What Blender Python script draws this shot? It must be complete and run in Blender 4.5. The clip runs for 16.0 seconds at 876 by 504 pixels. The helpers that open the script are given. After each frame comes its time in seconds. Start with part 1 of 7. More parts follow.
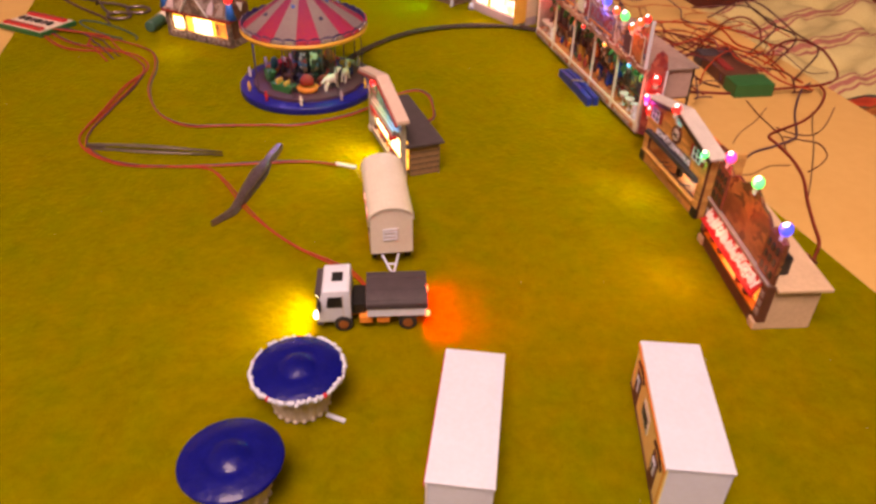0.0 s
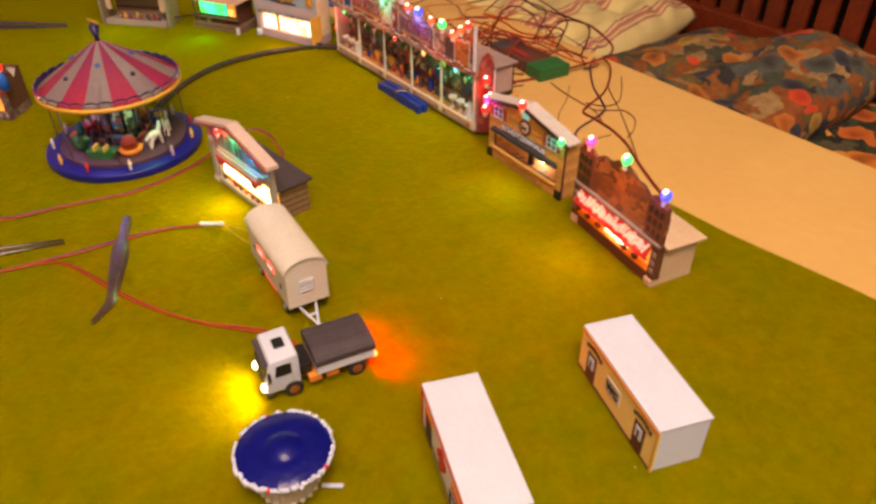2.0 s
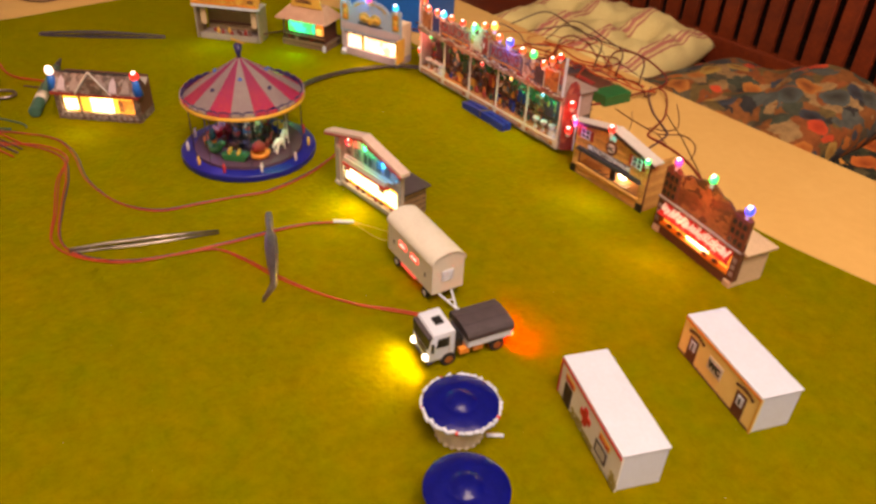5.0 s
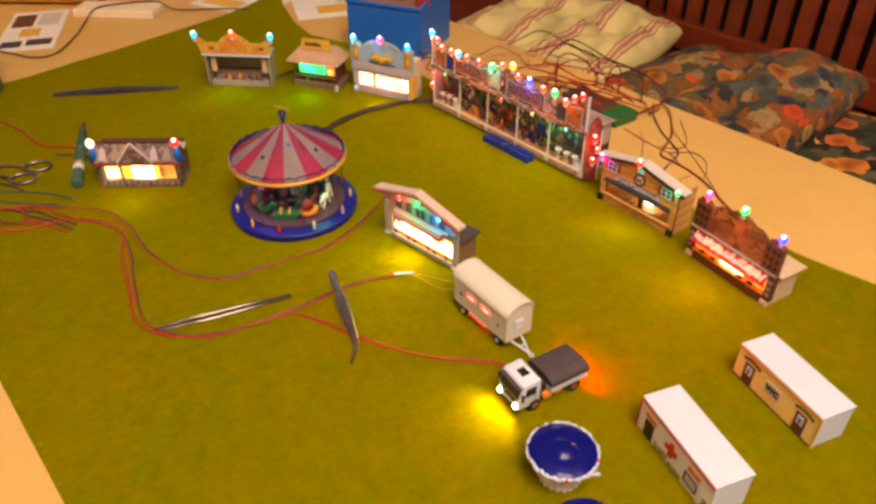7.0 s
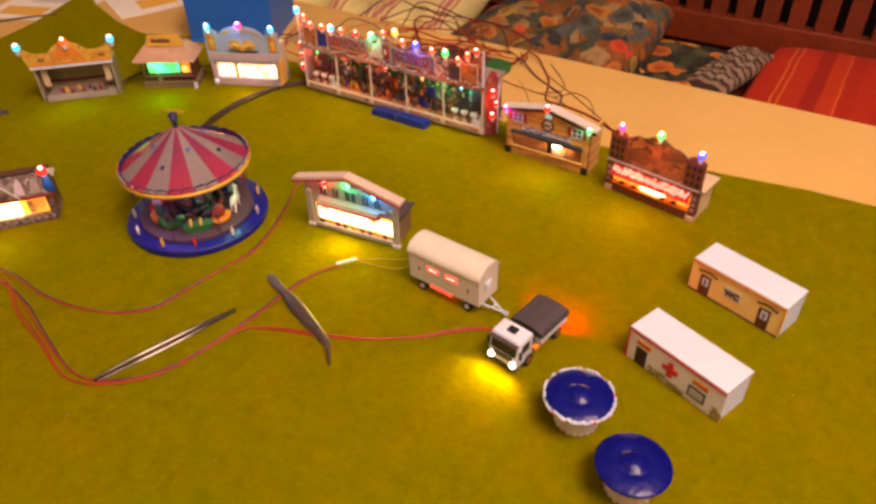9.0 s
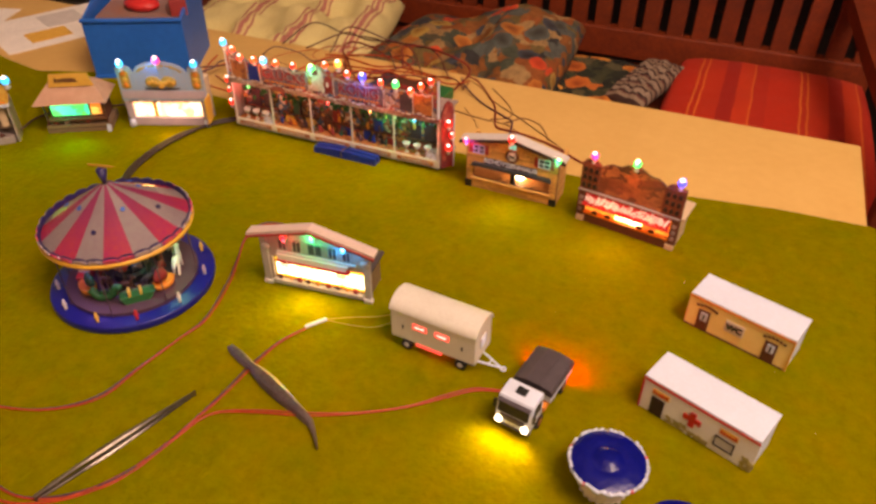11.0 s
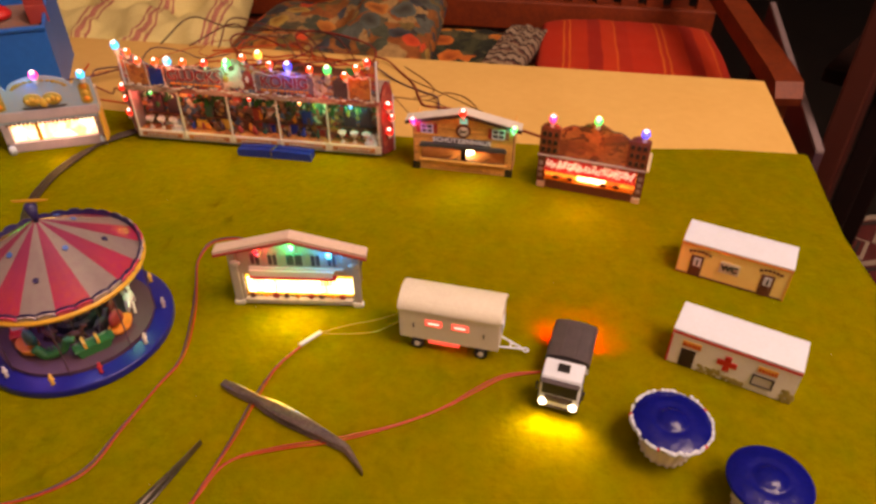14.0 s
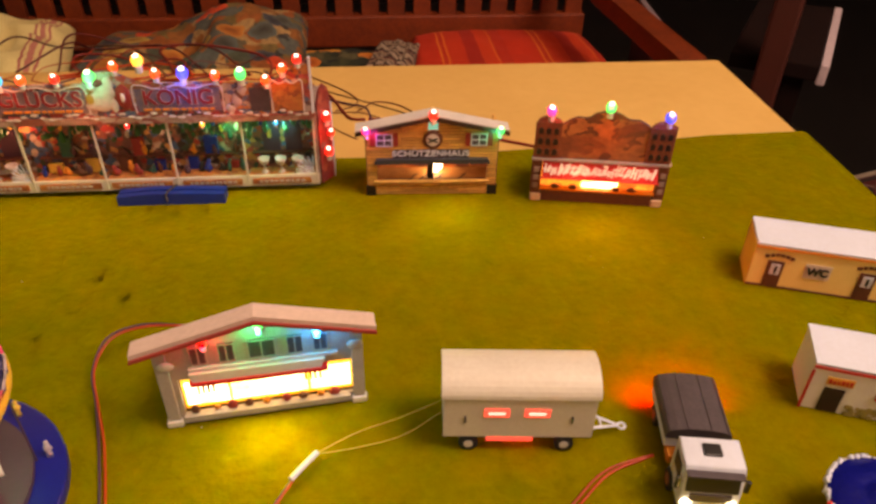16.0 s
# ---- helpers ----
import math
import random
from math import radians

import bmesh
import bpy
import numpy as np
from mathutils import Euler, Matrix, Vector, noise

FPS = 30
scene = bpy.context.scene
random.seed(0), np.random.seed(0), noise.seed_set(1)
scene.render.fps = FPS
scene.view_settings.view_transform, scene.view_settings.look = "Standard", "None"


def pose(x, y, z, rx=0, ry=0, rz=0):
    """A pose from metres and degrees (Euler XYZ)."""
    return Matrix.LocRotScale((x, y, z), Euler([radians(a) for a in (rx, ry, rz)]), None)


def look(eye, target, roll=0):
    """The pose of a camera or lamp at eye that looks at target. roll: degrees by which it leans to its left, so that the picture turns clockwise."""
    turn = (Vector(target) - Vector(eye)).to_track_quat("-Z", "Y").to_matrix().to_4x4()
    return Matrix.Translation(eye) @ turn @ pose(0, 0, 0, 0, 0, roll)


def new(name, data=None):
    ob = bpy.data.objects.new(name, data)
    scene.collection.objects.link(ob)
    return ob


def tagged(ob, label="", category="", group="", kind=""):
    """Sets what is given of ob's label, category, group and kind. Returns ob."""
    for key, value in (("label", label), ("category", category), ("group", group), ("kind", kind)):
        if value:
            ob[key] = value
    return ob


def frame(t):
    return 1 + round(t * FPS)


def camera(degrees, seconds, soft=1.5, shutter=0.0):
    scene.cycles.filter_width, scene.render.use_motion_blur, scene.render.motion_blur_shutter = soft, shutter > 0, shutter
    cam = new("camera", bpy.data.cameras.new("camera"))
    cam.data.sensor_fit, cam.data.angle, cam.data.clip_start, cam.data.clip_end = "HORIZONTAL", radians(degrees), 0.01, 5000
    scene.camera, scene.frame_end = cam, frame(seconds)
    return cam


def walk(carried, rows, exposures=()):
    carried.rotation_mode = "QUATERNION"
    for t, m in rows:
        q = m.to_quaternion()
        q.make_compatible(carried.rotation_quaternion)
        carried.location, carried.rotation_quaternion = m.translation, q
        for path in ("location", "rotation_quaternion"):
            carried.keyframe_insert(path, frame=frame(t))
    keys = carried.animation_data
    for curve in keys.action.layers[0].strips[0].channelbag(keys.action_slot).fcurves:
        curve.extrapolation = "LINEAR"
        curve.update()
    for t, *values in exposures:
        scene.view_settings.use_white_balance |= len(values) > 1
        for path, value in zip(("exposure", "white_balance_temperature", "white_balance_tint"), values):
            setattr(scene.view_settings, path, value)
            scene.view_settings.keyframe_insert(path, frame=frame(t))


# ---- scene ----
cam = camera(62.2, 16.0, soft=2.9)
PATH = [
    (0, (0.6008, -0.2876, 0.2747), (-1.2742, 0.1879, -1.1460), 0.99),
    (0.5, (0.5906, -0.2875, 0.2707), (-1.2866, 0.2960, -1.1060), -0.54),
    (1, (0.5810, -0.2999, 0.2669), (-1.2222, 0.4549, -1.1255), 2.46),
    (1.5, (0.5681, -0.3272, 0.2822), (-1.1107, 0.6029, -1.1588), -0.57),
    (2, (0.5596, -0.3596, 0.2900), (-1.0085, 0.7786, -1.1261), 0.01),
    (2.5, (0.5568, -0.3978, 0.2899), (-0.9816, 0.7856, -1.1216), 0.12),
    (3, (0.5536, -0.4032, 0.2928), (-1.0192, 0.7565, -1.1006), 0.75),
    (3.5, (0.5521, -0.3994, 0.2964), (-1.0484, 0.6946, -1.1184), 1.51),
    (4, (0.5616, -0.4004, 0.3073), (-1.0492, 0.6895, -1.0990), 3.15),
    (4.2, (0.5635, -0.4081, 0.3070), (-1.0530, 0.6980, -1.0798), 3.69),
    (6.3, (0.5429, -0.5616, 0.3936), (-0.8809, 0.7806, -0.9961), 0.25),
    (6.5, (0.5336, -0.5555, 0.3995), (-0.8894, 0.8038, -0.9743), 0.59),
    (7, (0.5158, -0.5389, 0.3956), (-0.9440, 0.7146, -1.0387), -0.29),
    (7.5, (0.5015, -0.5274, 0.3788), (-0.9079, 0.7541, -1.0812), -0.57),
    (8, (0.4734, -0.5465, 0.3812), (-0.7932, 0.8615, -1.0960), -1.05),
    (8.5, (0.4540, -0.5783, 0.3833), (-0.6190, 0.9802, -1.0972), -0.70),
    (8.7, (0.4459, -0.5916, 0.3834), (-0.5909, 0.9780, -1.1115), -1.13),
    (10.8, (0.3668, -0.5711, 0.3716), (-0.4468, 1.1386, -1.1033), -0.23),
    (11, (0.3551, -0.5674, 0.3727), (-0.3804, 1.1881, -1.0892), 0.43),
    (11.5, (0.3167, -0.5802, 0.3750), (-0.2519, 1.2058, -1.1240), -1.97),
    (12, (0.2836, -0.5891, 0.3736), (-0.1193, 1.2484, -1.1167), -1.28),
    (12.5, (0.2666, -0.5946, 0.3686), (-0.0178, 1.2618, -1.1257), -0.56),
    (13, (0.2624, -0.5826, 0.3701), (-0.0593, 1.2664, -1.1260), -1.01),
    (13.5, (0.2688, -0.5784, 0.3618), (-0.0780, 1.2672, -1.1327), 0.29),
    (14, (0.2538, -0.5669, 0.3515), (-0.0173, 1.2906, -1.1440), 0.17),
    (14.5, (0.2057, -0.5414, 0.3362), (0.1684, 1.3363, -1.1579), -0.34),
    (15, (0.1680, -0.5081, 0.3047), (0.3053, 1.3524, -1.2052), 0.30),
    (15.5, (0.1555, -0.4780, 0.2834), (0.3490, 1.3996, -1.1989), 1.92),
    (16, (0.1529, -0.4429, 0.2622), (0.3656, 1.4914, -1.1424), 1.38),
]
walk(cam, [(t, look(eye, target, roll)) for t, eye, target, roll in PATH], [(0, -0.07, 7200, 34), (0.5, -0.06, 7150, 22), (1.5, -0.09, 7150, 28), (2, -0.08, 7100, 16), (2.5, -0.02, 7000, 4), (3.5, -0.02, 7050, 9), (4.2, -0.03, 7050, 11), (6.5, 0.02, 7150, 19), (7, 0.02, 7100, 10), (7.5, 0.01, 7200, 19), (8, -0.03, 7350, 26), (8.7, -0.05, 7350, 25), (11, -0.12, 7350, 20), (11.5, -0.13, 7350, 0), (12, -0.15, 7650, 30), (12.5, -0.15, 7700, 30), (13, -0.16, 7750, 28), (13.5, -0.18, 7750, 25), (15.3, -0.16, 7750, 18), (16, -0.26, 7800, 18)])

# ---- light ----
K = 1.2  # one unit of the plan in metres
rng = random.Random(7)

world = bpy.data.worlds.new("room_air")
scene.world = world
world.use_nodes = True
world.node_tree.nodes["Background"].inputs[0].default_value = (1.0, 0.70, 0.42, 1)
world.node_tree.nodes["Background"].inputs[1].default_value = 0.015


def lamp(name, kind, at, power, colour, size=0.01, aim=None, spread=None):
    data = bpy.data.lights.new(name, kind)
    data.energy, data.color = power, colour
    if kind == "AREA":
        data.shape, data.size = "DISK", size
    else:
        data.shadow_soft_size = size
    if spread:
        data.spot_size, data.spot_blend = radians(spread), 0.9
    ob = new(name, data)
    at = Vector(at) * K
    ob.matrix_world = look(at, Vector(aim) * K) if aim else Matrix.Translation(at)
    return ob


# globe lamp assumed out of view; added spots give the bulbs' light on felt
lamp("assumed_globe_light", "POINT", (0.85, -0.45, 1.25), 150.0, (1.0, 0.785, 0.645), 0.42)
GLOWS = [
    ("stall_glow", (0.084, -0.1760, 0.0190), (0.087, -0.204, 0), 0.20, (1.0, 0.72, 0.02)),
    ("ride_glow", (0.065, -0.0150, 0.0600), (0.065, -0.060, 0), 0.15, (0.70, 0.80, 0.03)),
    ("ride_glow", (-0.040, -0.0150, 0.0600), (-0.050, -0.060, 0), 0.16, (0.90, 0.75, 0.03)),
    ("stall_glow", (0.165, -0.0220, 0.0300), (0.170, -0.065, 0), 0.14, (0.80, 0.85, 0.03)),
    ("stall_glow", (0.248, -0.0420, 0.0300), (0.238, -0.095, 0), 0.16, (1.0, 0.52, 0.03)),
    ("stall_glow", (-0.208, -0.0800, 0.0180), (-0.198, -0.094, 0), 0.07, (0.10, 1.0, 0.05)),
    ("stall_glow", (-0.148, -0.0340, 0.0150), (-0.138, -0.060, 0), 0.05, (1.0, 0.62, 0.08)),
    ("stall_glow", (-0.132, -0.3030, 0.0150), (-0.110, -0.325, 0), 0.04, (0.8, 0.9, 0.04)),
    ("stall_glow", (-0.275, -0.1350, 0.0300), (-0.255, -0.160, 0), 0.09, (0.5, 1.0, 0.05)),
]
for name, at, aim, power, colour in GLOWS:
    lamp(name, "SPOT", at, power, colour, 0.008, aim, 150)
lamp("wagon_glow", "POINT", (0.179, -0.1885, 0.0040), 0.005, (1.0, 0.08, 0.05), 0.002)
for x, y, z, e, c in ((-0.056, -0.230, 0.040, 0.012, (0.40, 0.25, 1.0)), (-0.005, -0.196, 0.040, 0.012, (0.25, 1.0, 0.55)), (-0.014, -0.236, 0.040, 0.010, (0.35, 0.40, 1.0)), (0.012, 0.006, 0.036, 0.010, (1.0, 0.45, 0.28)), (-0.022, 0.006, 0.036, 0.009, (1.0, 0.30, 0.25)), (-0.062, 0.006, 0.036, 0.009, (1.0, 0.35, 0.20)), (-0.090, 0.006, 0.036, 0.010, (1.0, 0.20, 0.16)), (0.080, 0.006, 0.038, 0.016, (0.10, 0.9, 0.75)), (0.050, 0.006, 0.036, 0.010, (0.15, 1.0, 0.40))):
    lamp("inner_glow", "POINT", (x, y, z), e * (2.2 if y < -0.1 else 1.4), c, 0.002)
for x, y in ((0.2288, -0.2328), (0.2435, -0.2353)):
    lamp("headlight_glow", "SPOT", (x, y, 0.0095), 0.10, (1.0, 0.74, 0.04), 0.004, (x - 0.003, y - 0.0125, 0.0), 158)
for x, y, e in ((0.2350, -0.1780, 0.12), (0.2540, -0.1810, 0.19)):
    lamp("tail_light_glow", "SPOT", (x, y, 0.0080), e, (1.0, 0.0, 0.0), 0.003, (x + 0.002, y + 0.0090, 0.0), 165)
# added lights for the coloured bulbs' glow on the fronts; some have no bulb
for x, y, z, e, c in (
    (0.0665, -0.1765, 0.0405, 0.0032, (1.0, 0.02, 0.05)), (0.0850, -0.1748, 0.0445, 0.0060, (0.0, 1.0, 0.30)), (0.1060, -0.1722, 0.0405, 0.0070, (0.0, 0.40, 1.0)),
    (-0.0930, -0.0100, 0.0720, 0.0028, (1.0, 0.45, 0.2)), (-0.0585, -0.0100, 0.0700, 0.0050, (1.0, 0.20, 0.08)), (-0.0130, -0.0100, 0.0700, 0.0045, (0.10, 0.9, 0.5)), (0.0335, -0.0100, 0.0700, 0.0050, (0.10, 0.12, 1.0)), (0.0800, -0.0100, 0.0700, 0.0035, (1.0, 0.10, 0.04)), (0.1050, -0.0040, 0.0350, 0.0026, (1.0, 0.03, 0.02)),
    (0.1290, -0.0150, 0.0395, 0.0018, (0.8, 0.06, 0.5)), (0.1960, -0.0170, 0.0395, 0.0018, (0.04, 0.9, 0.4)), (0.1640, 0.0040, 0.0110, 0.0070, (1.0, 0.45, 0.08)),
    (0.2270, -0.0240, 0.0560, 0.0030, (1.0, 0.06, 0.10)), (0.2540, -0.0290, 0.0600, 0.0020, (0.05, 1.0, 0.2)), (0.2860, -0.0350, 0.0560, 0.0030, (0.25, 0.10, 1.0)), (0.2400, -0.0340, 0.0200, 0.0018, (1.0, 0.26, 0.12)), (0.2680, -0.0390, 0.0200, 0.0018, (1.0, 0.26, 0.12)), (0.2530, -0.0370, 0.0430, 0.0022, (1.0, 0.06, 0.02)), (-0.0200, -0.0160, 0.0500, 0.0024, (1.0, 0.16, 0.08)), (0.0550, -0.0160, 0.0500, 0.0024, (1.0, 0.12, 0.08)), (-0.1480, -0.0330, 0.0110, 0.0016, (1.0, 0.45, 0.35)), (-0.0500, 0.0300, 0.0800, 0.0080, (1.0, 0.16, 0.05)), (0.0500, 0.0300, 0.0800, 0.0080, (1.0, 0.16, 0.05)), (0.1600, -0.0220, 0.0500, 0.0016, (1.0, 0.20, 0.08)),
    (-0.1560, -0.0300, 0.0620, 0.0045, (0.05, 0.4, 1.0)), (-0.1820, -0.0400, 0.0600, 0.0035, (0.05, 0.8, 0.7)), (-0.2300, -0.0760, 0.0210, 0.0040, (0.05, 1.0, 0.3)), (-0.1450, -0.3060, 0.0460, 0.0030, (0.8, 0.3, 0.1))):
    lamp("added_glow", "POINT", (x, y, z), e * 3.6, c, 0.0015)

# ---- materials ----


def material(name, colour, rough=0.5, metal=0.0, other=None, scale=40.0, amount=0.5, bump=0.0, bump_scale=None, each=0.0, grain=0.0):
    """A surface: two tones mixed by noise at two scales, fine relief, and a little change from piece to piece."""
    m = bpy.data.materials.new(name)
    m.use_nodes = True
    t = m.node_tree
    b = t.nodes["Principled BSDF"]
    b.inputs["Roughness"].default_value, b.inputs["Metallic"].default_value = rough, metal
    if other is None:
        other = tuple(c * 0.82 for c in colour)
    co = t.nodes.new("ShaderNodeTexCoord")
    n1, n2 = t.nodes.new("ShaderNodeTexNoise"), t.nodes.new("ShaderNodeTexNoise")
    n1.inputs["Scale"].default_value, n1.inputs["Detail"].default_value = scale, 6.0
    n2.inputs["Scale"].default_value, n2.inputs["Detail"].default_value = scale * 7, 4.0
    for n in (n1, n2):
        t.links.new(co.outputs["Object"], n.inputs["Vector"])
    add = t.nodes.new("ShaderNodeMath")
    add.operation = "MULTIPLY_ADD"
    add.inputs[1].default_value = 0.5
    t.links.new(n2.outputs["Fac"], add.inputs[0])
    half = t.nodes.new("ShaderNodeMath")
    half.operation = "MULTIPLY"
    half.inputs[1].default_value = 0.5
    t.links.new(n1.outputs["Fac"], half.inputs[0])
    t.links.new(half.outputs[0], add.inputs[2])
    ramp = t.nodes.new("ShaderNodeValToRGB")
    ramp.color_ramp.elements[0].position, ramp.color_ramp.elements[1].position = 0.5 - 0.3 * amount, 0.5 + 0.3 * amount
    ramp.color_ramp.elements[0].color, ramp.color_ramp.elements[1].color = (*other, 1), (*colour, 1)
    t.links.new(add.outputs[0], ramp.inputs[0])
    out = ramp.outputs[0]
    if grain:
        speck, over = t.nodes.new("ShaderNodeTexNoise"), t.nodes.new("ShaderNodeMixRGB")
        speck.inputs["Scale"].default_value, speck.inputs["Detail"].default_value, speck.inputs["Roughness"].default_value = grain, 6.0, 0.75
        away = t.nodes.new("ShaderNodeMapping")
        away.inputs["Location"].default_value = (3.1, 1.7, 0.4)
        t.links.new(co.outputs["Object"], away.inputs[0])
        t.links.new(away.outputs[0], speck.inputs["Vector"])
        over.blend_type, over.inputs[0].default_value = "OVERLAY", 0.30
        t.links.new(out, over.inputs[1])
        t.links.new(speck.outputs["Fac"], over.inputs[2])
        out = over.outputs[0]
    if each:
        info, hsv = t.nodes.new("ShaderNodeObjectInfo"), t.nodes.new("ShaderNodeHueSaturation")
        ra = t.nodes.new("ShaderNodeMapRange")
        ra.inputs["To Min"].default_value, ra.inputs["To Max"].default_value = 1 - each, 1 + each
        t.links.new(info.outputs["Random"], ra.inputs["Value"])
        t.links.new(ra.outputs[0], hsv.inputs["Value"])
        t.links.new(out, hsv.inputs["Color"])
        out = hsv.outputs[0]
    t.links.new(out, b.inputs["Base Color"])
    if bump:
        bp, n3 = t.nodes.new("ShaderNodeBump"), t.nodes.new("ShaderNodeTexNoise")
        n3.inputs["Scale"].default_value, n3.inputs["Detail"].default_value = bump_scale or scale * 4, 5.0
        t.links.new(co.outputs["Object"], n3.inputs["Vector"])
        bp.inputs["Strength"].default_value, bp.inputs["Distance"].default_value = bump, 0.002
        t.links.new(n3.outputs["Fac"], bp.inputs["Height"])
        t.links.new(bp.outputs[0], b.inputs["Normal"])
    return m


def banded(name, stops, axis, size, rough=0.8, wobble=0.4, bump=0.3):
    """Stripes across one axis, of the given (position, colour) stops, repeated every size metres."""
    m = bpy.data.materials.new(name)
    m.use_nodes = True
    t = m.node_tree
    b = t.nodes["Principled BSDF"]
    b.inputs["Roughness"].default_value = rough
    co, sep = t.nodes.new("ShaderNodeTexCoord"), t.nodes.new("ShaderNodeSeparateXYZ")
    noi = t.nodes.new("ShaderNodeTexNoise")
    noi.inputs["Scale"].default_value = 3.0 / size
    t.links.new(co.outputs["Object"], noi.inputs["Vector"])
    t.links.new(co.outputs["Object"], sep.inputs[0])
    div = t.nodes.new("ShaderNodeMath")
    div.operation = "DIVIDE"
    div.inputs[1].default_value = size
    t.links.new(sep.outputs[axis], div.inputs[0])
    mad = t.nodes.new("ShaderNodeMath")
    mad.operation = "MULTIPLY_ADD"
    mad.inputs[1].default_value = wobble * 0.1
    t.links.new(noi.outputs["Fac"], mad.inputs[0])
    t.links.new(div.outputs[0], mad.inputs[2])
    fr = t.nodes.new("ShaderNodeMath")
    fr.operation = "FRACT"
    t.links.new(mad.outputs[0], fr.inputs[0])
    ramp = t.nodes.new("ShaderNodeValToRGB")
    ramp.color_ramp.interpolation = "CONSTANT"
    el = ramp.color_ramp.elements
    for i, (p, c) in enumerate(stops):
        e = el[i] if i < 2 else el.new(p)
        e.position, e.color = p, (*c, 1)
    t.links.new(fr.outputs[0], ramp.inputs[0])
    fine = t.nodes.new("ShaderNodeTexNoise")
    fine.inputs["Scale"].default_value, fine.inputs["Detail"].default_value = 350.0, 4.0
    t.links.new(co.outputs["Object"], fine.inputs["Vector"])
    mix = t.nodes.new("ShaderNodeMixRGB")
    mix.blend_type, mix.inputs[0].default_value = "OVERLAY", 0.35
    t.links.new(ramp.outputs[0], mix.inputs[1])
    t.links.new(fine.outputs["Fac"], mix.inputs[2])
    t.links.new(mix.outputs[0], b.inputs["Base Color"])
    bp = t.nodes.new("ShaderNodeBump")
    bp.inputs["Strength"].default_value, bp.inputs["Distance"].default_value = bump, 0.002
    t.links.new(fine.outputs["Fac"], bp.inputs["Height"])
    t.links.new(bp.outputs[0], b.inputs["Normal"])
    return m


def printed(name, stops, scale, rough=0.55, glow=0.0, stretch=(1, 1, 1), blur=0.25, smooth=False):
    """A many-coloured print: patches whose colours are taken from the stops."""
    m = bpy.data.materials.new(name)
    m.use_nodes = True
    t = m.node_tree
    b = t.nodes["Principled BSDF"]
    b.inputs["Roughness"].default_value = rough
    co, mp = t.nodes.new("ShaderNodeTexCoord"), t.nodes.new("ShaderNodeMapping")
    mp.inputs["Scale"].default_value = stretch
    t.links.new(co.outputs["Object"], mp.inputs[0])
    warp = t.nodes.new("ShaderNodeTexNoise")
    warp.inputs["Scale"].default_value = scale * 0.8
    t.links.new(mp.outputs[0], warp.inputs["Vector"])
    va = t.nodes.new("ShaderNodeVectorMath")
    va.operation = "MULTIPLY_ADD"
    va.inputs[1].default_value = (blur / scale * 4,) * 3
    t.links.new(warp.outputs["Color"], va.inputs[0])
    t.links.new(mp.outputs[0], va.inputs[2])
    vor = t.nodes.new("ShaderNodeTexVoronoi")
    vor.inputs["Scale"].default_value = scale
    t.links.new(va.outputs[0], vor.inputs["Vector"])
    sep = t.nodes.new("ShaderNodeSeparateColor")
    t.links.new(vor.outputs["Color"], sep.inputs[0])
    ramp = t.nodes.new("ShaderNodeValToRGB")
    ramp.color_ramp.interpolation = "LINEAR" if smooth else "CONSTANT"
    el = ramp.color_ramp.elements
    for i, c in enumerate(stops):
        e = el[i] if i < 2 else el.new(i / len(stops))
        e.position, e.color = i / len(stops), (*c, 1)
    t.links.new(sep.outputs[0], ramp.inputs[0])
    fine = t.nodes.new("ShaderNodeTexNoise")
    fine.inputs["Scale"].default_value, fine.inputs["Detail"].default_value = scale * 3, 5.0
    t.links.new(mp.outputs[0], fine.inputs["Vector"])
    mix = t.nodes.new("ShaderNodeMixRGB")
    mix.blend_type, mix.inputs[0].default_value = "OVERLAY", 0.6
    t.links.new(ramp.outputs[0], mix.inputs[1])
    t.links.new(fine.outputs["Fac"], mix.inputs[2])
    t.links.new(mix.outputs[0], b.inputs["Base Color"])
    if glow:
        t.links.new(mix.outputs[0], b.inputs["Emission Color"])
        b.inputs["Emission Strength"].default_value = glow
    return m


def light_surface(name, colour, strength):
    m = bpy.data.materials.new(name)
    m.use_nodes = True
    b = m.node_tree.nodes["Principled BSDF"]
    b.inputs["Base Color"].default_value = (*colour, 1)
    b.inputs["Emission Color"].default_value = (*colour, 1)
    b.inputs["Emission Strength"].default_value = strength
    return m


FELT = material("felt", (0.366, 0.250, 0.0004), 0.95, other=(0.200, 0.240, 0.0004), scale=8, amount=0.95, bump=0.6, bump_scale=220, grain=120)
FELT.node_tree.nodes["Principled BSDF"].inputs["Specular IOR Level"].default_value = 0.0
FELT.node_tree.nodes["Principled BSDF"].inputs["Sheen Weight"].default_value = 1.0
FELT.node_tree.nodes["Principled BSDF"].inputs["Sheen Roughness"].default_value = 0.36
FELT.node_tree.nodes["Principled BSDF"].inputs["Sheen Tint"].default_value = (0.80, 0.90, 0.01, 1)


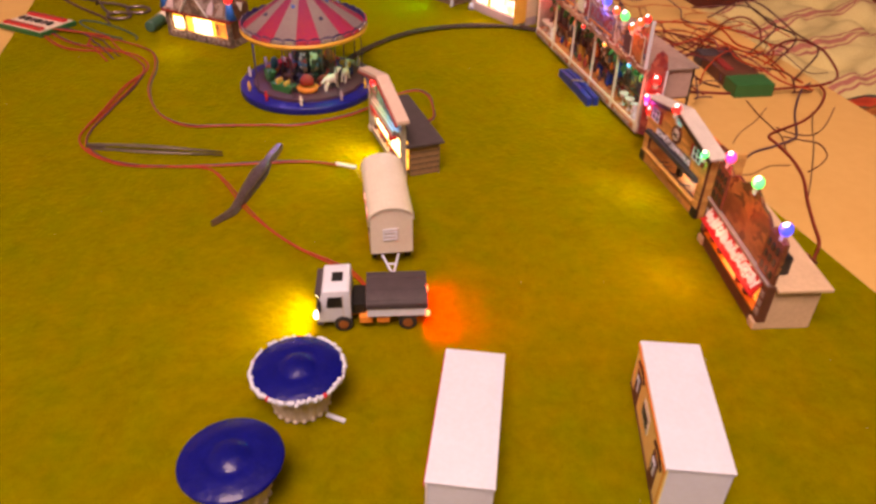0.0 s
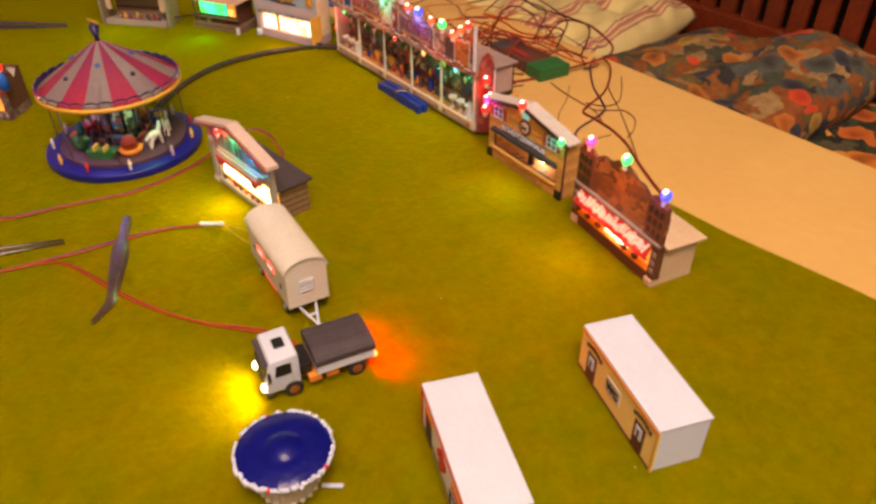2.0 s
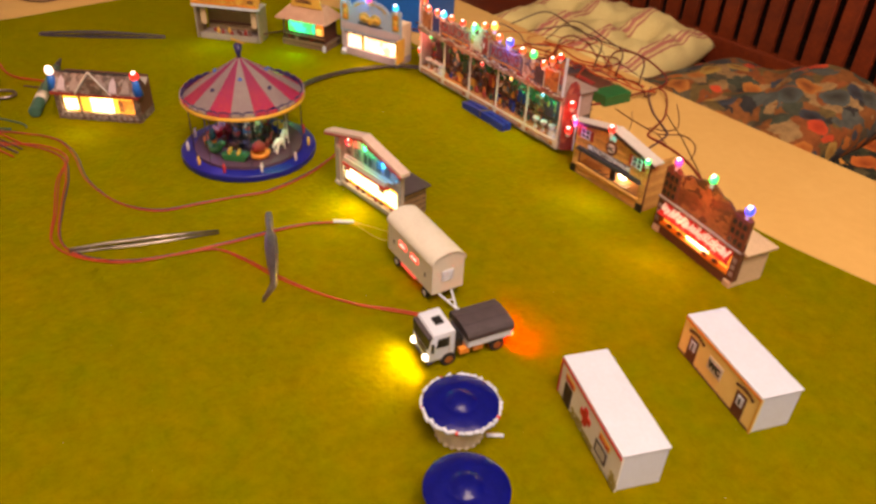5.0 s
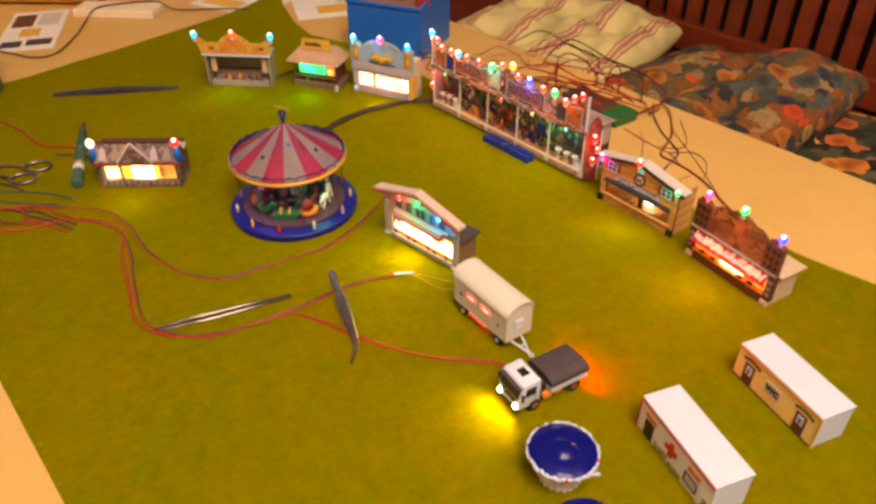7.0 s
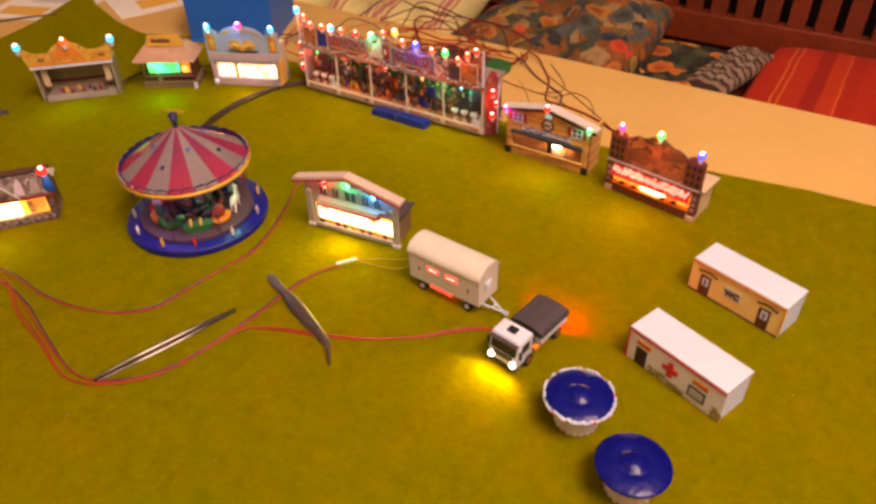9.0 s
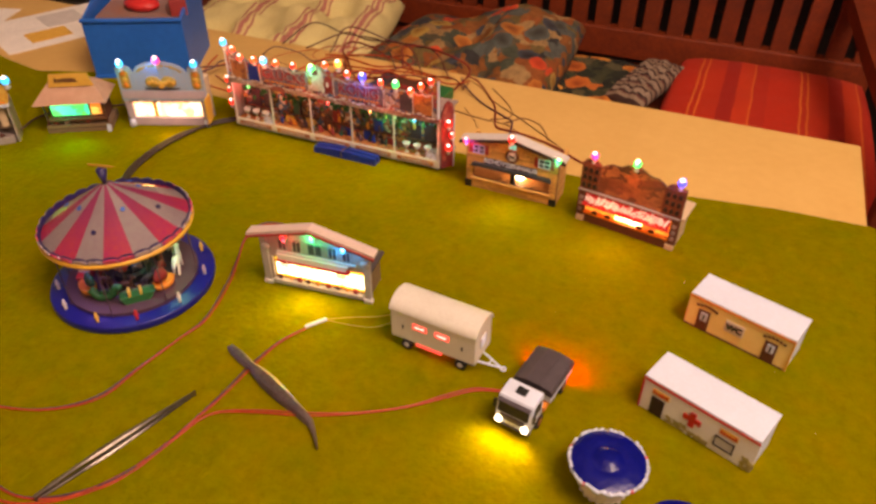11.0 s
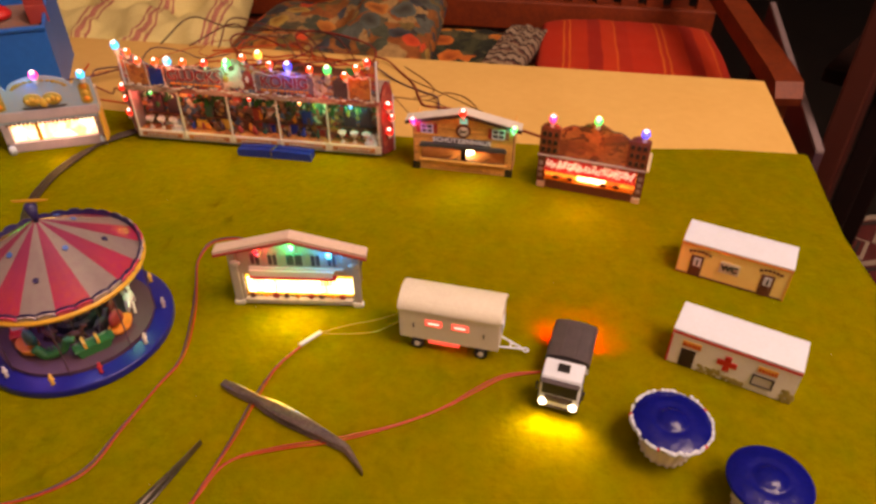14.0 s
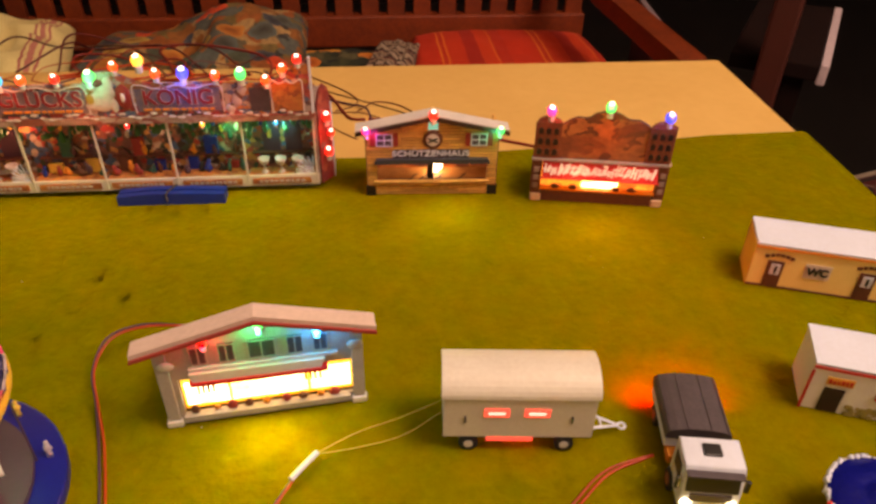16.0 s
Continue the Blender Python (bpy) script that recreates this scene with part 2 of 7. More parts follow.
def brushed(mat, scale, stretch, amount):
    """Short fibres and brushed patches over a cloth's colour."""
    t = mat.node_tree
    b = t.nodes["Principled BSDF"]
    before = b.inputs["Base Color"].links[0].from_socket
    co, mp, n = t.nodes.new("ShaderNodeTexCoord"), t.nodes.new("ShaderNodeMapping"), t.nodes.new("ShaderNodeTexNoise")
    mp.inputs["Scale"].default_value, mp.inputs["Location"].default_value = stretch, (2.3, 4.1, 0.7)
    n.inputs["Scale"].default_value, n.inputs["Detail"].default_value, n.inputs["Roughness"].default_value, n.inputs["Distortion"].default_value = scale, 7.0, 0.68, 0.6
    t.links.new(co.outputs["Object"], mp.inputs[0])
    t.links.new(mp.outputs[0], n.inputs["Vector"])
    ramp, mix = t.nodes.new("ShaderNodeValToRGB"), t.nodes.new("ShaderNodeMixRGB")
    ramp.color_ramp.elements[0].position, ramp.color_ramp.elements[1].position = 0.24, 0.76
    t.links.new(n.outputs["Fac"], ramp.inputs[0])
    mix.blend_type, mix.inputs[0].default_value = "OVERLAY", amount
    t.links.new(before, mix.inputs[1])
    t.links.new(ramp.outputs[0], mix.inputs[2])
    t.links.new(mix.outputs[0], b.inputs["Base Color"])


brushed(FELT, 70.0, (1.0, 0.8, 1.0), 0.14)
WOOD = material("light_wood", (0.62, 0.395, 0.130), 0.5, other=(0.56, 0.340, 0.100), scale=14, amount=0.7, bump=0.08, bump_scale=90, each=0.035)
BENCH = material("red_brown_wood", (0.200, 0.029, 0.0036), 0.55, other=(0.110, 0.014, 0.0022), scale=25, bump=0.2, each=0.2)
# near-black: the dim background's shade is put into dark wood and floor
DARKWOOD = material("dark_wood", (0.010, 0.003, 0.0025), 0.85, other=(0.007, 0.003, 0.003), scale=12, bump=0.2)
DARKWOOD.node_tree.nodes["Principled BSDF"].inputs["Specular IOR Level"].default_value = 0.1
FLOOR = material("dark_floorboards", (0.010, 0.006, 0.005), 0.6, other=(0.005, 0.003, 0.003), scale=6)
PLASTER = material("white_plaster", (0.74, 0.64, 0.54), 0.9, scale=4, bump=0.2)
WHITE = material("white_card", (0.56, 0.615, 0.76), 0.6, other=(0.52, 0.565, 0.69), scale=60, bump=0.06)
CREAM = material("cream_plastic", (0.60, 0.57, 0.51), 0.5, other=(0.54, 0.50, 0.44), scale=70, bump=0.05)
IVORY = material("ivory_plastic", (0.70, 0.62, 0.54), 0.5, other=(0.54, 0.44, 0.36), scale=200)
GREYW = material("grey_white_card", (0.55, 0.52, 0.50), 0.7, scale=80)
YELLOW = material("yellow_card", (0.72, 0.42, 0.07), 0.6, other=(0.6, 0.33, 0.05), scale=120)
ORANGE = material("orange_card", (0.75, 0.25, 0.03), 0.6, scale=120)
BROWN = material("brown_print", (0.13, 0.042, 0.022), 0.6, other=(0.075, 0.026, 0.015), scale=300)
BLACK = material("black_plastic", (0.012, 0.011, 0.012), 0.4, scale=100)
RUBBER = material("black_rubber", (0.015, 0.014, 0.013), 0.8, scale=200)
SLATE = material("dark_grey_tarpaulin", (0.062, 0.046, 0.056), 0.65, other=(0.038, 0.029, 0.036), scale=160, bump=0.1)
BLUE = material("glossy_blue_plastic", (0.004, 0.006, 0.17), 0.20, other=(0.003, 0.005, 0.12), scale=90, bump=1.1, bump_scale=60)
BLUE.node_tree.nodes["Principled BSDF"].inputs["Specular IOR Level"].default_value = 0.26
BASEBLUE = material("blue_base_plastic", (0.004, 0.006, 0.19), 0.35, scale=60)
PEGBLUE = material("blue_peg_plastic", (0.008, 0.03, 0.28), 0.35, scale=60)
BINBLUE = material("blue_bin_plastic", (0.012, 0.135, 0.56), 0.38, other=(0.010, 0.11, 0.47), scale=20, bump=0.05)
RED = material("red_paint", (0.55, 0.02, 0.02), 0.5, scale=150)
DARKRED = material("dark_red_paint", (0.30, 0.03, 0.025), 0.55, scale=150)
GREEN = material("green_plastic", (0.018, 0.13, 0.035), 0.45, scale=100)
TEAL = material("teal_plastic", (0.025, 0.105, 0.085), 0.35, scale=80)
LBLUE = material("pale_blue_print", (0.25, 0.37, 0.52), 0.6, other=(0.33, 0.36, 0.42), scale=200)
PLUM = material("plum_paint", (0.075, 0.035, 0.055), 0.55, scale=60)
LILAC = material("lilac_paint", (0.46, 0.37, 0.42), 0.55, scale=60)
STEEL = material("brushed_steel", (0.25, 0.21, 0.18), 0.38, 0.95, other=(0.14, 0.12, 0.10), scale=90, bump=0.05)
# the slight violet in this grey stands for reflected coloured light
DULLSTEEL = material("dull_grey_steel", (0.38, 0.31, 0.34), 0.40, 1.0, other=(0.22, 0.17, 0.21), scale=90, bump=0.05)
BEIGE = material("beige_card", (0.60, 0.44, 0.29), 0.6, other=(0.5, 0.36, 0.23), scale=60)
# lodge floor: warm lamp light put into the wood's colour
EMBERWOOD = material("lamp_lit_wood", (0.55, 0.26, 0.08), 0.6, other=(0.35, 0.14, 0.04), scale=160)
DUSKCARD = material("dusky_grey_card", (0.30, 0.24, 0.22), 0.7, other=(0.2, 0.15, 0.14), scale=120)
GREYPLASTIC = material("grey_plastic", (0.20, 0.18, 0.15), 0.5, scale=15)
PAPER = material("white_paper", (0.78, 0.74, 0.70), 0.8, scale=30)
FOAM = material("pale_foam", (0.80, 0.66, 0.46), 0.9, scale=60, bump=0.2)
WIRERED = material("red_wire", (0.43, 0.045, 0.006), 0.45, scale=90)
WIREORANGE = material("orange_red_wire", (0.36, 0.042, 0.008), 0.5, other=(0.24, 0.030, 0.012), scale=90)
WIREBLUE = material("blue_violet_wire", (0.075, 0.028, 0.060), 0.45, scale=90)
WIREDARK = material("dark_red_wire", (0.10, 0.012, 0.010), 0.5, scale=90)
WIRELEAD = material("dark_red_lead", (0.20, 0.016, 0.012), 0.45, scale=90)
SKIRT = material("white_pleated_plastic", (0.74, 0.68, 0.64), 0.5, other=(0.62, 0.52, 0.47), scale=160)
WIREBROWN = material("brown_wire", (0.10, 0.045, 0.025), 0.5, scale=90)
WIREBLACK = material("black_cable", (0.030, 0.014, 0.009), 0.6, scale=90)
WIREYELLOW = material("enamelled_wire", (0.62, 0.43, 0.07), 0.4, scale=90)
# the magenta tone stands in for coloured light reflected on the glossy red
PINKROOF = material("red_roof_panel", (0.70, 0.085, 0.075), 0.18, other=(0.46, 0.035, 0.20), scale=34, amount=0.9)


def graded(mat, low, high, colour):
    """A change of colour with height, over the colour that is there."""
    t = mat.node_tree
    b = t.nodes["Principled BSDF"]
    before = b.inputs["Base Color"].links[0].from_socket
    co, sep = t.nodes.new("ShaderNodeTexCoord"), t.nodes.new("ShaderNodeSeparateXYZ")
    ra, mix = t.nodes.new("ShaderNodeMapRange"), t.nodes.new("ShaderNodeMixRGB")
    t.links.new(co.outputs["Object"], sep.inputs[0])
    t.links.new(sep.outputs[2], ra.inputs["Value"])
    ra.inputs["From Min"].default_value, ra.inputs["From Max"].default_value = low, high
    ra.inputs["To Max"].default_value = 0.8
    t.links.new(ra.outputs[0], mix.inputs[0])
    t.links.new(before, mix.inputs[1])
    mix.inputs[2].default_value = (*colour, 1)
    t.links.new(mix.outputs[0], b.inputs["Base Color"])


# violet towards the top: reflected light put into the panels' colour
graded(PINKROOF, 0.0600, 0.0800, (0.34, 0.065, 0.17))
# the warm second tone is reflection painted onto the silver
GREYROOF = material("silver_roof_panel", (0.42, 0.37, 0.36), 0.2, other=(0.36, 0.26, 0.31), scale=34, amount=0.8)
STARBLUE = material("blue_star_paint", (0.045, 0.13, 0.50), 0.4, scale=80)
NAVY = material("navy_paint", (0.02, 0.015, 0.10), 0.4, scale=80)
GOLD = material("golden_rim", (0.66, 0.36, 0.04), 0.4, scale=80)
BRICK = banded("yellow_log_boards", [(0.0, (0.50, 0.25, 0.07)), (0.3, (0.62, 0.34, 0.10)), (0.7, (0.54, 0.27, 0.08))], 2, 0.0104, 0.7, 0.6)
GREYBOARD = banded("grey_brown_boards", [(0.0, (0.05, 0.035, 0.025)), (0.16, (0.22, 0.13, 0.07)), (0.6, (0.15, 0.09, 0.05))], 2, 0.0048, 0.7, 0.6)
PRIZES = printed("prize_wall_print", [(0.06, 0.035, 0.03), (0.26, 0.09, 0.06), (0.05, 0.08, 0.05), (0.55, 0.30, 0.10), (0.16, 0.09, 0.07), (0.07, 0.14, 0.26), (0.30, 0.13, 0.08), (0.45, 0.07, 0.05), (0.05, 0.035, 0.03), (0.55, 0.46, 0.38), (0.20, 0.10, 0.08)], 260)
SCENERY = printed("brown_scenery_print", [(0.30, 0.12, 0.04), (0.09, 0.028, 0.014), (0.36, 0.15, 0.05), (0.05, 0.018, 0.012), (0.24, 0.08, 0.03), (0.12, 0.035, 0.018)], 85, stretch=(0.7, 1, 1.1), smooth=True, blur=0.9)
SIGNPRINT = printed("sign_print", [(0.30, 0.045, 0.04), (0.36, 0.27, 0.24), (0.09, 0.11, 0.20), (0.36, 0.15, 0.05), (0.10, 0.05, 0.06), (0.40, 0.07, 0.06)], 280, stretch=(0.7, 1, 1), blur=0.5)
TRIMPRINT = printed("trim_print", [(0.34, 0.21, 0.16), (0.30, 0.16, 0.12), (0.40, 0.29, 0.24), (0.24, 0.07, 0.055)], 330, stretch=(0.4, 1, 1))
FACADEPRINT = printed("grey_ornament_print", [(0.22, 0.17, 0.15), (0.11, 0.07, 0.06), (0.30, 0.25, 0.23), (0.17, 0.08, 0.06), (0.08, 0.055, 0.045)], 300, smooth=True)
YELLOWPRINT = printed("yellow_facade_print", [(0.58, 0.34, 0.05), (0.64, 0.42, 0.08), (0.50, 0.20, 0.03), (0.60, 0.36, 0.06), (0.56, 0.30, 0.04)], 210, smooth=True, blur=0.6)
# glow in these prints stands for lamps lit inside the stalls
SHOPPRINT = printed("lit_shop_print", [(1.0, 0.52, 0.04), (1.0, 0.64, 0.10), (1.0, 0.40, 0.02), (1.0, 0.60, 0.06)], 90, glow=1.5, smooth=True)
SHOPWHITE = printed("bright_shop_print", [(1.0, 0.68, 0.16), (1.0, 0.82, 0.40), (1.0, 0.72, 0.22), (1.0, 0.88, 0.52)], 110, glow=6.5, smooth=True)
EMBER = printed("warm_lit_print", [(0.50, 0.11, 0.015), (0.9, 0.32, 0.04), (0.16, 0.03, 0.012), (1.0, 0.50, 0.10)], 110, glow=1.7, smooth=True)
TICKING = banded("striped_ticking", [(0.0, (0.72, 0.62, 0.28)), (0.50, (0.46, 0.15, 0.12)), (0.53, (0.72, 0.61, 0.28)), (0.57, (0.52, 0.20, 0.15)), (0.64, (0.70, 0.56, 0.26)), (0.68, (0.46, 0.15, 0.12)), (0.71, (0.74, 0.64, 0.29))], 0, 0.13, 0.9, 0.8)


def blossoms(name, ground, heads, scale, head_scale, size, rough=0.9):
    """A printed cloth: leaf-like patches as ground, and round heads with pale rims and darker hearts laid over it."""
    m = printed(name, ground, scale, rough, blur=0.5)
    t = m.node_tree
    b = t.nodes["Principled BSDF"]
    before = b.inputs["Base Color"].links[0].from_socket
    co, warp, va = t.nodes.new("ShaderNodeTexCoord"), t.nodes.new("ShaderNodeTexNoise"), t.nodes.new("ShaderNodeVectorMath")
    warp.inputs["Scale"].default_value, warp.inputs["Detail"].default_value = head_scale * 1.6, 3.0
    t.links.new(co.outputs["Object"], warp.inputs["Vector"])
    va.operation, va.inputs[1].default_value = "MULTIPLY_ADD", (0.55 / head_scale,) * 3
    t.links.new(warp.outputs["Color"], va.inputs[0])
    t.links.new(co.outputs["Object"], va.inputs[2])
    vor, sep = t.nodes.new("ShaderNodeTexVoronoi"), t.nodes.new("ShaderNodeSeparateColor")
    vor.inputs["Scale"].default_value = head_scale
    t.links.new(va.outputs[0], vor.inputs["Vector"])
    t.links.new(vor.outputs["Color"], sep.inputs[0])
    tone = t.nodes.new("ShaderNodeValToRGB")
    tone.color_ramp.interpolation = "CONSTANT"
    for k, c in enumerate(heads):
        e = tone.color_ramp.elements[k] if k < 2 else tone.color_ramp.elements.new(k / len(heads))
        e.position, e.color = k / len(heads), (*c, 1)
    t.links.new(sep.outputs[1], tone.inputs[0])
    shade = t.nodes.new("ShaderNodeValToRGB")
    shade.color_ramp.elements[0].position, shade.color_ramp.elements[0].color = 0.0, (0.45, 0.40, 0.40, 1)
    shade.color_ramp.elements[1].position, shade.color_ramp.elements[1].color = size * 0.55, (1.0, 1.0, 1.0, 1)
    rim = shade.color_ramp.elements.new(size * 0.92)
    rim.color = (1.35, 1.7, 1.9, 1)
    t.links.new(vor.outputs["Distance"], shade.inputs[0])
    both, mask, mix = t.nodes.new("ShaderNodeMixRGB"), t.nodes.new("ShaderNodeMath"), t.nodes.new("ShaderNodeMixRGB")
    both.blend_type, both.inputs[0].default_value = "MULTIPLY", 1.0
    t.links.new(tone.outputs[0], both.inputs[1])
    t.links.new(shade.outputs[0], both.inputs[2])
    mask.operation, mask.inputs[1].default_value = "LESS_THAN", size
    t.links.new(vor.outputs["Distance"], mask.inputs[0])
    t.links.new(mask.outputs[0], mix.inputs[0])
    t.links.new(before, mix.inputs[1])
    t.links.new(both.outputs[0], mix.inputs[2])
    t.links.new(mix.outputs[0], b.inputs["Base Color"])
    return m


FLORAL = blossoms("floral_cloth", [(0.10, 0.080, 0.045), (0.24, 0.085, 0.018), (0.030, 0.028, 0.028), (0.15, 0.10, 0.03), (0.33, 0.20, 0.08), (0.06, 0.070, 0.045), (0.26, 0.075, 0.016), (0.08, 0.09, 0.08)], [(0.38, 0.10, 0.014), (0.48, 0.045, 0.012), (0.34, 0.18, 0.035), (0.036, 0.034, 0.042), (0.36, 0.11, 0.018), (0.06, 0.06, 0.05)], 30, 17, 0.40)
FRUITS = blossoms("fruit_print_cloth", [(0.020, 0.026, 0.014), (0.012, 0.014, 0.010), (0.045, 0.050, 0.022), (0.016, 0.020, 0.014), (0.10, 0.09, 0.04)], [(0.52, 0.14, 0.016), (0.46, 0.10, 0.014), (0.55, 0.19, 0.025)], 30, 15, 0.42)
PLAID = banded("checked_cloth", [(0.0, (0.30, 0.22, 0.16)), (0.34, (0.05, 0.02, 0.015)), (0.50, (0.26, 0.18, 0.12)), (0.72, (0.12, 0.04, 0.03)), (0.86, (0.03, 0.015, 0.012))], 1, 0.045, 0.9, 0.3)
ORANGECLOTH = banded("orange_red_cloth", [(0.0, (0.50, 0.022, 0.003)), (0.30, (0.66, 0.13, 0.016)), (0.32, (0.48, 0.022, 0.003)), (0.36, (0.66, 0.12, 0.014)), (0.38, (0.50, 0.026, 0.003)), (0.56, (0.36, 0.012, 0.003)), (0.70, (0.54, 0.034, 0.004)), (0.84, (0.64, 0.10, 0.012)), (0.86, (0.44, 0.018, 0.003))], 0, 0.20, 0.9, 0.3)
RUGRED = material("red_rug_wool", (0.11, 0.012, 0.011), 0.95, other=(0.07, 0.008, 0.008), scale=30, bump=0.5, bump_scale=300)
RUGWHITE = material("cream_rug_wool", (0.36, 0.29, 0.23), 0.95, scale=30, bump=0.5, bump_scale=300)
RUGDARK = material("dark_rug_wool", (0.03, 0.02, 0.02), 0.95, scale=30, bump=0.5, bump_scale=300)

LED = {
    "red": light_surface("red_bulb", (1.0, 0.020, 0.012), 3),
    "orange": light_surface("orange_bulb", (1.0, 0.060, 0.012), 3),
    "warm": light_surface("warm_bulb", (1.0, 0.40, 0.05), 3),
    "green": light_surface("green_bulb", (0.010, 0.9, 0.16), 2.2),
    "cyan": light_surface("cyan_bulb", (0.015, 0.50, 1.0), 2),
    "blue": light_surface("blue_bulb", (0.03, 0.05, 1.0), 3),
    "white": light_surface("white_bulb", (1.0, 0.70, 0.55), 3),
    "pink": light_surface("pink_bulb", (1.0, 0.04, 0.22), 3),
}
# white for the glare put onto each bulb
BULBGLARE = light_surface("bulb_glare", (1.0, 0.86, 0.76), 4)
HEADLIGHT = light_surface("headlight", (1.0, 0.84, 0.52), 10)
TAILLIGHT = light_surface("tail_light", (1.0, 0.12, 0.03), 12)
REDGLOW = light_surface("red_lit_pane", (1.0, 0.09, 0.06), 1.5)
LAMPGLARE = light_surface("lamp_glare", (1.0, 0.80, 0.50), 16)
# the counter's glare is put into this glowing print
GLAREPRINT = printed("glaring_shop_print", [(1.0, 0.46, 0.16), (1.0, 0.85, 0.55), (0.7, 0.22, 0.10), (1.0, 0.92, 0.75), (1.0, 0.60, 0.24)], 105, glow=3.4, smooth=True, blur=0.8)
WCYELLOW = material("pale_yellow_card", (0.80, 0.66, 0.25), 0.6, other=(0.75, 0.60, 0.21), scale=120)
PINKGLARE = light_surface("pink_glare", (1.0, 0.45, 0.38), 2.5)
CYANPANE = light_surface("cyan_lit_pane", (0.05, 0.75, 0.65), 0.9)

# ---- building kit ----


def thing(name, at, turn=0.0, label="", category="", group="", kind=""):
    """An Empty at the thing's base, turned about z, that its parts hang from."""
    ob = new(name)
    ob.empty_display_size = 0.01
    ob.matrix_world = Matrix.Translation(Vector(at) * K) @ Matrix.Rotation(radians(turn), 4, "Z")
    return tagged(ob, label, category, group, kind)


def part(name, bm, mat, parent=None, label="", smooth=False):
    """Links a bmesh, in plan units, as ONE mesh under a thing or a part."""
    bmesh.ops.scale(bm, vec=(K, K, K), verts=bm.verts)
    bmesh.ops.recalc_face_normals(bm, faces=bm.faces)
    me = bpy.data.meshes.new(name)
    bm.to_mesh(me)
    bm.free()
    for m in mat if isinstance(mat, (list, tuple)) else (mat,):
        me.materials.append(m)
    if smooth:
        for p in me.polygons:
            p.use_smooth = True
    ob = new(name, me)
    ob.parent = parent
    return tagged(ob, label)


def box(x0, x1, y0, y1, z0, z1, bevel=0.0, bm=None, m=None):
    """A box between two corners, with rounded edges; added to bm where one is given."""
    own = bmesh.new()
    bmesh.ops.create_cube(own, size=1)
    bmesh.ops.transform(own, matrix=Matrix.Translation(((x0 + x1) / 2, (y0 + y1) / 2, (z0 + z1) / 2)) @ Matrix.Diagonal((x1 - x0, y1 - y0, z1 - z0, 1)), verts=own.verts)
    if bevel:
        bmesh.ops.bevel(own, geom=own.edges[:], offset=bevel, segments=2, affect="EDGES", profile=0.6)
    return merged(own, bm, m)


def merged(own, bm=None, m=None):
    if m:
        bmesh.ops.transform(own, matrix=m, verts=own.verts)
    if bm is None:
        return own
    me = bpy.data.meshes.new("tmp")
    own.to_mesh(me)
    bm.from_mesh(me)
    bpy.data.meshes.remove(me)
    own.free()
    return bm


def cyl(r, z0, z1, at=(0, 0), r2=None, seg=24, bm=None, m=None, bevel=0.0):
    own = bmesh.new()
    bmesh.ops.create_cone(own, cap_ends=True, segments=seg, radius1=r, radius2=r if r2 is None else r2, depth=z1 - z0)
    bmesh.ops.translate(own, vec=(at[0], at[1], (z0 + z1) / 2), verts=own.verts)
    if bevel:
        bmesh.ops.bevel(own, geom=[e for e in own.edges if len(e.link_faces) == 2 and e.calc_face_angle() > 0.9], offset=bevel, segments=2, affect="EDGES", profile=0.6)
    return merged(own, bm, m)


def ball(r, at, bm=None, stretch=(1, 1, 1), seg=10):
    own = bmesh.new()
    bmesh.ops.create_uvsphere(own, u_segments=seg, v_segments=max(5, seg // 2 + 1), radius=r)
    bmesh.ops.transform(own, matrix=Matrix.Translation(at) @ Matrix.Diagonal((*stretch, 1)), verts=own.verts)
    return merged(own, bm)


def slab(outline, y0, y1, bm=None, m=None):
    """An outline in x and z, given as (x, z), pushed from y0 to y1."""
    own = bmesh.new()
    a = [own.verts.new((x, y0, z)) for x, z in outline]
    b = [own.verts.new((x, y1, z)) for x, z in outline]
    own.faces.new(a)
    own.faces.new(b[::-1])
    for i in range(len(a)):
        own.faces.new((a[i], b[i], b[i - 1], a[i - 1]))
    return merged(own, bm, m)


def turned(profile, seg=32, bm=None, wave=0.0, waves=16):
    """A profile of (r, z) turned about z; wave folds it in and out."""
    own = bmesh.new()
    rings = []
    for r, z in profile:
        rings.append([own.verts.new(((r * (1 + wave * math.cos(waves * 2 * math.pi * i / seg))) * math.cos(2 * math.pi * i / seg), (r * (1 + wave * math.cos(waves * 2 * math.pi * i / seg))) * math.sin(2 * math.pi * i / seg), z)) for i in range(seg)])
    for lo, hi in zip(rings, rings[1:]):
        for i in range(seg):
            own.faces.new((lo[i - 1], lo[i], hi[i], hi[i - 1]))
    own.faces.new(rings[0][::-1])
    own.faces.new(rings[-1])
    return merged(own, bm)


def smooth_line(points, steps=8):
    """A Catmull-Rom line through the points."""
    p = [Vector(q) for q in points]
    p = [2 * p[0] - p[1], *p, 2 * p[-1] - p[-2]]
    line = []
    for i in range(1, len(p) - 2):
        a, b, c, d = p[i - 1:i + 3]
        for k in range(steps):
            t = k / steps
            line.append(0.5 * (2 * b + (c - a) * t + (2 * a - 5 * b + 4 * c - d) * t * t + (3 * b - a - 3 * c + d) * t ** 3))
    line.append(p[-2])
    return line


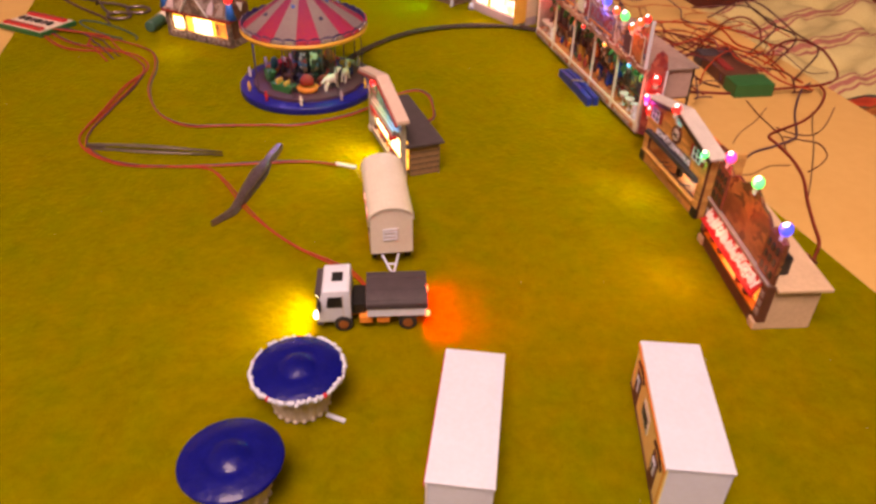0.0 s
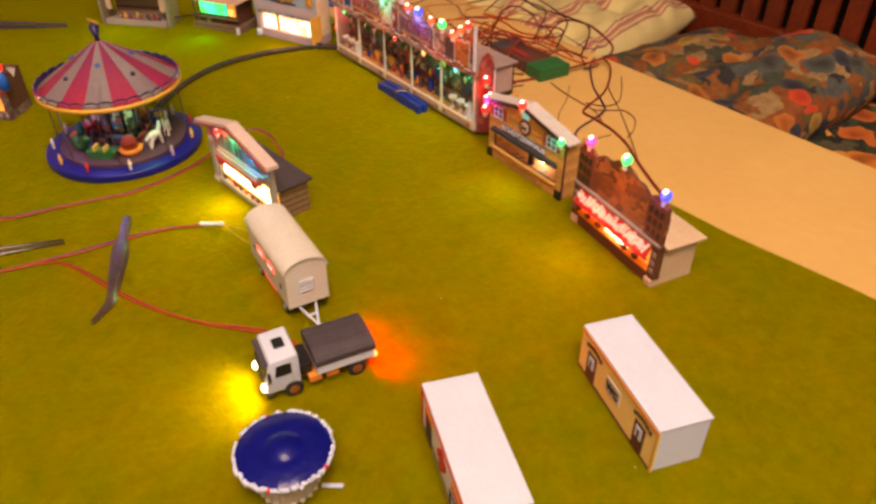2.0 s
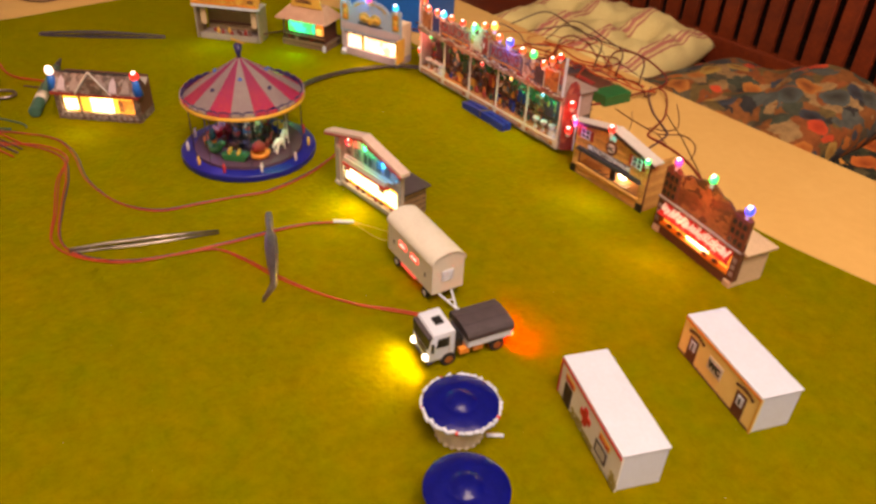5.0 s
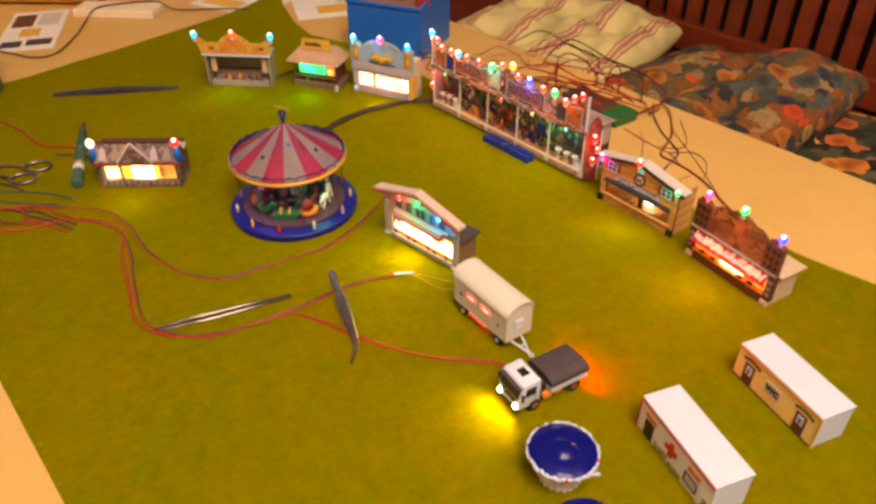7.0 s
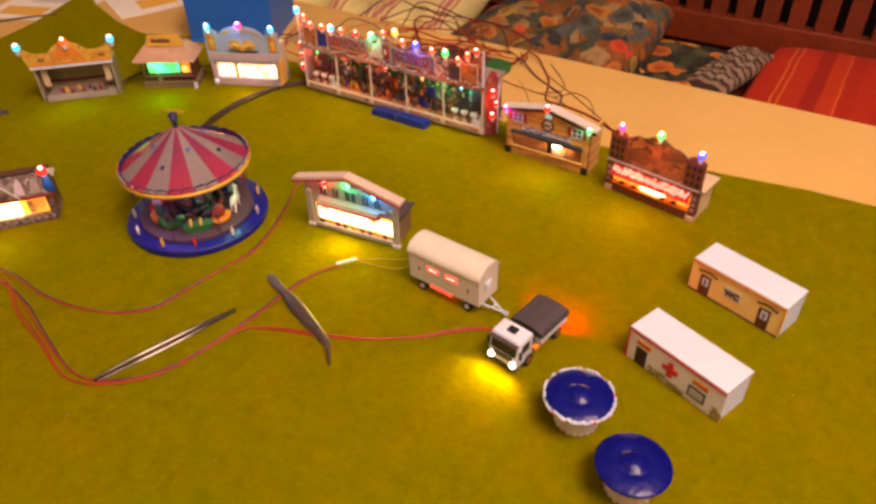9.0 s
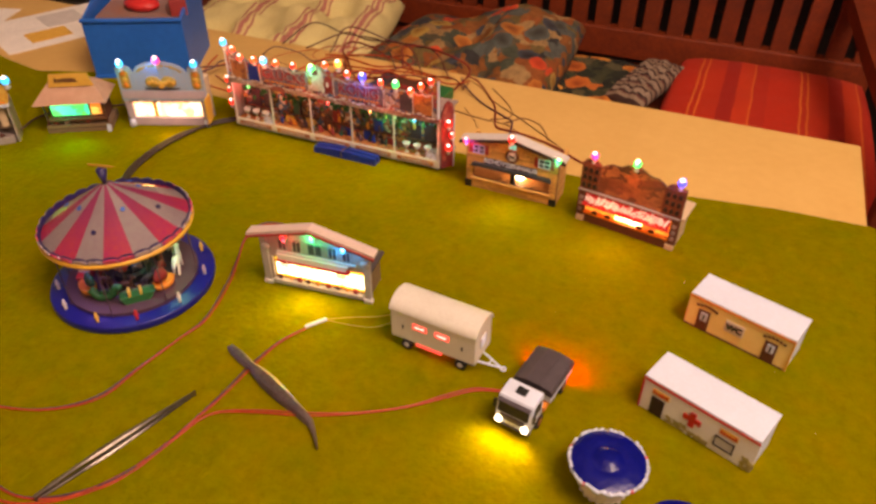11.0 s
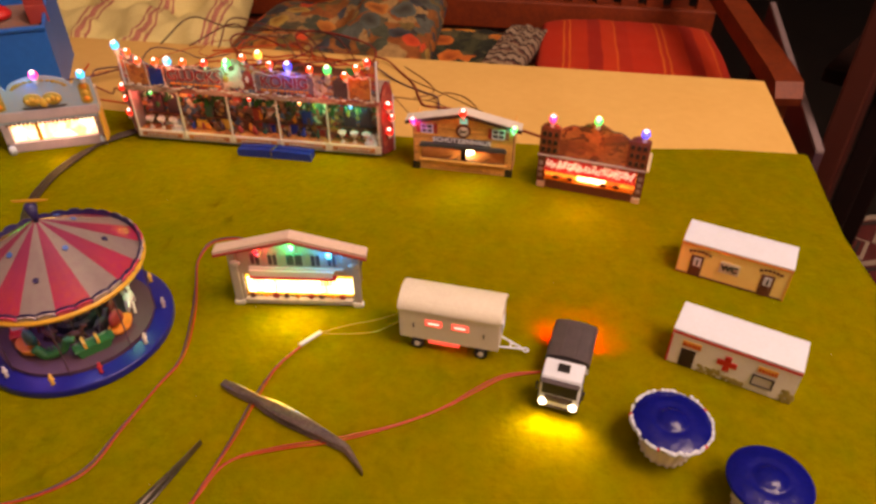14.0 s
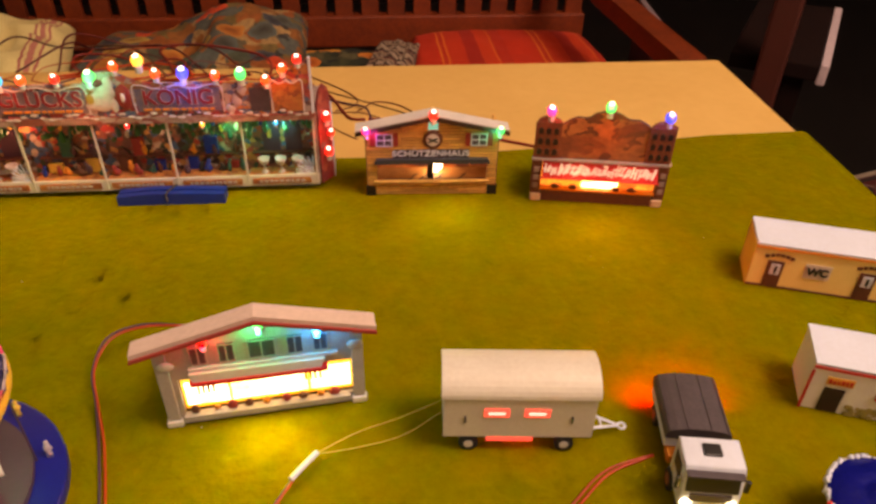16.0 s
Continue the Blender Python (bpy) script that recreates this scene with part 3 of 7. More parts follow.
def tube(points, r, steps=8, seg=6, bm=None, taper=None):
    own = bmesh.new()
    line = smooth_line(points, steps)
    rings = []
    side = Vector((0, 0, 1))
    for i, q in enumerate(line):
        way = (line[min(i + 1, len(line) - 1)] - line[max(i - 1, 0)]).normalized()
        u = way.cross(side)
        u = u.normalized() if u.length > 1e-4 else way.orthogonal().normalized()
        v = u.cross(way)
        k = r if taper is None else r * (1 + (taper - 1) * i / (len(line) - 1))
        rings.append([own.verts.new(q + k * (u * math.cos(2 * math.pi * j / seg) + v * math.sin(2 * math.pi * j / seg))) for j in range(seg)])
    for lo, hi in zip(rings, rings[1:]):
        for i in range(seg):
            own.faces.new((lo[i - 1], lo[i], hi[i], hi[i - 1]))
    own.faces.new(rings[0][::-1])
    own.faces.new(rings[-1])
    return merged(own, bm)


def wire(name, points, r, mat, label, group="", category="cable"):
    ob = part(name, tube(points, r), mat, None, "", True)
    return tagged(ob, label, category, group)


def lettering(name, body, height, mat, parent, at, deep=0.0003, wide=1.0, label="", bold=0.012):
    """Letters in the built-in font, upright on a front, centred at the given point."""
    cu = bpy.data.curves.new(name, "FONT")
    cu.body, cu.size, cu.align_x, cu.align_y, cu.extrude, cu.offset = body, 1.0, "CENTER", "CENTER", 0.05, bold
    ob = new(name, cu)
    me = bpy.data.meshes.new_from_object(ob.evaluated_get(bpy.context.evaluated_depsgraph_get()))
    bpy.data.objects.remove(ob)
    bpy.data.curves.remove(cu)
    s = height / 0.72
    me.transform(Matrix.Scale(K, 4) @ Matrix.Translation(at) @ pose(0, 0, 0, 90) @ Matrix.Diagonal((s * wide, s, deep / 0.05, 1)))
    me.materials.clear()
    me.materials.append(mat)
    ob = new(name, me)
    ob.parent = parent
    return tagged(ob, label)


def bulb(parent, x, y, z, colour, r=0.0017):
    # enlarged, so the ball takes in the coloured halo
    r *= 1.3
    ob = part("bulb", ball(r, (x, y, z), None, (0.92, 0.92, 1.1), 10), LED[colour], parent, colour + " lit bulb", True)
    # white ball stands in for the glare over the bulb
    part("core_glare", ball(r * 0.54, (x, y - r * 0.18, z + r * 0.64), seg=8), BULBGLARE, ob, "white glare on the bulb", True)
    part("socket", cyl(r * 0.62, z - r * 1.9, z - r * 0.4, (x, y), seg=8), GREYW, ob)
    return ob


def window_part(parent, x0, x1, z0, z1, y, glass, frame_mat, nx=2, nz=3, w=0.0005):
    """A pane with a frame and glazing bars, set on a front at y."""
    ob = part("window", box(x0, x1, y - 0.0002, y + 0.0006, z0, z1), glass, parent)
    bm = bmesh.new()
    for i in range(nx + 1):
        x = x0 + (x1 - x0) * i / nx
        box(x - w / 2, x + w / 2, y - 0.0007, y - 0.0002, z0 - w / 2, z1 + w / 2, bm=bm)
    for i in range(nz + 1):
        z = z0 + (z1 - z0) * i / nz
        box(x0 - w / 2, x1 + w / 2, y - 0.0006, y - 0.00025, z - w / 2, z + w / 2, bm=bm)
    part("window_frame", bm, frame_mat, ob)
    return ob


# ---- the room ----
FLOOR_Z = -0.625


def structure(name, bm, mat, label, category):
    return tagged(part(name, bm, mat), label, category, "", "structure")


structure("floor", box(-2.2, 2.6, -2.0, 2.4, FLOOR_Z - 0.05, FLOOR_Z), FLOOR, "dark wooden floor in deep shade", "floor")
# walls and ceiling added: pale ones bounce light, near-black ones hold the distance's shade
structure("wall_north", box(-2.2, 2.6, 2.4, 2.5, FLOOR_Z - 0.05, 1.6), DARKWOOD, "near-black wall added behind the bench", "wall")
structure("wall_south", box(-2.2, 2.6, -2.1, -2.0, FLOOR_Z - 0.05, 1.6), PLASTER, "pale wall added out of view to bounce light", "wall")
structure("wall_west", box(-2.3, -2.2, -2.1, 2.5, FLOOR_Z - 0.05, 1.6), PLASTER, "pale wall added out of view to bounce light", "wall")
structure("wall_east", box(2.6, 2.7, -2.1, 2.5, FLOOR_Z - 0.05, 1.6), DARKWOOD, "near-black wall added to keep the distance dark", "wall")
structure("ceiling", box(-2.3, 2.7, -2.1, 2.5, 1.6, 1.7), PLASTER, "pale ceiling added out of view to bounce light", "ceiling")

# lamp out of view: its globe, cord and cap are assumed
globe = thing("assumed_globe_lamp", (0.85, -0.45, 1.58), 0, "assumed globe lamp, out of view, lighting the table", "lamp")
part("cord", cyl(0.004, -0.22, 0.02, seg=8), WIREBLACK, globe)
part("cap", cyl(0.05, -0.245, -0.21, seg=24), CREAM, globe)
shade = part("globe", ball(0.10, (0, 0, -0.33), None, (1, 1, 1), 32), light_surface("opal_glass", (1.0, 0.80, 0.62), 6), globe, "glowing globe of the assumed lamp", True)
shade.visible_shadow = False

# the table: boards side by side on a frame with four legs
table = thing("dining_table", (0, 0, FLOOR_Z), 0, "pale maple dining table, half covered by green felt", "table")
TOP = -0.0015 - FLOOR_Z
TX0, TX1, TY0, TY1 = -1.05, 0.4195, -0.62, 0.1895
part("apron", box(TX0 + 0.06, TX1 - 0.06, TY0 + 0.06, TY1 - 0.06, TOP - 0.085, TOP - 0.026, 0.003), WOOD, table)
for x in (TX0 + 0.05, TX1 - 0.09):
    for y in (TY0 + 0.05, TY1 - 0.09):
        part("leg", box(x, x + 0.05, y, y + 0.05, 0, TOP - 0.027, 0.004), WOOD, table)
BOARDS = 16
for i in range(BOARDS):
    a, b = TX0 + (TX1 - TX0) * i / BOARDS, TX0 + (TX1 - TX0) * (i + 1) / BOARDS
    part("board", box(a, b, TY0, TY1, TOP - 0.025, TOP), WOOD, table)


def felt_sheet():
    """The felt: its back edge waves, its right edge falls over the table's edge."""
    bm = bmesh.new()
    nu, nv = 130, 70

    def pick(table_, t):
        for (a, p), (b, q) in zip(table_, table_[1:]):
            if t <= b:
                return p + (q - p) * (t - a) / (b - a)
        return table_[-1][1]

    back = [(0, 0.083), (0.06, 0.055), (0.13, 0.030), (0.19, 0.019), (0.25, 0.041), (0.33, 0.047), (0.55, 0.036), (0.72, 0.036), (0.86, 0.044), (0.93, 0.053), (1, 0.0555)]
    left = [(0, -0.452), (0.3, -0.463), (0.52, -0.479), (0.8, -0.505), (1, -0.545)]
    grid = []
    for j in range(nv + 1):
        v = j / nv
        row = []
        for i in range(nu + 1):
            u = i / nu
            y = -0.453 + 0.004 * u + (pick(back, u) + 0.453 - 0.004 * u) * v
            x0 = pick(left, v)
            x1 = 0.4225 + min(0.016, 0.10 * max(0.0, -0.05 - y))
            x = x0 + (x1 - x0) * u
            z = 0.0004 * noise.noise((x * 14, y * 14, 0)) + 0.00025 * noise.noise((x * 60, y * 60, 3))
            row.append(bm.verts.new((x, y, z - 0.0002)))
        for drop in ((0.0030, 0.0015), (0.0045, 0.006), (0.0050, 0.016), (0.0060, 0.032)):
            row.append(bm.verts.new((x1 + drop[0] + 0.0015 * noise.noise((y * 9, drop[1] * 30, 0)), y, -drop[1])))
        grid.append(row)
    for lo, hi in zip(grid, grid[1:]):
        for i in range(len(lo) - 1):
            bm.faces.new((lo[i], lo[i + 1], hi[i + 1], hi[i]))
    bmesh.ops.solidify(bm, geom=bm.faces[:], thickness=0.0010)
    return bm


felt = tagged(part("felt_mat", felt_sheet(), FELT, None, "", True), "yellow-green felt mat spread over the table", "mat")

# the bench behind the table
bench = thing("corner_bench", (0, 0, FLOOR_Z), 0, "red-brown wooden bench with a slatted back", "bench")
S = -FLOOR_Z
part("seat", box(-1.15, 0.535, 0.44, 0.97, S - 0.305, S - 0.275, 0.004), BENCH, bench)
part("lower_rail", box(-1.15, 0.535, 0.945, 0.972, S - 0.262, S - 0.205, 0.004), BENCH, bench)
part("upper_rail", box(-1.15, 0.535, 0.945, 0.975, S + 0.17, S + 0.235, 0.006), BENCH, bench)
slat = part("slat", box(0, 0.031, 0.951, 0.963, S - 0.207, S + 0.172, 0.002), BENCH, bench)
slat.location.x = -1.14 * K
for i in range(1, 36):
    o = new("slat", slat.data)
    o.parent, o.location.x = bench, (-1.14 + 0.0468 * i) * K
for x in (-1.14, 0.49):
    for y in (0.47, 0.93):
        part("leg", box(x, x + 0.04, y, y + 0.04, 0, S - 0.304, 0.003), BENCH, bench)
arm = part("armrest", slab([(0.0, -0.020), (0.012, -0.003), (0.045, 0.0), (0.30, 0.006), (0.56, 0.022), (0.56, -0.006), (0.30, -0.020), (0.05, -0.026), (0.02, -0.034), (0.004, -0.032)], -0.017, 0.017, m=Matrix.Translation((0.520, 0.398, S - 0.095)) @ pose(0, 0, 0, 0, 0, 95.5)), BENCH, bench)
part("arm_post", box(0.505, 0.530, 0.420, 0.450, 0, S - 0.116, 0.003), BENCH, bench)


def cushion(name, x0, x1, y0, y1, z0, high, mat, label, turn=0.0, tilt=0.0, tufts=(), power=0.45, wrinkle=0.006, slump=0.0):
    """A stuffed cushion: rounded edges, buttoned hollows and creases."""
    bm = bmesh.new()
    n = 44
    w, d = (x1 - x0) / 2, (y1 - y0) / 2
    sides = []
    for face in (1, -1):
        g = []
        for j in range(n + 1):
            row = []
            for i in range(n + 1):
                u, v = -1 + 2 * i / n, -1 + 2 * j / n
                e = max(0.0, (1 - u ** 4) * (1 - v ** 4)) ** power
                h = high / 2 * e
                if face == 1:
                    for tu, tv in tufts:
                        h -= high * 0.46 * math.exp(-((u - tu) ** 2 + (v - tv) ** 2) / 0.030) * e
                    h += wrinkle * noise.noise((u * 3 + x0 * 9, v * 3, 1.5)) * e + wrinkle * 0.5 * noise.noise((u * 8, v * 8 + x0, 4.5)) * e
                pinch = 1 - 0.05 * (u * u * v * v)
                row.append(bm.verts.new((u * w * pinch, v * d * pinch, high / 2 + face * h - slump * (0.5 + 0.5 * v) * min(1.0, max(0.0, (0.25 - u) / 0.6)))))
            g.append(row)
        for lo, hi in zip(g, g[1:]):
            for i in range(n):
                bm.faces.new((lo[i], lo[i + 1], hi[i + 1], hi[i]))
        sides.append(g)
    bmesh.ops.remove_doubles(bm, verts=bm.verts, dist=0.0004)
    ob = part(name, bm, mat, None, "", True)
    ob.matrix_world = Matrix.Translation(Vector(((x0 + x1) / 2, (y0 + y1) / 2, z0)) * K) @ pose(0, 0, 0, tilt, 0, turn)
    return tagged(ob, label, "cushion")


cushion("striped_cushion", -0.735, -0.325, 0.50, 0.90, -0.272, 0.100, TICKING, "cream tufted cushion with thin red stripes on the bench", 8, 3, [(-0.5, -0.45), (0.0, -0.45), (0.5, -0.45), (-0.5, 0.3), (0.0, 0.3), (0.5, 0.3)], wrinkle=0.022)
cushion("floral_cushion", -0.330, 0.030, 0.48, 0.90, -0.272, 0.105, FLORAL, "multicoloured floral cushion on the bench, leaning on its back", -4, 9, [(-0.3, -0.3), (0.3, -0.3), (0.0, 0.3)], wrinkle=0.012, slump=0.050, power=0.34)
cushion("orange_cushion", 0.205, 0.535, 0.45, 0.945, -0.272, 0.055, ORANGECLOTH, "flat orange-red striped seat cushion on the bench", 0, 0, [], 0.3, 0.004)
cushion("fruit_cushion", -0.010, 0.175, 0.46, 0.90, -0.273, 0.036, FRUITS, "dark flat cushion with an orange fruit print on the bench", 2, 0, [], 0.3, 0.006)
cushion("plaid_cloth", 0.132, 0.206, 0.68, 0.88, -0.248, 0.030, PLAID, "small folded cloth with cream and brown checks on the bench", -14, 0, [], 0.35, 0.008)

# beside the table: a dark chair, a board on edge and the rug
chair = thing("dark_chair", (0.650, 0.390, FLOOR_Z), 57, "dark red-brown chair with a pale seat edge, in shade", "chair")
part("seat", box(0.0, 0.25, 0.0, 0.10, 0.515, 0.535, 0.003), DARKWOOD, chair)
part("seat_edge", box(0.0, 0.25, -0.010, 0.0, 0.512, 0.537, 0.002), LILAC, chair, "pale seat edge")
# the post's red-brown is darkened for the shade around it
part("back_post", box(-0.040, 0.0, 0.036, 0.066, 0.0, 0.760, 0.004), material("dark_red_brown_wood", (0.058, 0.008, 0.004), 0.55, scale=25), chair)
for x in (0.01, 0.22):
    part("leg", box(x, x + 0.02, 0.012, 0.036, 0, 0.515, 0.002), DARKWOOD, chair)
side_board = thing("leaning_board", (0.605, 0.86, FLOOR_Z), -95.5, "dark board with a white edge standing on end beside the bench", "board")
part("board", box(0, 0.52, -0.005, 0.005, 0.0, 0.467, 0.001), PLUM, side_board)
part("edge_strip", box(0, 0.52, -0.005, 0.005, 0.467, 0.473, 0.002), material("grey_edge", (0.24, 0.18, 0.20), 0.5, scale=40), side_board, "white edge strip")
rug = thing("woven_rug", (0.60, 0.815, FLOOR_Z), 17.5, "red woven rug with cream and black diamonds", "rug")
part("field", box(-0.35, 0.95, -1.6, 0.0, 0.0, 0.006, 0.002), RUGRED, rug)
for y, w, m in ((-0.010, 0.007, RUGWHITE), (-0.028, 0.004, RUGDARK), (-0.150, 0.006, RUGWHITE), (-0.168, 0.004, RUGDARK), (-0.330, 0.007, RUGWHITE), (-0.350, 0.005, RUGDARK)):
    part("woven_stripe", box(-0.34, 0.94, y - w, y + w, 0.006, 0.0085), m, rug)
for row, (y, size, step) in enumerate(((-0.089, 0.050, 0.105), (-0.249, 0.066, 0.135))):
    for k in range(9 if row else 12):
        for r, m, z in ((1.0, RUGWHITE, 0.0085), (0.80, RUGRED, 0.0100), (0.58, RUGDARK, 0.0115), (0.40, RUGRED, 0.0130), (0.22, RUGWHITE, 0.0145)):
            bm = cyl(size * r, 0.006, z, seg=4)
            bmesh.ops.transform(bm, matrix=Matrix.Translation((-0.27 + step * k, y, 0)), verts=bm.verts)
            part("woven_diamond", bm, m, rug)

# ---- the fairground on the felt ----
GOLDOLIVE = material("olive_gold_print", (0.44, 0.32, 0.06), 0.5, other=(0.34, 0.20, 0.04), scale=180)
SIGNBLUE = material("sign_board_blue_grey", (0.10, 0.09, 0.15), 0.5, other=(0.22, 0.15, 0.16), scale=160)
SIGNBROWN = printed("brown_orange_sign_print", [(0.30, 0.10, 0.03), (0.42, 0.18, 0.05), (0.20, 0.06, 0.03), (0.38, 0.13, 0.04)], 240, smooth=True)
LETTERRED = material("sign_letter_red", (0.30, 0.018, 0.030), 0.55, scale=150)
SCROLLGREY = material("scroll_grey", (0.44, 0.38, 0.36), 0.6, scale=200)
WINGRED = printed("dark_red_wing_print", [(0.26, 0.035, 0.03), (0.16, 0.03, 0.04), (0.34, 0.09, 0.06), (0.20, 0.02, 0.02)], 220, smooth=True)
# pale card with the red bulbs' light put into its colour
REARCARD = material("red_lit_rear_card", (0.46, 0.34, 0.31), 0.7, other=(0.38, 0.27, 0.25), scale=60)
CRESTWHITE = material("off_white_ornament", (0.62, 0.54, 0.50), 0.6, other=(0.42, 0.34, 0.30), scale=260)
LOGBOARD = material("log_board_wood", (0.68, 0.40, 0.105), 0.65, other=(0.48, 0.24, 0.060), scale=160, each=0.28, bump=0.1)
STALLGREY = material("pale_grey_plastic", (0.38, 0.34, 0.31), 0.55, other=(0.29, 0.26, 0.23), scale=90)
TOWERBROWN = material("tower_brown_print", (0.20, 0.060, 0.028), 0.6, other=(0.11, 0.034, 0.018), scale=220)
FASCIADARK = material("dark_brown_fascia", (0.035, 0.013, 0.009), 0.6, scale=120)
# lodge and grill walls glow by themselves in place of lamp light
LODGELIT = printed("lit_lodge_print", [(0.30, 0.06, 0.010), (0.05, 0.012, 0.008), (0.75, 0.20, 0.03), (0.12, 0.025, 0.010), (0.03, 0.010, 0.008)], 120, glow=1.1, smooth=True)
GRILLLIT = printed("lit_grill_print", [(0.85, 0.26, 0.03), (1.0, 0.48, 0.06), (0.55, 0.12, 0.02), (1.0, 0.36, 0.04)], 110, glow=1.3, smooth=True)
STALLBACK = material("beige_stall_print", (0.36, 0.27, 0.15), 0.5, other=(0.22, 0.15, 0.09), scale=140, amount=0.9)
AWNING = material("blue_grey_awning", (0.040, 0.045, 0.060), 0.5, scale=120)


def prize_ride():
    """The wide game stall: five open bays under a painted sign with bulbs."""
    W = 0.197
    g = thing("prize_game_stall", (-0.0985, 0, 0), 0, "long model fairground stall with five bays and a lit painted sign", "stall", "fairground stalls")
    for x in (0.012, 0.185):
        part("foot", box(x - 0.006, x + 0.006, 0.003, 0.034, 0, 0.0034, 0.0004), BLACK, g)
    part("floor", box(0.0, W, 0.0005, 0.037, 0.0034, 0.0052), DUSKCARD, g)
    part("skirt", box(0.0, W, -0.0008, 0.0005, 0.0030, 0.0098, 0.0002), CREAM, g, "cream skirting with red ornament")
    for i in range(5):
        a = 0.004 + 0.0388 * i
        part("skirt_panel", box(a, a + 0.033, -0.0014, -0.0008, 0.0046, 0.0082), SIGNBROWN, g)
        bm = bmesh.new()
        x = a + 0.004
        while x < a + 0.028:
            w = rng.uniform(0.0012, 0.003)
            box(x, x + w, -0.0017, -0.0014, 0.0056, 0.0072, bm=bm)
            x += w + 0.0008
        part("lettering_bar", bm, SCROLLGREY, g)
    for i in range(6):
        x = 0.0012 + 0.0389 * i
        part("post", box(x - 0.0005, x + 0.0005, -0.0012, 0.0004, 0.0034, 0.0465, 0.0002), CREAM, g)
    part("back_wall", box(0.0, W, 0.014, 0.0155, 0.0052, 0.046), PRIZES, g, "printed wall of prizes")
    for i in range(5):
        a = 0.0035 + 0.0389 * i
        if i in (0, 4):
            for k in range(2):
                x = a + 0.0065 + 0.0125 * k
                arch = [(x, 0.0188), (x + 0.0095, 0.0188), (x + 0.0095, 0.0330)] + [(x + 0.00475 + 0.00475 * math.cos(q), 0.0330 + 0.0040 * math.sin(q)) for q in np.linspace(0.3, math.pi - 0.3, 7)] + [(x, 0.0330)]
                part("arch_panel", slab(arch, 0.0126, 0.0138), PLUM, g, "dark plum arched panel")
        else:
            for k in range(3):
                x, w, h = a + 0.0105 * k + rng.uniform(0.001, 0.003), rng.uniform(0.0055, 0.0085), rng.uniform(0.008, 0.0135)
                z = 0.0187 if k % 2 else 0.0052
                part("prize_box", box(x, x + w, 0.0105, 0.0136, z, z + h, 0.0004), rng.choice((YELLOW, TEAL, BROWN, DARKRED, BLACK, PEGBLUE)), g)
    part("roof", box(-0.001, W + 0.001, 0.001, 0.037, 0.046, 0.0475, 0.0003), DUSKCARD, g)
    part("rear_box", box(0.012, W - 0.002, 0.0156, 0.036, 0.0052, 0.0460), BLACK, g)
    part("rear_cover", box(0.010, W - 0.001, 0.0156, 0.0340, 0.026, 0.0458, 0.0004), REARCARD, g, "pale card rear cover, red light in its colour")
    for x, o in ((0.0, -1), (W, 1)):
        part("side_wall", box(x - 0.0005, x + 0.0005, 0.0006, 0.0140, 0.0052, 0.046), DUSKCARD, g)
        side = Matrix.Translation((x + o * 0.0012, 0.001, 0)) @ Matrix.Diagonal((o, 1, 1, 1)) @ pose(0, 0, 0, 0, 0, 52)
        wing = part("side_wing", slab([(0, 0.003), (0.0110, 0.003), (0.0110, 0.050), (0.0092, 0.059), (0.0055, 0.062), (0.0022, 0.059), (0, 0.052)], -0.0006, 0.0006, m=side), WINGRED, g, "painted side wing with red bulbs")
        part("wing_edge", box(0.0104, 0.0114, -0.0010, 0.0010, 0.003, 0.050, m=side), WHITE, wing)
        for z in (0.0215, 0.0320, 0.0430):
            p = side @ Vector((0.0055 if z != 0.0320 else 0.0085, -0.0018, z))
            bulb(wing, p.x, p.y, z, "red", 0.0021 if z != 0.0320 else 0.0016)
    # green garlands, glasses and prizes in the bays
    for i in range(5):
        a = 0.0035 + 0.0389 * i
        bm = bmesh.new()
        for _ in range(30):
            ball(rng.uniform(0.0008, 0.0021), (a + rng.uniform(0, 0.035), rng.uniform(0.002, 0.012), 0.0445 - abs(rng.gauss(0, 0.0050))), bm, (1, 1, rng.uniform(0.8, 2.2)), 5)
        tagged(part("garland", bm, GREEN, g, "green hanging garland"), kind="stuff")
        part("counter_shelf", box(a - 0.0015, a + 0.0355, 0.0005, 0.0090, 0.0090, 0.0098), SIGNBROWN, g, "brown counter shelf")
        part("prize_shelf", box(a, a + 0.034, 0.010, 0.0138, 0.0180, 0.0187), BROWN, g)
        if i in (0, 4):
            for k in range(3):
                x = a + 0.007 + 0.0095 * k
                bm = turned([(0.0022, 0.0098), (0.0019, 0.0104), (0.0005, 0.0110), (0.0006, 0.0142), (0.0022, 0.0156), (0.0034, 0.0188), (0.0030, 0.0188), (0.0018, 0.0160)], 14)
                bmesh.ops.translate(bm, vec=(x, 0.0032, 0), verts=bm.verts)
                part("glass", bm, SCROLLGREY, g, "white goblet", True)
            bm = bmesh.new()
            for k in range(7):
                tube([(a + 0.0348, 0.0004, 0.0100), (a + 0.0348 - 0.010 * math.cos(k * 0.26), 0.0004, 0.0100 + 0.011 * math.sin(k * 0.26))], 0.00035, 1, 4, bm)
            part("fan_lattice", bm, WHITE, g, "white fan lattice")
        else:
            for k in range(9):
                x, z = a + 0.0025 + 0.0039 * k, (0.0098, 0.0187, 0.0098)[k % 3]
                m = rng.choice((YELLOW, DARKRED, PEGBLUE, TEAL, ORANGE, BLACK, SKIRT, BROWN, PLUM, BROWN))
                y, h, w = rng.uniform(0.0045, 0.0075) if z < 0.01 else 0.0112, rng.uniform(0.0035, 0.0080), rng.uniform(0.0013, 0.0025)
                bm = ball(w, (x, y, z + h * 0.45), None, (1, 0.7, h * 0.5 / w), 8)
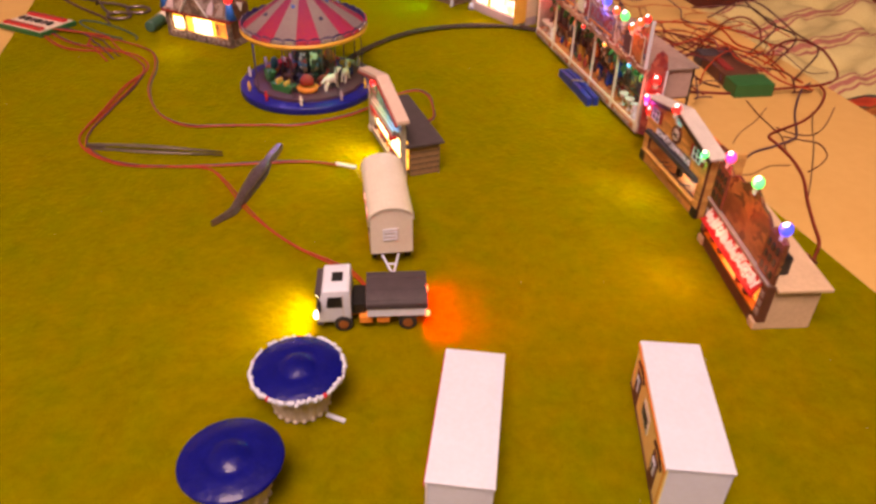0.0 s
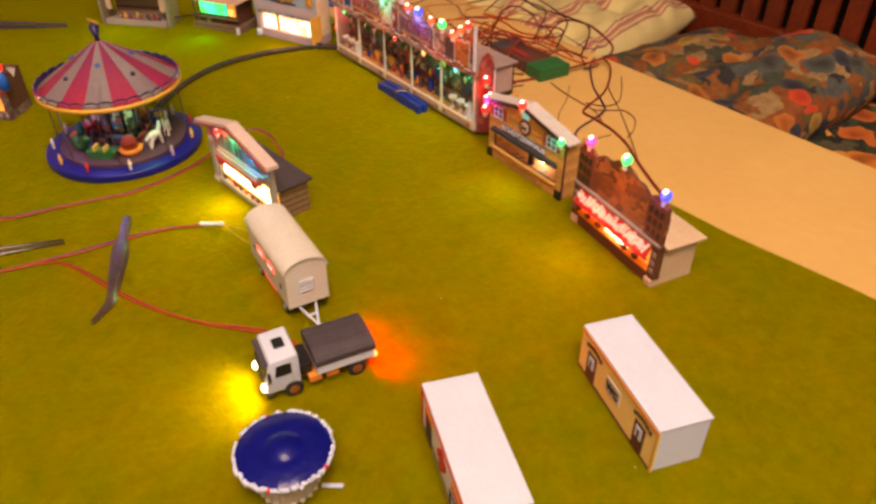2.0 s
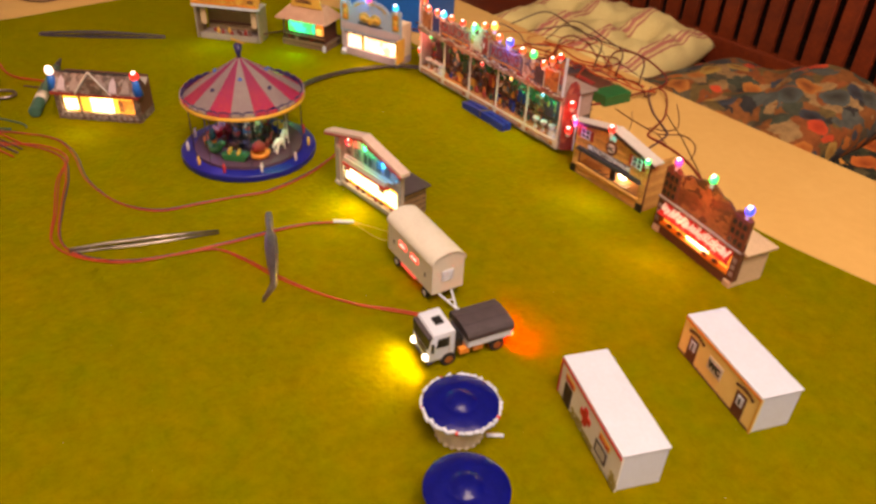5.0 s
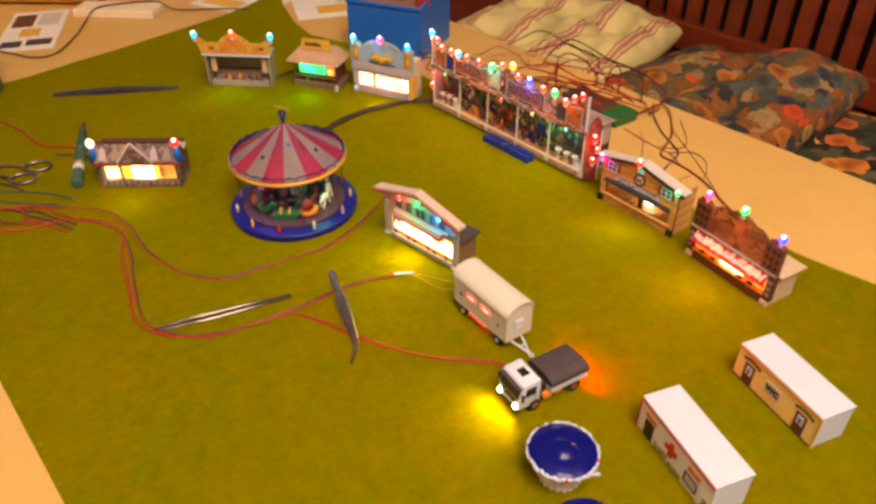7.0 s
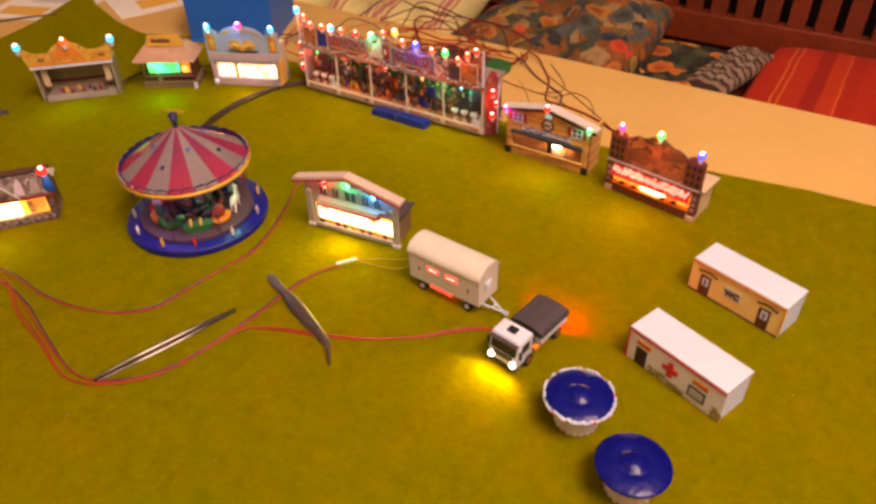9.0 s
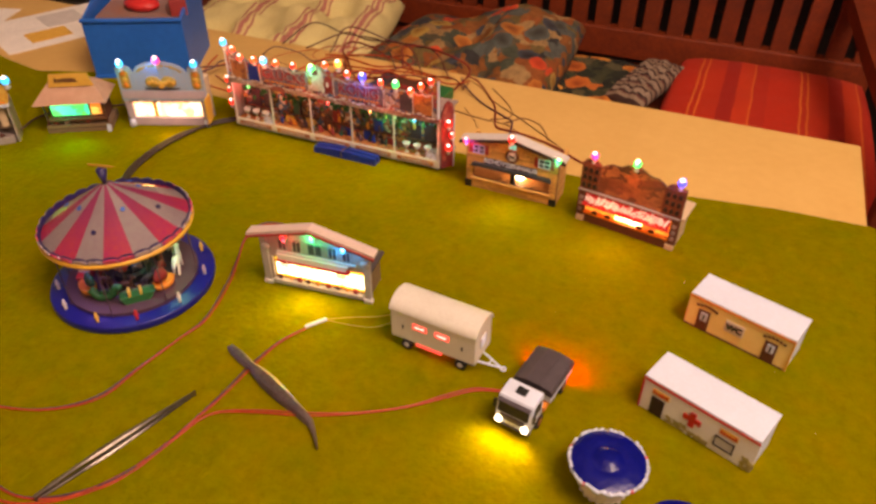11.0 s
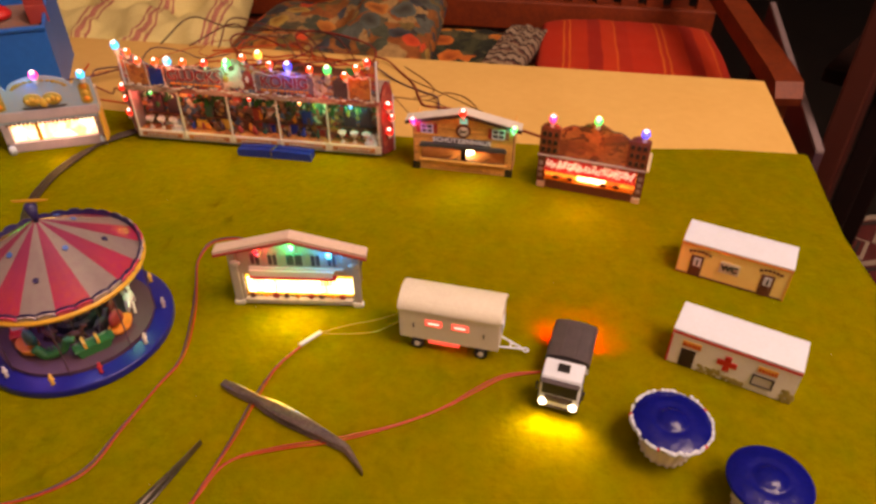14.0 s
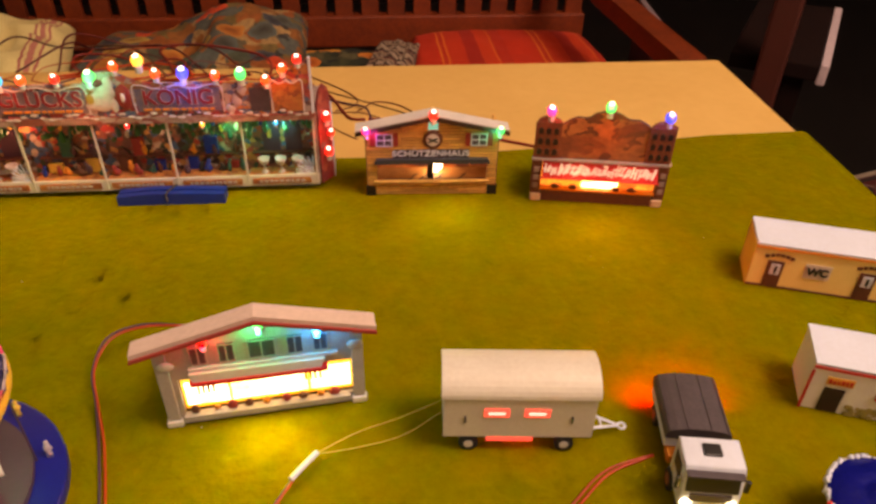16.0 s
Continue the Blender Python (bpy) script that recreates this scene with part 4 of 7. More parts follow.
                ball(w * 0.66, (x + rng.uniform(-0.0010, 0.0010), y - 0.0003, z + h * 1.0), bm, (1, 0.8, rng.uniform(0.7, 1.5)), 7)
                if k % 2:
                    for o in (-1, 1):
                        ball(w * 0.42, (x + o * w * 0.95, y - 0.0005, z + h * rng.uniform(0.3, 0.7)), bm, (1, 0.7, 1.6), 5)
                part("prize", bm, m, g, "", True)
        for k in range(8):
            x, z, w = a + 0.002 + 0.0043 * k, rng.uniform(0.0290, 0.0400), rng.uniform(0.0008, 0.0018)
            bm = ball(w, (x, 0.0118, z), None, (1, 0.6, rng.uniform(1.0, 2.4)), 7)
            ball(w * 0.7, (x + rng.uniform(-0.0008, 0.0008), 0.0116, z + w * 1.6), bm, (1, 0.6, 1), 6)
            part("hanging_prize", bm, (SKIRT, DARKRED, YELLOW, BLACK, SCROLLGREY, TEAL, BROWN, PEGBLUE)[(k * 3 + i) % 8], g, "", True)
    # the sign: high at both ends, with a crest over its middle
    sign = part("sign", slab([(0.0015, 0.0475), (W - 0.0005, 0.0475), (W - 0.0005, 0.0790), (0.187, 0.0735), (0.176, 0.0655), (0.150, 0.0670), (0.112, 0.0670), (0.104, 0.0700), (0.096, 0.0735), (0.086, 0.0735), (0.080, 0.0670), (0.050, 0.0670), (0.024, 0.0655), (0.013, 0.0730), (0.0015, 0.0790)], -0.0022, -0.0008), SIGNPRINT, g, "painted sign with red letters")
    part("sign_base", box(-0.001, W + 0.001, -0.0030, 0.0006, 0.0445, 0.0485, 0.0003), TRIMPRINT, sign, "ornamented cream cornice")
    for x0, x1 in ((0.0355, 0.0805), (0.1060, 0.1490)):
        part("sign_board", box(x0, x1, -0.0028, -0.0022, 0.0512, 0.0640, 0.0002), SIGNBLUE, sign)
        bm = bmesh.new()
        x = x0 + 0.003
        while x < x1 - 0.004:
            w = rng.uniform(0.002, 0.005)
            box(x, x + w, -0.0032, -0.0028, 0.0520, 0.0532, bm=bm)
            x += w + 0.001
        part("lettering_bar", bm, ORANGE, sign)
    for word, x, wide in (("GLÜCKS", 0.058, 0.96), ("KÖNIG", 0.1275, 0.96)):
        lettering("letter_outline", word, 0.0086, SCROLLGREY, sign, (x + 0.0002, -0.0029, 0.0589), deep=0.0001, wide=wide, label="pale outline of the letters", bold=0.030)
    lettering("lettering", "GLÜCKS", 0.0084, LETTERRED, sign, (0.058, -0.0030, 0.0590), wide=0.96, label="red word on the sign")
    lettering("lettering", "KÖNIG", 0.0084, LETTERRED, sign, (0.1275, -0.0030, 0.0590), wide=0.96, label="red word on the sign")
    figure = ball(0.0052, (0.0885, -0.0026, 0.0575), None, (1.25, 0.16, 1.1), 16)
    for x, z, r, w, h in ((0.0918, 0.0628, 0.0044, 1.0, 1.2), (0.0935, 0.0672, 0.0030, 0.9, 1.3), (0.0838, 0.0552, 0.0028, 1.3, 0.8), (0.0945, 0.0550, 0.0026, 0.8, 1.5), (0.0868, 0.0652, 0.0026, 1.3, 0.8)):
        ball(r, (x, -0.0028, z), figure, (w, 0.2, h), 12)
    part("crest", figure, CRESTWHITE, sign, "white crest ornament", True)
    part("crest_cap", ball(0.0030, (0.0872, -0.0034, 0.0680), None, (1.5, 0.4, 0.75), 10), BROWN, sign, "brown crest ornament", True)
    part("crest_tuft", ball(0.0022, (0.0832, -0.0034, 0.0590), None, (0.9, 0.3, 1.3), 10), GOLDOLIVE, sign, "", True)
    part("crest_shield", ball(0.0046, (0.1000, -0.0028, 0.0600), None, (0.85, 0.22, 1.55), 14), DARKRED, sign, "dark red crest shield", True)
    part("shield_mark", ball(0.0020, (0.1000, -0.0040, 0.0600), None, (0.6, 0.25, 1.3), 10), SKIRT, sign, "", True)
    for x, m in ((0.0230, PEGBLUE), (0.1640, SLATE)):
        part("picture_panel", box(x, x + 0.0105, -0.0027, -0.0022, 0.0505, 0.0635), m, sign, "dark blue picture panel")
    for k in range(7):
        part("figure_ornament", ball(rng.uniform(0.0016, 0.0030), (0.1535 + 0.0013 * k, -0.0028, 0.0520 + 0.0019 * k + rng.uniform(-0.001, 0.001)), None, (1, 0.3, rng.uniform(0.8, 1.6)), 8), (SCROLLGREY, BROWN, SCROLLGREY)[k % 3], sign, "pale carved ornament", True)
    for x in (0.006, 0.176):
        part("end_panel", box(x, x + 0.0155, -0.0027, -0.0022, 0.0500, 0.0660), SIGNBROWN, sign)
    for x in (0.0015, 0.1965):
        part("end_post", box(x - 0.0006, x + 0.0006, -0.0028, -0.0006, 0.0485, 0.0795), WHITE, sign)
    bm = bmesh.new()
    for k in range(44):
        ball(rng.uniform(0.0007, 0.0013), (0.004 + 0.0044 * k + rng.uniform(-0.001, 0.001), -0.0032, 0.0492 + 0.0014 * math.sin(k * 1.3)), bm, (1.9, 0.5, 0.8), 6)
    part("scroll_ornament", bm, CRESTWHITE, sign, "white scrollwork")
    for x0, x1, z0, z1 in ((0.0345, 0.0815, 0.0505, 0.0650), (0.1050, 0.1500, 0.0505, 0.0650), (0.0055, 0.0215, 0.0495, 0.0665), (0.1755, 0.1920, 0.0495, 0.0665)):
        curls = [(x0 + (x1 - x0) * t, -0.0029, z1 + 0.0010 * math.sin(16 * t)) for t in np.linspace(0, 1, 9)]
        part("scroll_edge", tube([(x0, -0.0029, z0)] + curls + [(x1, -0.0029, z0)], 0.00045, 3, 4), CRESTWHITE, sign, "white scroll border")
    ROW = [(0.0020, 0.0800, "cyan"), (0.0100, 0.0752, "orange"), (0.0165, 0.0690, "orange"), (0.030, 0.0693, "orange"), (0.0400, 0.0700, "cyan"), (0.052, 0.0700, "orange"), (0.0685, 0.0705, "red"), (0.0855, 0.0715, "green"), (0.0985, 0.0765, "orange"), (0.1110, 0.0795, "warm"), (0.1185, 0.0725, "orange"), (0.1320, 0.0725, "blue"), (0.1480, 0.0708, "orange"), (0.1610, 0.0715, "green"), (0.1735, 0.0680, "orange"), (0.1825, 0.0740, "orange"), (0.1905, 0.0790, "red")]
    for x, z, c in ROW:
        bulb(sign, x, -0.0030, z, c, 0.0025 if c in ("white", "cyan", "blue", "warm", "green") else 0.0019)
    for x, c in ((0.020, "green"), (0.098, "red"), (0.137, "warm"), (0.176, "cyan")):
        bulb(g, x, -0.0024, 0.0432, c, 0.0010)
    return g


prize_ride()


def gable_front(W, eave, apex, x0, x1, z0, z1, y0=0.0, y1=0.0015):
    bm = box(0, x0, y0, y1, 0.0, z1)
    box(x1, W, y0, y1, 0.0, z1, bm=bm)
    box(x0, x1, y0, y1, 0.0, z0, bm=bm)
    slab([(0, z1), (W, z1), (W, eave), (W / 2, apex), (0, eave)], y0, y1, bm)
    return bm


def gable_roof(W, eave, apex, over_l, over_r, y0, y1, thick, rise=0.0):
    s = (apex - eave) / (W / 2)
    bm = bmesh.new()
    for o, w in ((-1, over_l), (1, over_r)):
        xe = W / 2 + o * (W / 2 + w)
        ze = eave - s * w
        slab([(W / 2, apex), (xe, ze), (xe, ze + thick), (W / 2, apex + thick)], y0, y1, bm)
    bmesh.ops.remove_doubles(bm, verts=bm.verts, dist=0.00005)
    return bm


def shooting_lodge():
    W = 0.074
    s = thing("shooting_gallery", (0.1253, -0.0090, 0), -2.2, "yellow log-walled model shooting gallery with a white gabled roof", "stall", "fairground stalls")
    part("front_wall", gable_front(W, 0.0405, 0.0480, 0.0062, 0.0680, 0.0095, 0.0215), BROWN, s, "dark joints between log boards")
    for x in (0.0, W - 0.0015):
        part("side_wall", box(x, x + 0.0015, 0.0015, 0.022, 0.0, 0.0395), BRICK, s, "yellow log side wall")
    for k in range(26):
        z0, z1 = 0.0003 + 0.0018 * k, 0.00155 + 0.0018 * k
        edge = max(0.0, (z1 - 0.0400) / (0.0480 - 0.0405)) * W / 2 + 0.0004
        if W - 2 * edge < 0.006:
            continue
        runs = [(edge, W - edge)] if z1 < 0.0096 or z0 > 0.0214 else [(edge, 0.0061), (0.0681, W - edge)]
        for x0, x1 in runs:
            cuts = [x0] + [c for c in (0.013 + 0.007 * (k % 3), 0.036 + 0.005 * (k % 2), 0.058 - 0.006 * (k % 3)) if x0 + 0.004 < c < x1 - 0.004] + [x1]
            for c0, c1 in zip(cuts, cuts[1:]):
                part("log_board", box(c0 + 0.0001, c1 - 0.0001, -0.00050 - rng.uniform(0, 0.00018), 0.0, z0, z1), LOGBOARD, s)
    part("floor", box(0.0016, W - 0.0016, 0.0016, 0.0205, 0.0, 0.006), EMBERWOOD, s, "wooden floor, orange lamp light in its colour")
    part("back_wall", box(0.0016, W - 0.0016, 0.0206, 0.0222, 0.006, 0.0330), LODGELIT, s, "back wall glowing in place of warm lamp light")
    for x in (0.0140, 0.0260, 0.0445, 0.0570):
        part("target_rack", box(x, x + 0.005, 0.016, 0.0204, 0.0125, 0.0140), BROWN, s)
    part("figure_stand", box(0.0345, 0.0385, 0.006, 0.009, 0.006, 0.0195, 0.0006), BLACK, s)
    # two glowing panels added for the bright light beside the stand
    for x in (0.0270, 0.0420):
        part("lit_panel", box(x, x + 0.0085, 0.0195, 0.0204, 0.0085, 0.0185), SHOPPRINT, s, "glowing panel standing for lamp light on the back wall")
    # ball enlarged to take in the lamp's glare
    part("lamp", ball(0.0042, (0.0395, 0.0160, 0.0105), None, (1.1, 1, 1.1)), LAMPGLARE, s, "bright warm bulb", True)
    part("corner_block", box(-0.0005, 0.0052, -0.0010, 0.0, 0.0, 0.0062), BLACK, s)
    part("corner_block", box(W - 0.0052, W + 0.0005, -0.0010, 0.0, 0.0, 0.0062), BLACK, s)
    part("counter", box(0.0045, W - 0.0045, -0.0026, 0.0, 0.0085, 0.0097, 0.0002), LOGBOARD, s)
    for x in (0.024, 0.030, 0.039, 0.052):
        part("toy_rifle", tube([(x, -0.0012, 0.0101), (x + 0.0045, 0.0035, 0.0112)], 0.00035, 1, 5), BLACK, s)
    part("awning", slab([(0.0045, 0.0210), (0.0695, 0.0210), (0.0680, 0.0238), (0.0062, 0.0238)], -0.0034, 0.0), AWNING, s, "dark blue-grey awning")
    board = part("sign_board", box(0.0150, 0.0575, -0.0009, 0.0, 0.0238, 0.0290, 0.0002), SLATE, s)
    lettering("lettering", "SCHÜTZENHAUS", 0.0035, WHITE, board, (0.0362, -0.0011, 0.0265), wide=1.15, label="white word on the sign")
    part("emblem", cyl(0.0055, 0.0, 0.0012, seg=20, m=Matrix.Translation((0.0372, 0.0, 0.0350)) @ pose(0, 0, 0, 90)), BROWN, s, "dark wreath")
    part("emblem_plate", cyl(0.0036, 0.0012, 0.0017, seg=20, m=Matrix.Translation((0.0372, 0.0, 0.0350)) @ pose(0, 0, 0, 90)), GREYW, s)
    for a in (25, 155):
        part("crossed_bar", box(-0.0030, 0.0030, -0.0021, -0.0017, -0.0004, 0.0004, m=Matrix.Translation((0.0372, 0, 0.0350)) @ pose(0, 0, 0, 0, a, 0)), BLACK, s)
    for x in (0.0062, 0.0585):
        window_part(s, x, x + 0.0085, 0.0315, 0.0385, -0.0009, SLATE, WHITE, 2, 2, 0.0006)
        for k in (x - 0.0034, x + 0.0091):
            part("shutter", box(k, k + 0.0028, -0.0011, 0.0, 0.0310, 0.0390, 0.0001), DARKRED, s)
    window_part(s, 0.0345, 0.0400, 0.0412, 0.0452, -0.0009, CYANPANE, WHITE, 3, 2, 0.0004)
    part("roof", gable_roof(W, 0.0412, 0.0492, 0.0052, 0.0052, -0.0030, 0.0070, 0.0012), GREYW, s, "pale grey card roof")
    part("fascia", gable_roof(W, 0.0393, 0.0473, 0.0052, 0.0052, -0.0036, -0.0024, 0.0025), FASCIADARK, s, "dark brown fascia")
    for x, z, c in ((0.0006, 0.0418, "pink"), (0.0372, 0.0512, "red"), (0.0740, 0.0418, "green")):
        bulb(s, x, -0.0040, z, c, 0.0017 if x != 0.0372 else 0.0021)


shooting_lodge()


def city_grill():
    W = 0.071
    s = thing("grill_stall", (0.2195, -0.0193, 0), -10.3, "model snack stall with painted brown city skyline and a red sign", "stall", "fairground stalls")
    for x in (-0.0015, W - 0.0045):
        part("foot", box(x, x + 0.006, -0.0022, 0.0040, 0.0, 0.0045, 0.0008), BEIGE, s, "pale corner foot")
    part("plinth", box(0.0046, W - 0.0046, -0.0012, 0.0030, 0.0, 0.0072, 0.0002), BROWN, s)
    part("back_wall", box(0.0036, W - 0.0036, 0.0022, 0.0030, 0.0083, 0.0250), GRILLLIT, s, "inside wall glowing in place of orange lamp light")
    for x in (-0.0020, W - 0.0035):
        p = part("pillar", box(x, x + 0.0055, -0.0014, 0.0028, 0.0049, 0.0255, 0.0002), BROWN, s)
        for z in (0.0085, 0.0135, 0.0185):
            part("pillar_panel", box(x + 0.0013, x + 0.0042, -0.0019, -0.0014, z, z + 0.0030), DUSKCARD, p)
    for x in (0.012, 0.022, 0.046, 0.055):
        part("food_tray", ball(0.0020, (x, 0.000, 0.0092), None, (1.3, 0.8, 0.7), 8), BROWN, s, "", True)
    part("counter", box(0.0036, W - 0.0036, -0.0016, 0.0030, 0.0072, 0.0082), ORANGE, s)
    # glowing panel added for the white glare in the counter's middle
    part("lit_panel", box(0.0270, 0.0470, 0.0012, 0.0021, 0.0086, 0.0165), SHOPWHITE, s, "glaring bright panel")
    tilt = Matrix.Translation((0, -0.0042, 0.0168)) @ pose(0, 0, 0, -26)
    sign = part("sign_board", box(0.0038, W - 0.0038, -0.0006, 0.0006, 0.0, 0.0096, 0.0002, m=tilt), RED, s, "slanting red sign with white script")
    part("sign_edge", box(0.0030, W - 0.0030, -0.0012, 0.0010, -0.0008, 0.0002, m=tilt), RED, sign)
    bm = bmesh.new()
    x = 0.0052
    while x < W - 0.0062:
        w, h, lean = rng.uniform(0.0007, 0.0015), 0.0062 * rng.uniform(0.55, 1.1), rng.uniform(4, 30)
        z0 = rng.uniform(0.0012, 0.0030)
        box(-w / 2, w / 2, -0.0011, -0.0006, 0.0, h, bm=bm, m=tilt @ Matrix.Translation((x, 0, z0)) @ pose(0, 0, 0, 0, lean, 0))
        if rng.random() < 0.7:
            box(-0.0012, 0.0014, -0.0012, -0.0006, 0.0, 0.0009, bm=bm, m=tilt @ Matrix.Translation((x, 0, z0 + rng.uniform(0, h * 0.9))) @ pose(0, 0, 0, 0, rng.uniform(-25, 25), 0))
        x += rng.uniform(0.0013, 0.0021)
    part("lettering_bar", bm, PAPER, sign)
    part("ledge", box(-0.0024, W + 0.0014, -0.0022, 0.0016, 0.0256, 0.0270, 0.0003), DUSKCARD, s, "greyish cornice band")
    sky = part("skyline_panel", slab([(-0.002, 0.027), (W + 0.002, 0.027), (W + 0.002, 0.049), (W - 0.004, 0.0515), (W - 0.009, 0.0500), (W - 0.0125, 0.0475), (0.0525, 0.0512), (0.047, 0.0515), (0.043, 0.0545), (0.036, 0.0557), (0.029, 0.0545), (0.0255, 0.0515), (0.019, 0.0512), (0.0130, 0.0470), (0.0110, 0.0495), (0.0050, 0.0520), (-0.001, 0.0490)], 0.0, 0.0014), SCENERY, s, "brown painted skyline")
    for x0 in (-0.0020, W - 0.0125):
        tower = part("tower", box(x0, x0 + 0.0140, -0.0009, 0.0, 0.0272, 0.0485, 0.0002), TOWERBROWN, sky)
        part("dome", ball(0.0070, (x0 + 0.0070, 0.0002, 0.0482), None, (0.9, 0.12, 0.55), 12), TOWERBROWN, tower, "", True)
        for i in range(3):
            for k in range(3):
                x, z = x0 + 0.0017 + 0.0041 * i, 0.0292 + 0.0062 * k
                part("arch_window", slab([(x, z), (x + 0.0026, z), (x + 0.0026, z + 0.0028), (x + 0.0013, z + 0.0040), (x, z + 0.0028)], -0.0013, -0.0009), BLACK, tower)
    part("panel_edge", tube([(0.0125, 0.0006, 0.0475), (0.019, 0.0006, 0.0515), (0.0255, 0.0006, 0.0518), (0.036, 0.0006, 0.0562), (0.047, 0.0006, 0.0518), (0.0525, 0.0006, 0.0515), (0.0585, 0.0006, 0.0480)], 0.0006, 6, 5), BROWN, sky)
    part("rear_box", box(0.004, W + 0.001, 0.0032, 0.0255, 0.0, 0.0235, 0.0003), BEIGE, s, "plain beige rear box")
    part("rear_roof", box(0.002, W + 0.004, 0.0030, 0.0285, 0.0236, 0.0252, 0.0003), BEIGE, s)
    part("connector", box(0.056, 0.064, 0.0050, 0.0120, 0.0252, 0.0350, 0.001), BLACK, s, "black wire connector")
    for x, z, c in ((0.0055, 0.0545, "pink"), (0.0362, 0.0582, "green"), (0.0680, 0.0540, "blue")):
        bulb(s, x, 0.0006, z, c, 0.0023)


city_grill()


def chalet_stall():
    W = 0.0742
    s = thing("chalet_stall", (0.0478, -0.1736, 0), 6.2, "white model chalet stall with a brightly lit counter", "stall", "fairground stalls")
    part("front_wall", gable_front(W, 0.0400, 0.0495, 0.0062, 0.0700, 0.0044, 0.0225), STALLGREY, s, "pale grey plastered front")
    for x in (-0.0012, W - 0.0052):
        part("corner_pillar", box(x + 0.0009, x + 0.0055, -0.0014, 0.0, 0.0030, 0.0385, 0.0004), STALLGREY, s)
        part("foot", box(x + 0.0002, x + 0.0062, -0.0022, 0.0012, 0.0, 0.0030, 0.0006), CREAM, s)
    part("counter_board", box(0.0055, W - 0.0055, -0.0018, 0.0, 0.0014, 0.0044, 0.0003), STALLGREY, s)
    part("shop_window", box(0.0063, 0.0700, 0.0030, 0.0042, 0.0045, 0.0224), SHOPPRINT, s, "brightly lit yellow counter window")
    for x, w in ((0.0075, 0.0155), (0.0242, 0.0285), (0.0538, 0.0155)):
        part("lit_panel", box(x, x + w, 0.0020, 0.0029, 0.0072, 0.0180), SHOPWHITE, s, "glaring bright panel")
    for k in range(9):
        part("ware", ball(rng.uniform(0.0011, 0.0019), (0.0105 + 0.0066 * k + rng.uniform(-0.001, 0.001), 0.0006, 0.0058), None, (1.2, 0.7, rng.uniform(0.8, 1.6)), 7), (BROWN, ORANGE, DARKRED)[k % 3], s, "", True)
    part("canopy", slab([(0.0118, 0.0228), (0.0585, 0.0228), (0.0600, 0.0268), (0.0110, 0.0268)], -0.0026, 0.0), CREAM, s, "cream canopy board")
    part("canopy_edge", box(0.0106, 0.0610, -0.0034, -0.0002, 0.0212, 0.0228), RED, s, "dark red canopy edge")
    for x0 in (0.0130, 0.0520):
        for k in range(4):
            part("canopy_bracket", box(x0 + 0.0018 * k, x0 + 0.0018 * k + 0.0008, -0.0034, -0.0026, 0.0178, 0.0211), (BLACK, RED)[k % 2], s)
    for x, w in ((0.0125, 0.0055), (0.0225, 0.0055), (0.0330, 0.0095), (0.0470, 0.0055), (0.0565, 0.0050)):
        window_part(s, x, x + w, 0.0298, 0.0380, -0.0004, SLATE, STALLGREY, 2, 1, 0.0004)
    part("balcony", box(0.0110, 0.0650, -0.0016, 0.0, 0.0270, 0.0285, 0.0002), GREYW, s)
    for x in (0.0038, 0.0715):
        part("wall_wreath", ball(0.0026, (x, -0.0018, 0.0315), None, (1.2, 0.3, 0.8), 8), GREYW, s, "", True)
    part("roof", gable_roof(W, 0.0415, 0.0512, 0.0062, 0.0052, -0.0056, 0.0020, 0.0022), material("pinkish_card_roof", (0.60, 0.46, 0.40), 0.6, scale=60), s, "thick pinkish-white roof")
    part("fascia", gable_roof(W, 0.0405, 0.0502, 0.0064, 0.0054, -0.0066, -0.0056, 0.0013), DARKRED, s, "red roof edge")
    part("rear_box", box(0.004, W - 0.003, 0.0050, 0.0240, 0.0, 0.0205, 0.0003), GREYBOARD, s, "dark boarded rear box")
    part("rear_roof", box(0.0015, W - 0.0005, 0.0018, 0.0262, 0.0206, 0.0222, 0.0003), SLATE, s, "dark grey flat roof")
    for x, z, c in ((0.0180, 0.0415, "red"), (0.0379, 0.0462, "green"), (0.0580, 0.0415, "cyan")):
        bulb(s, x, -0.0022, z, c, 0.0015)


chalet_stall()


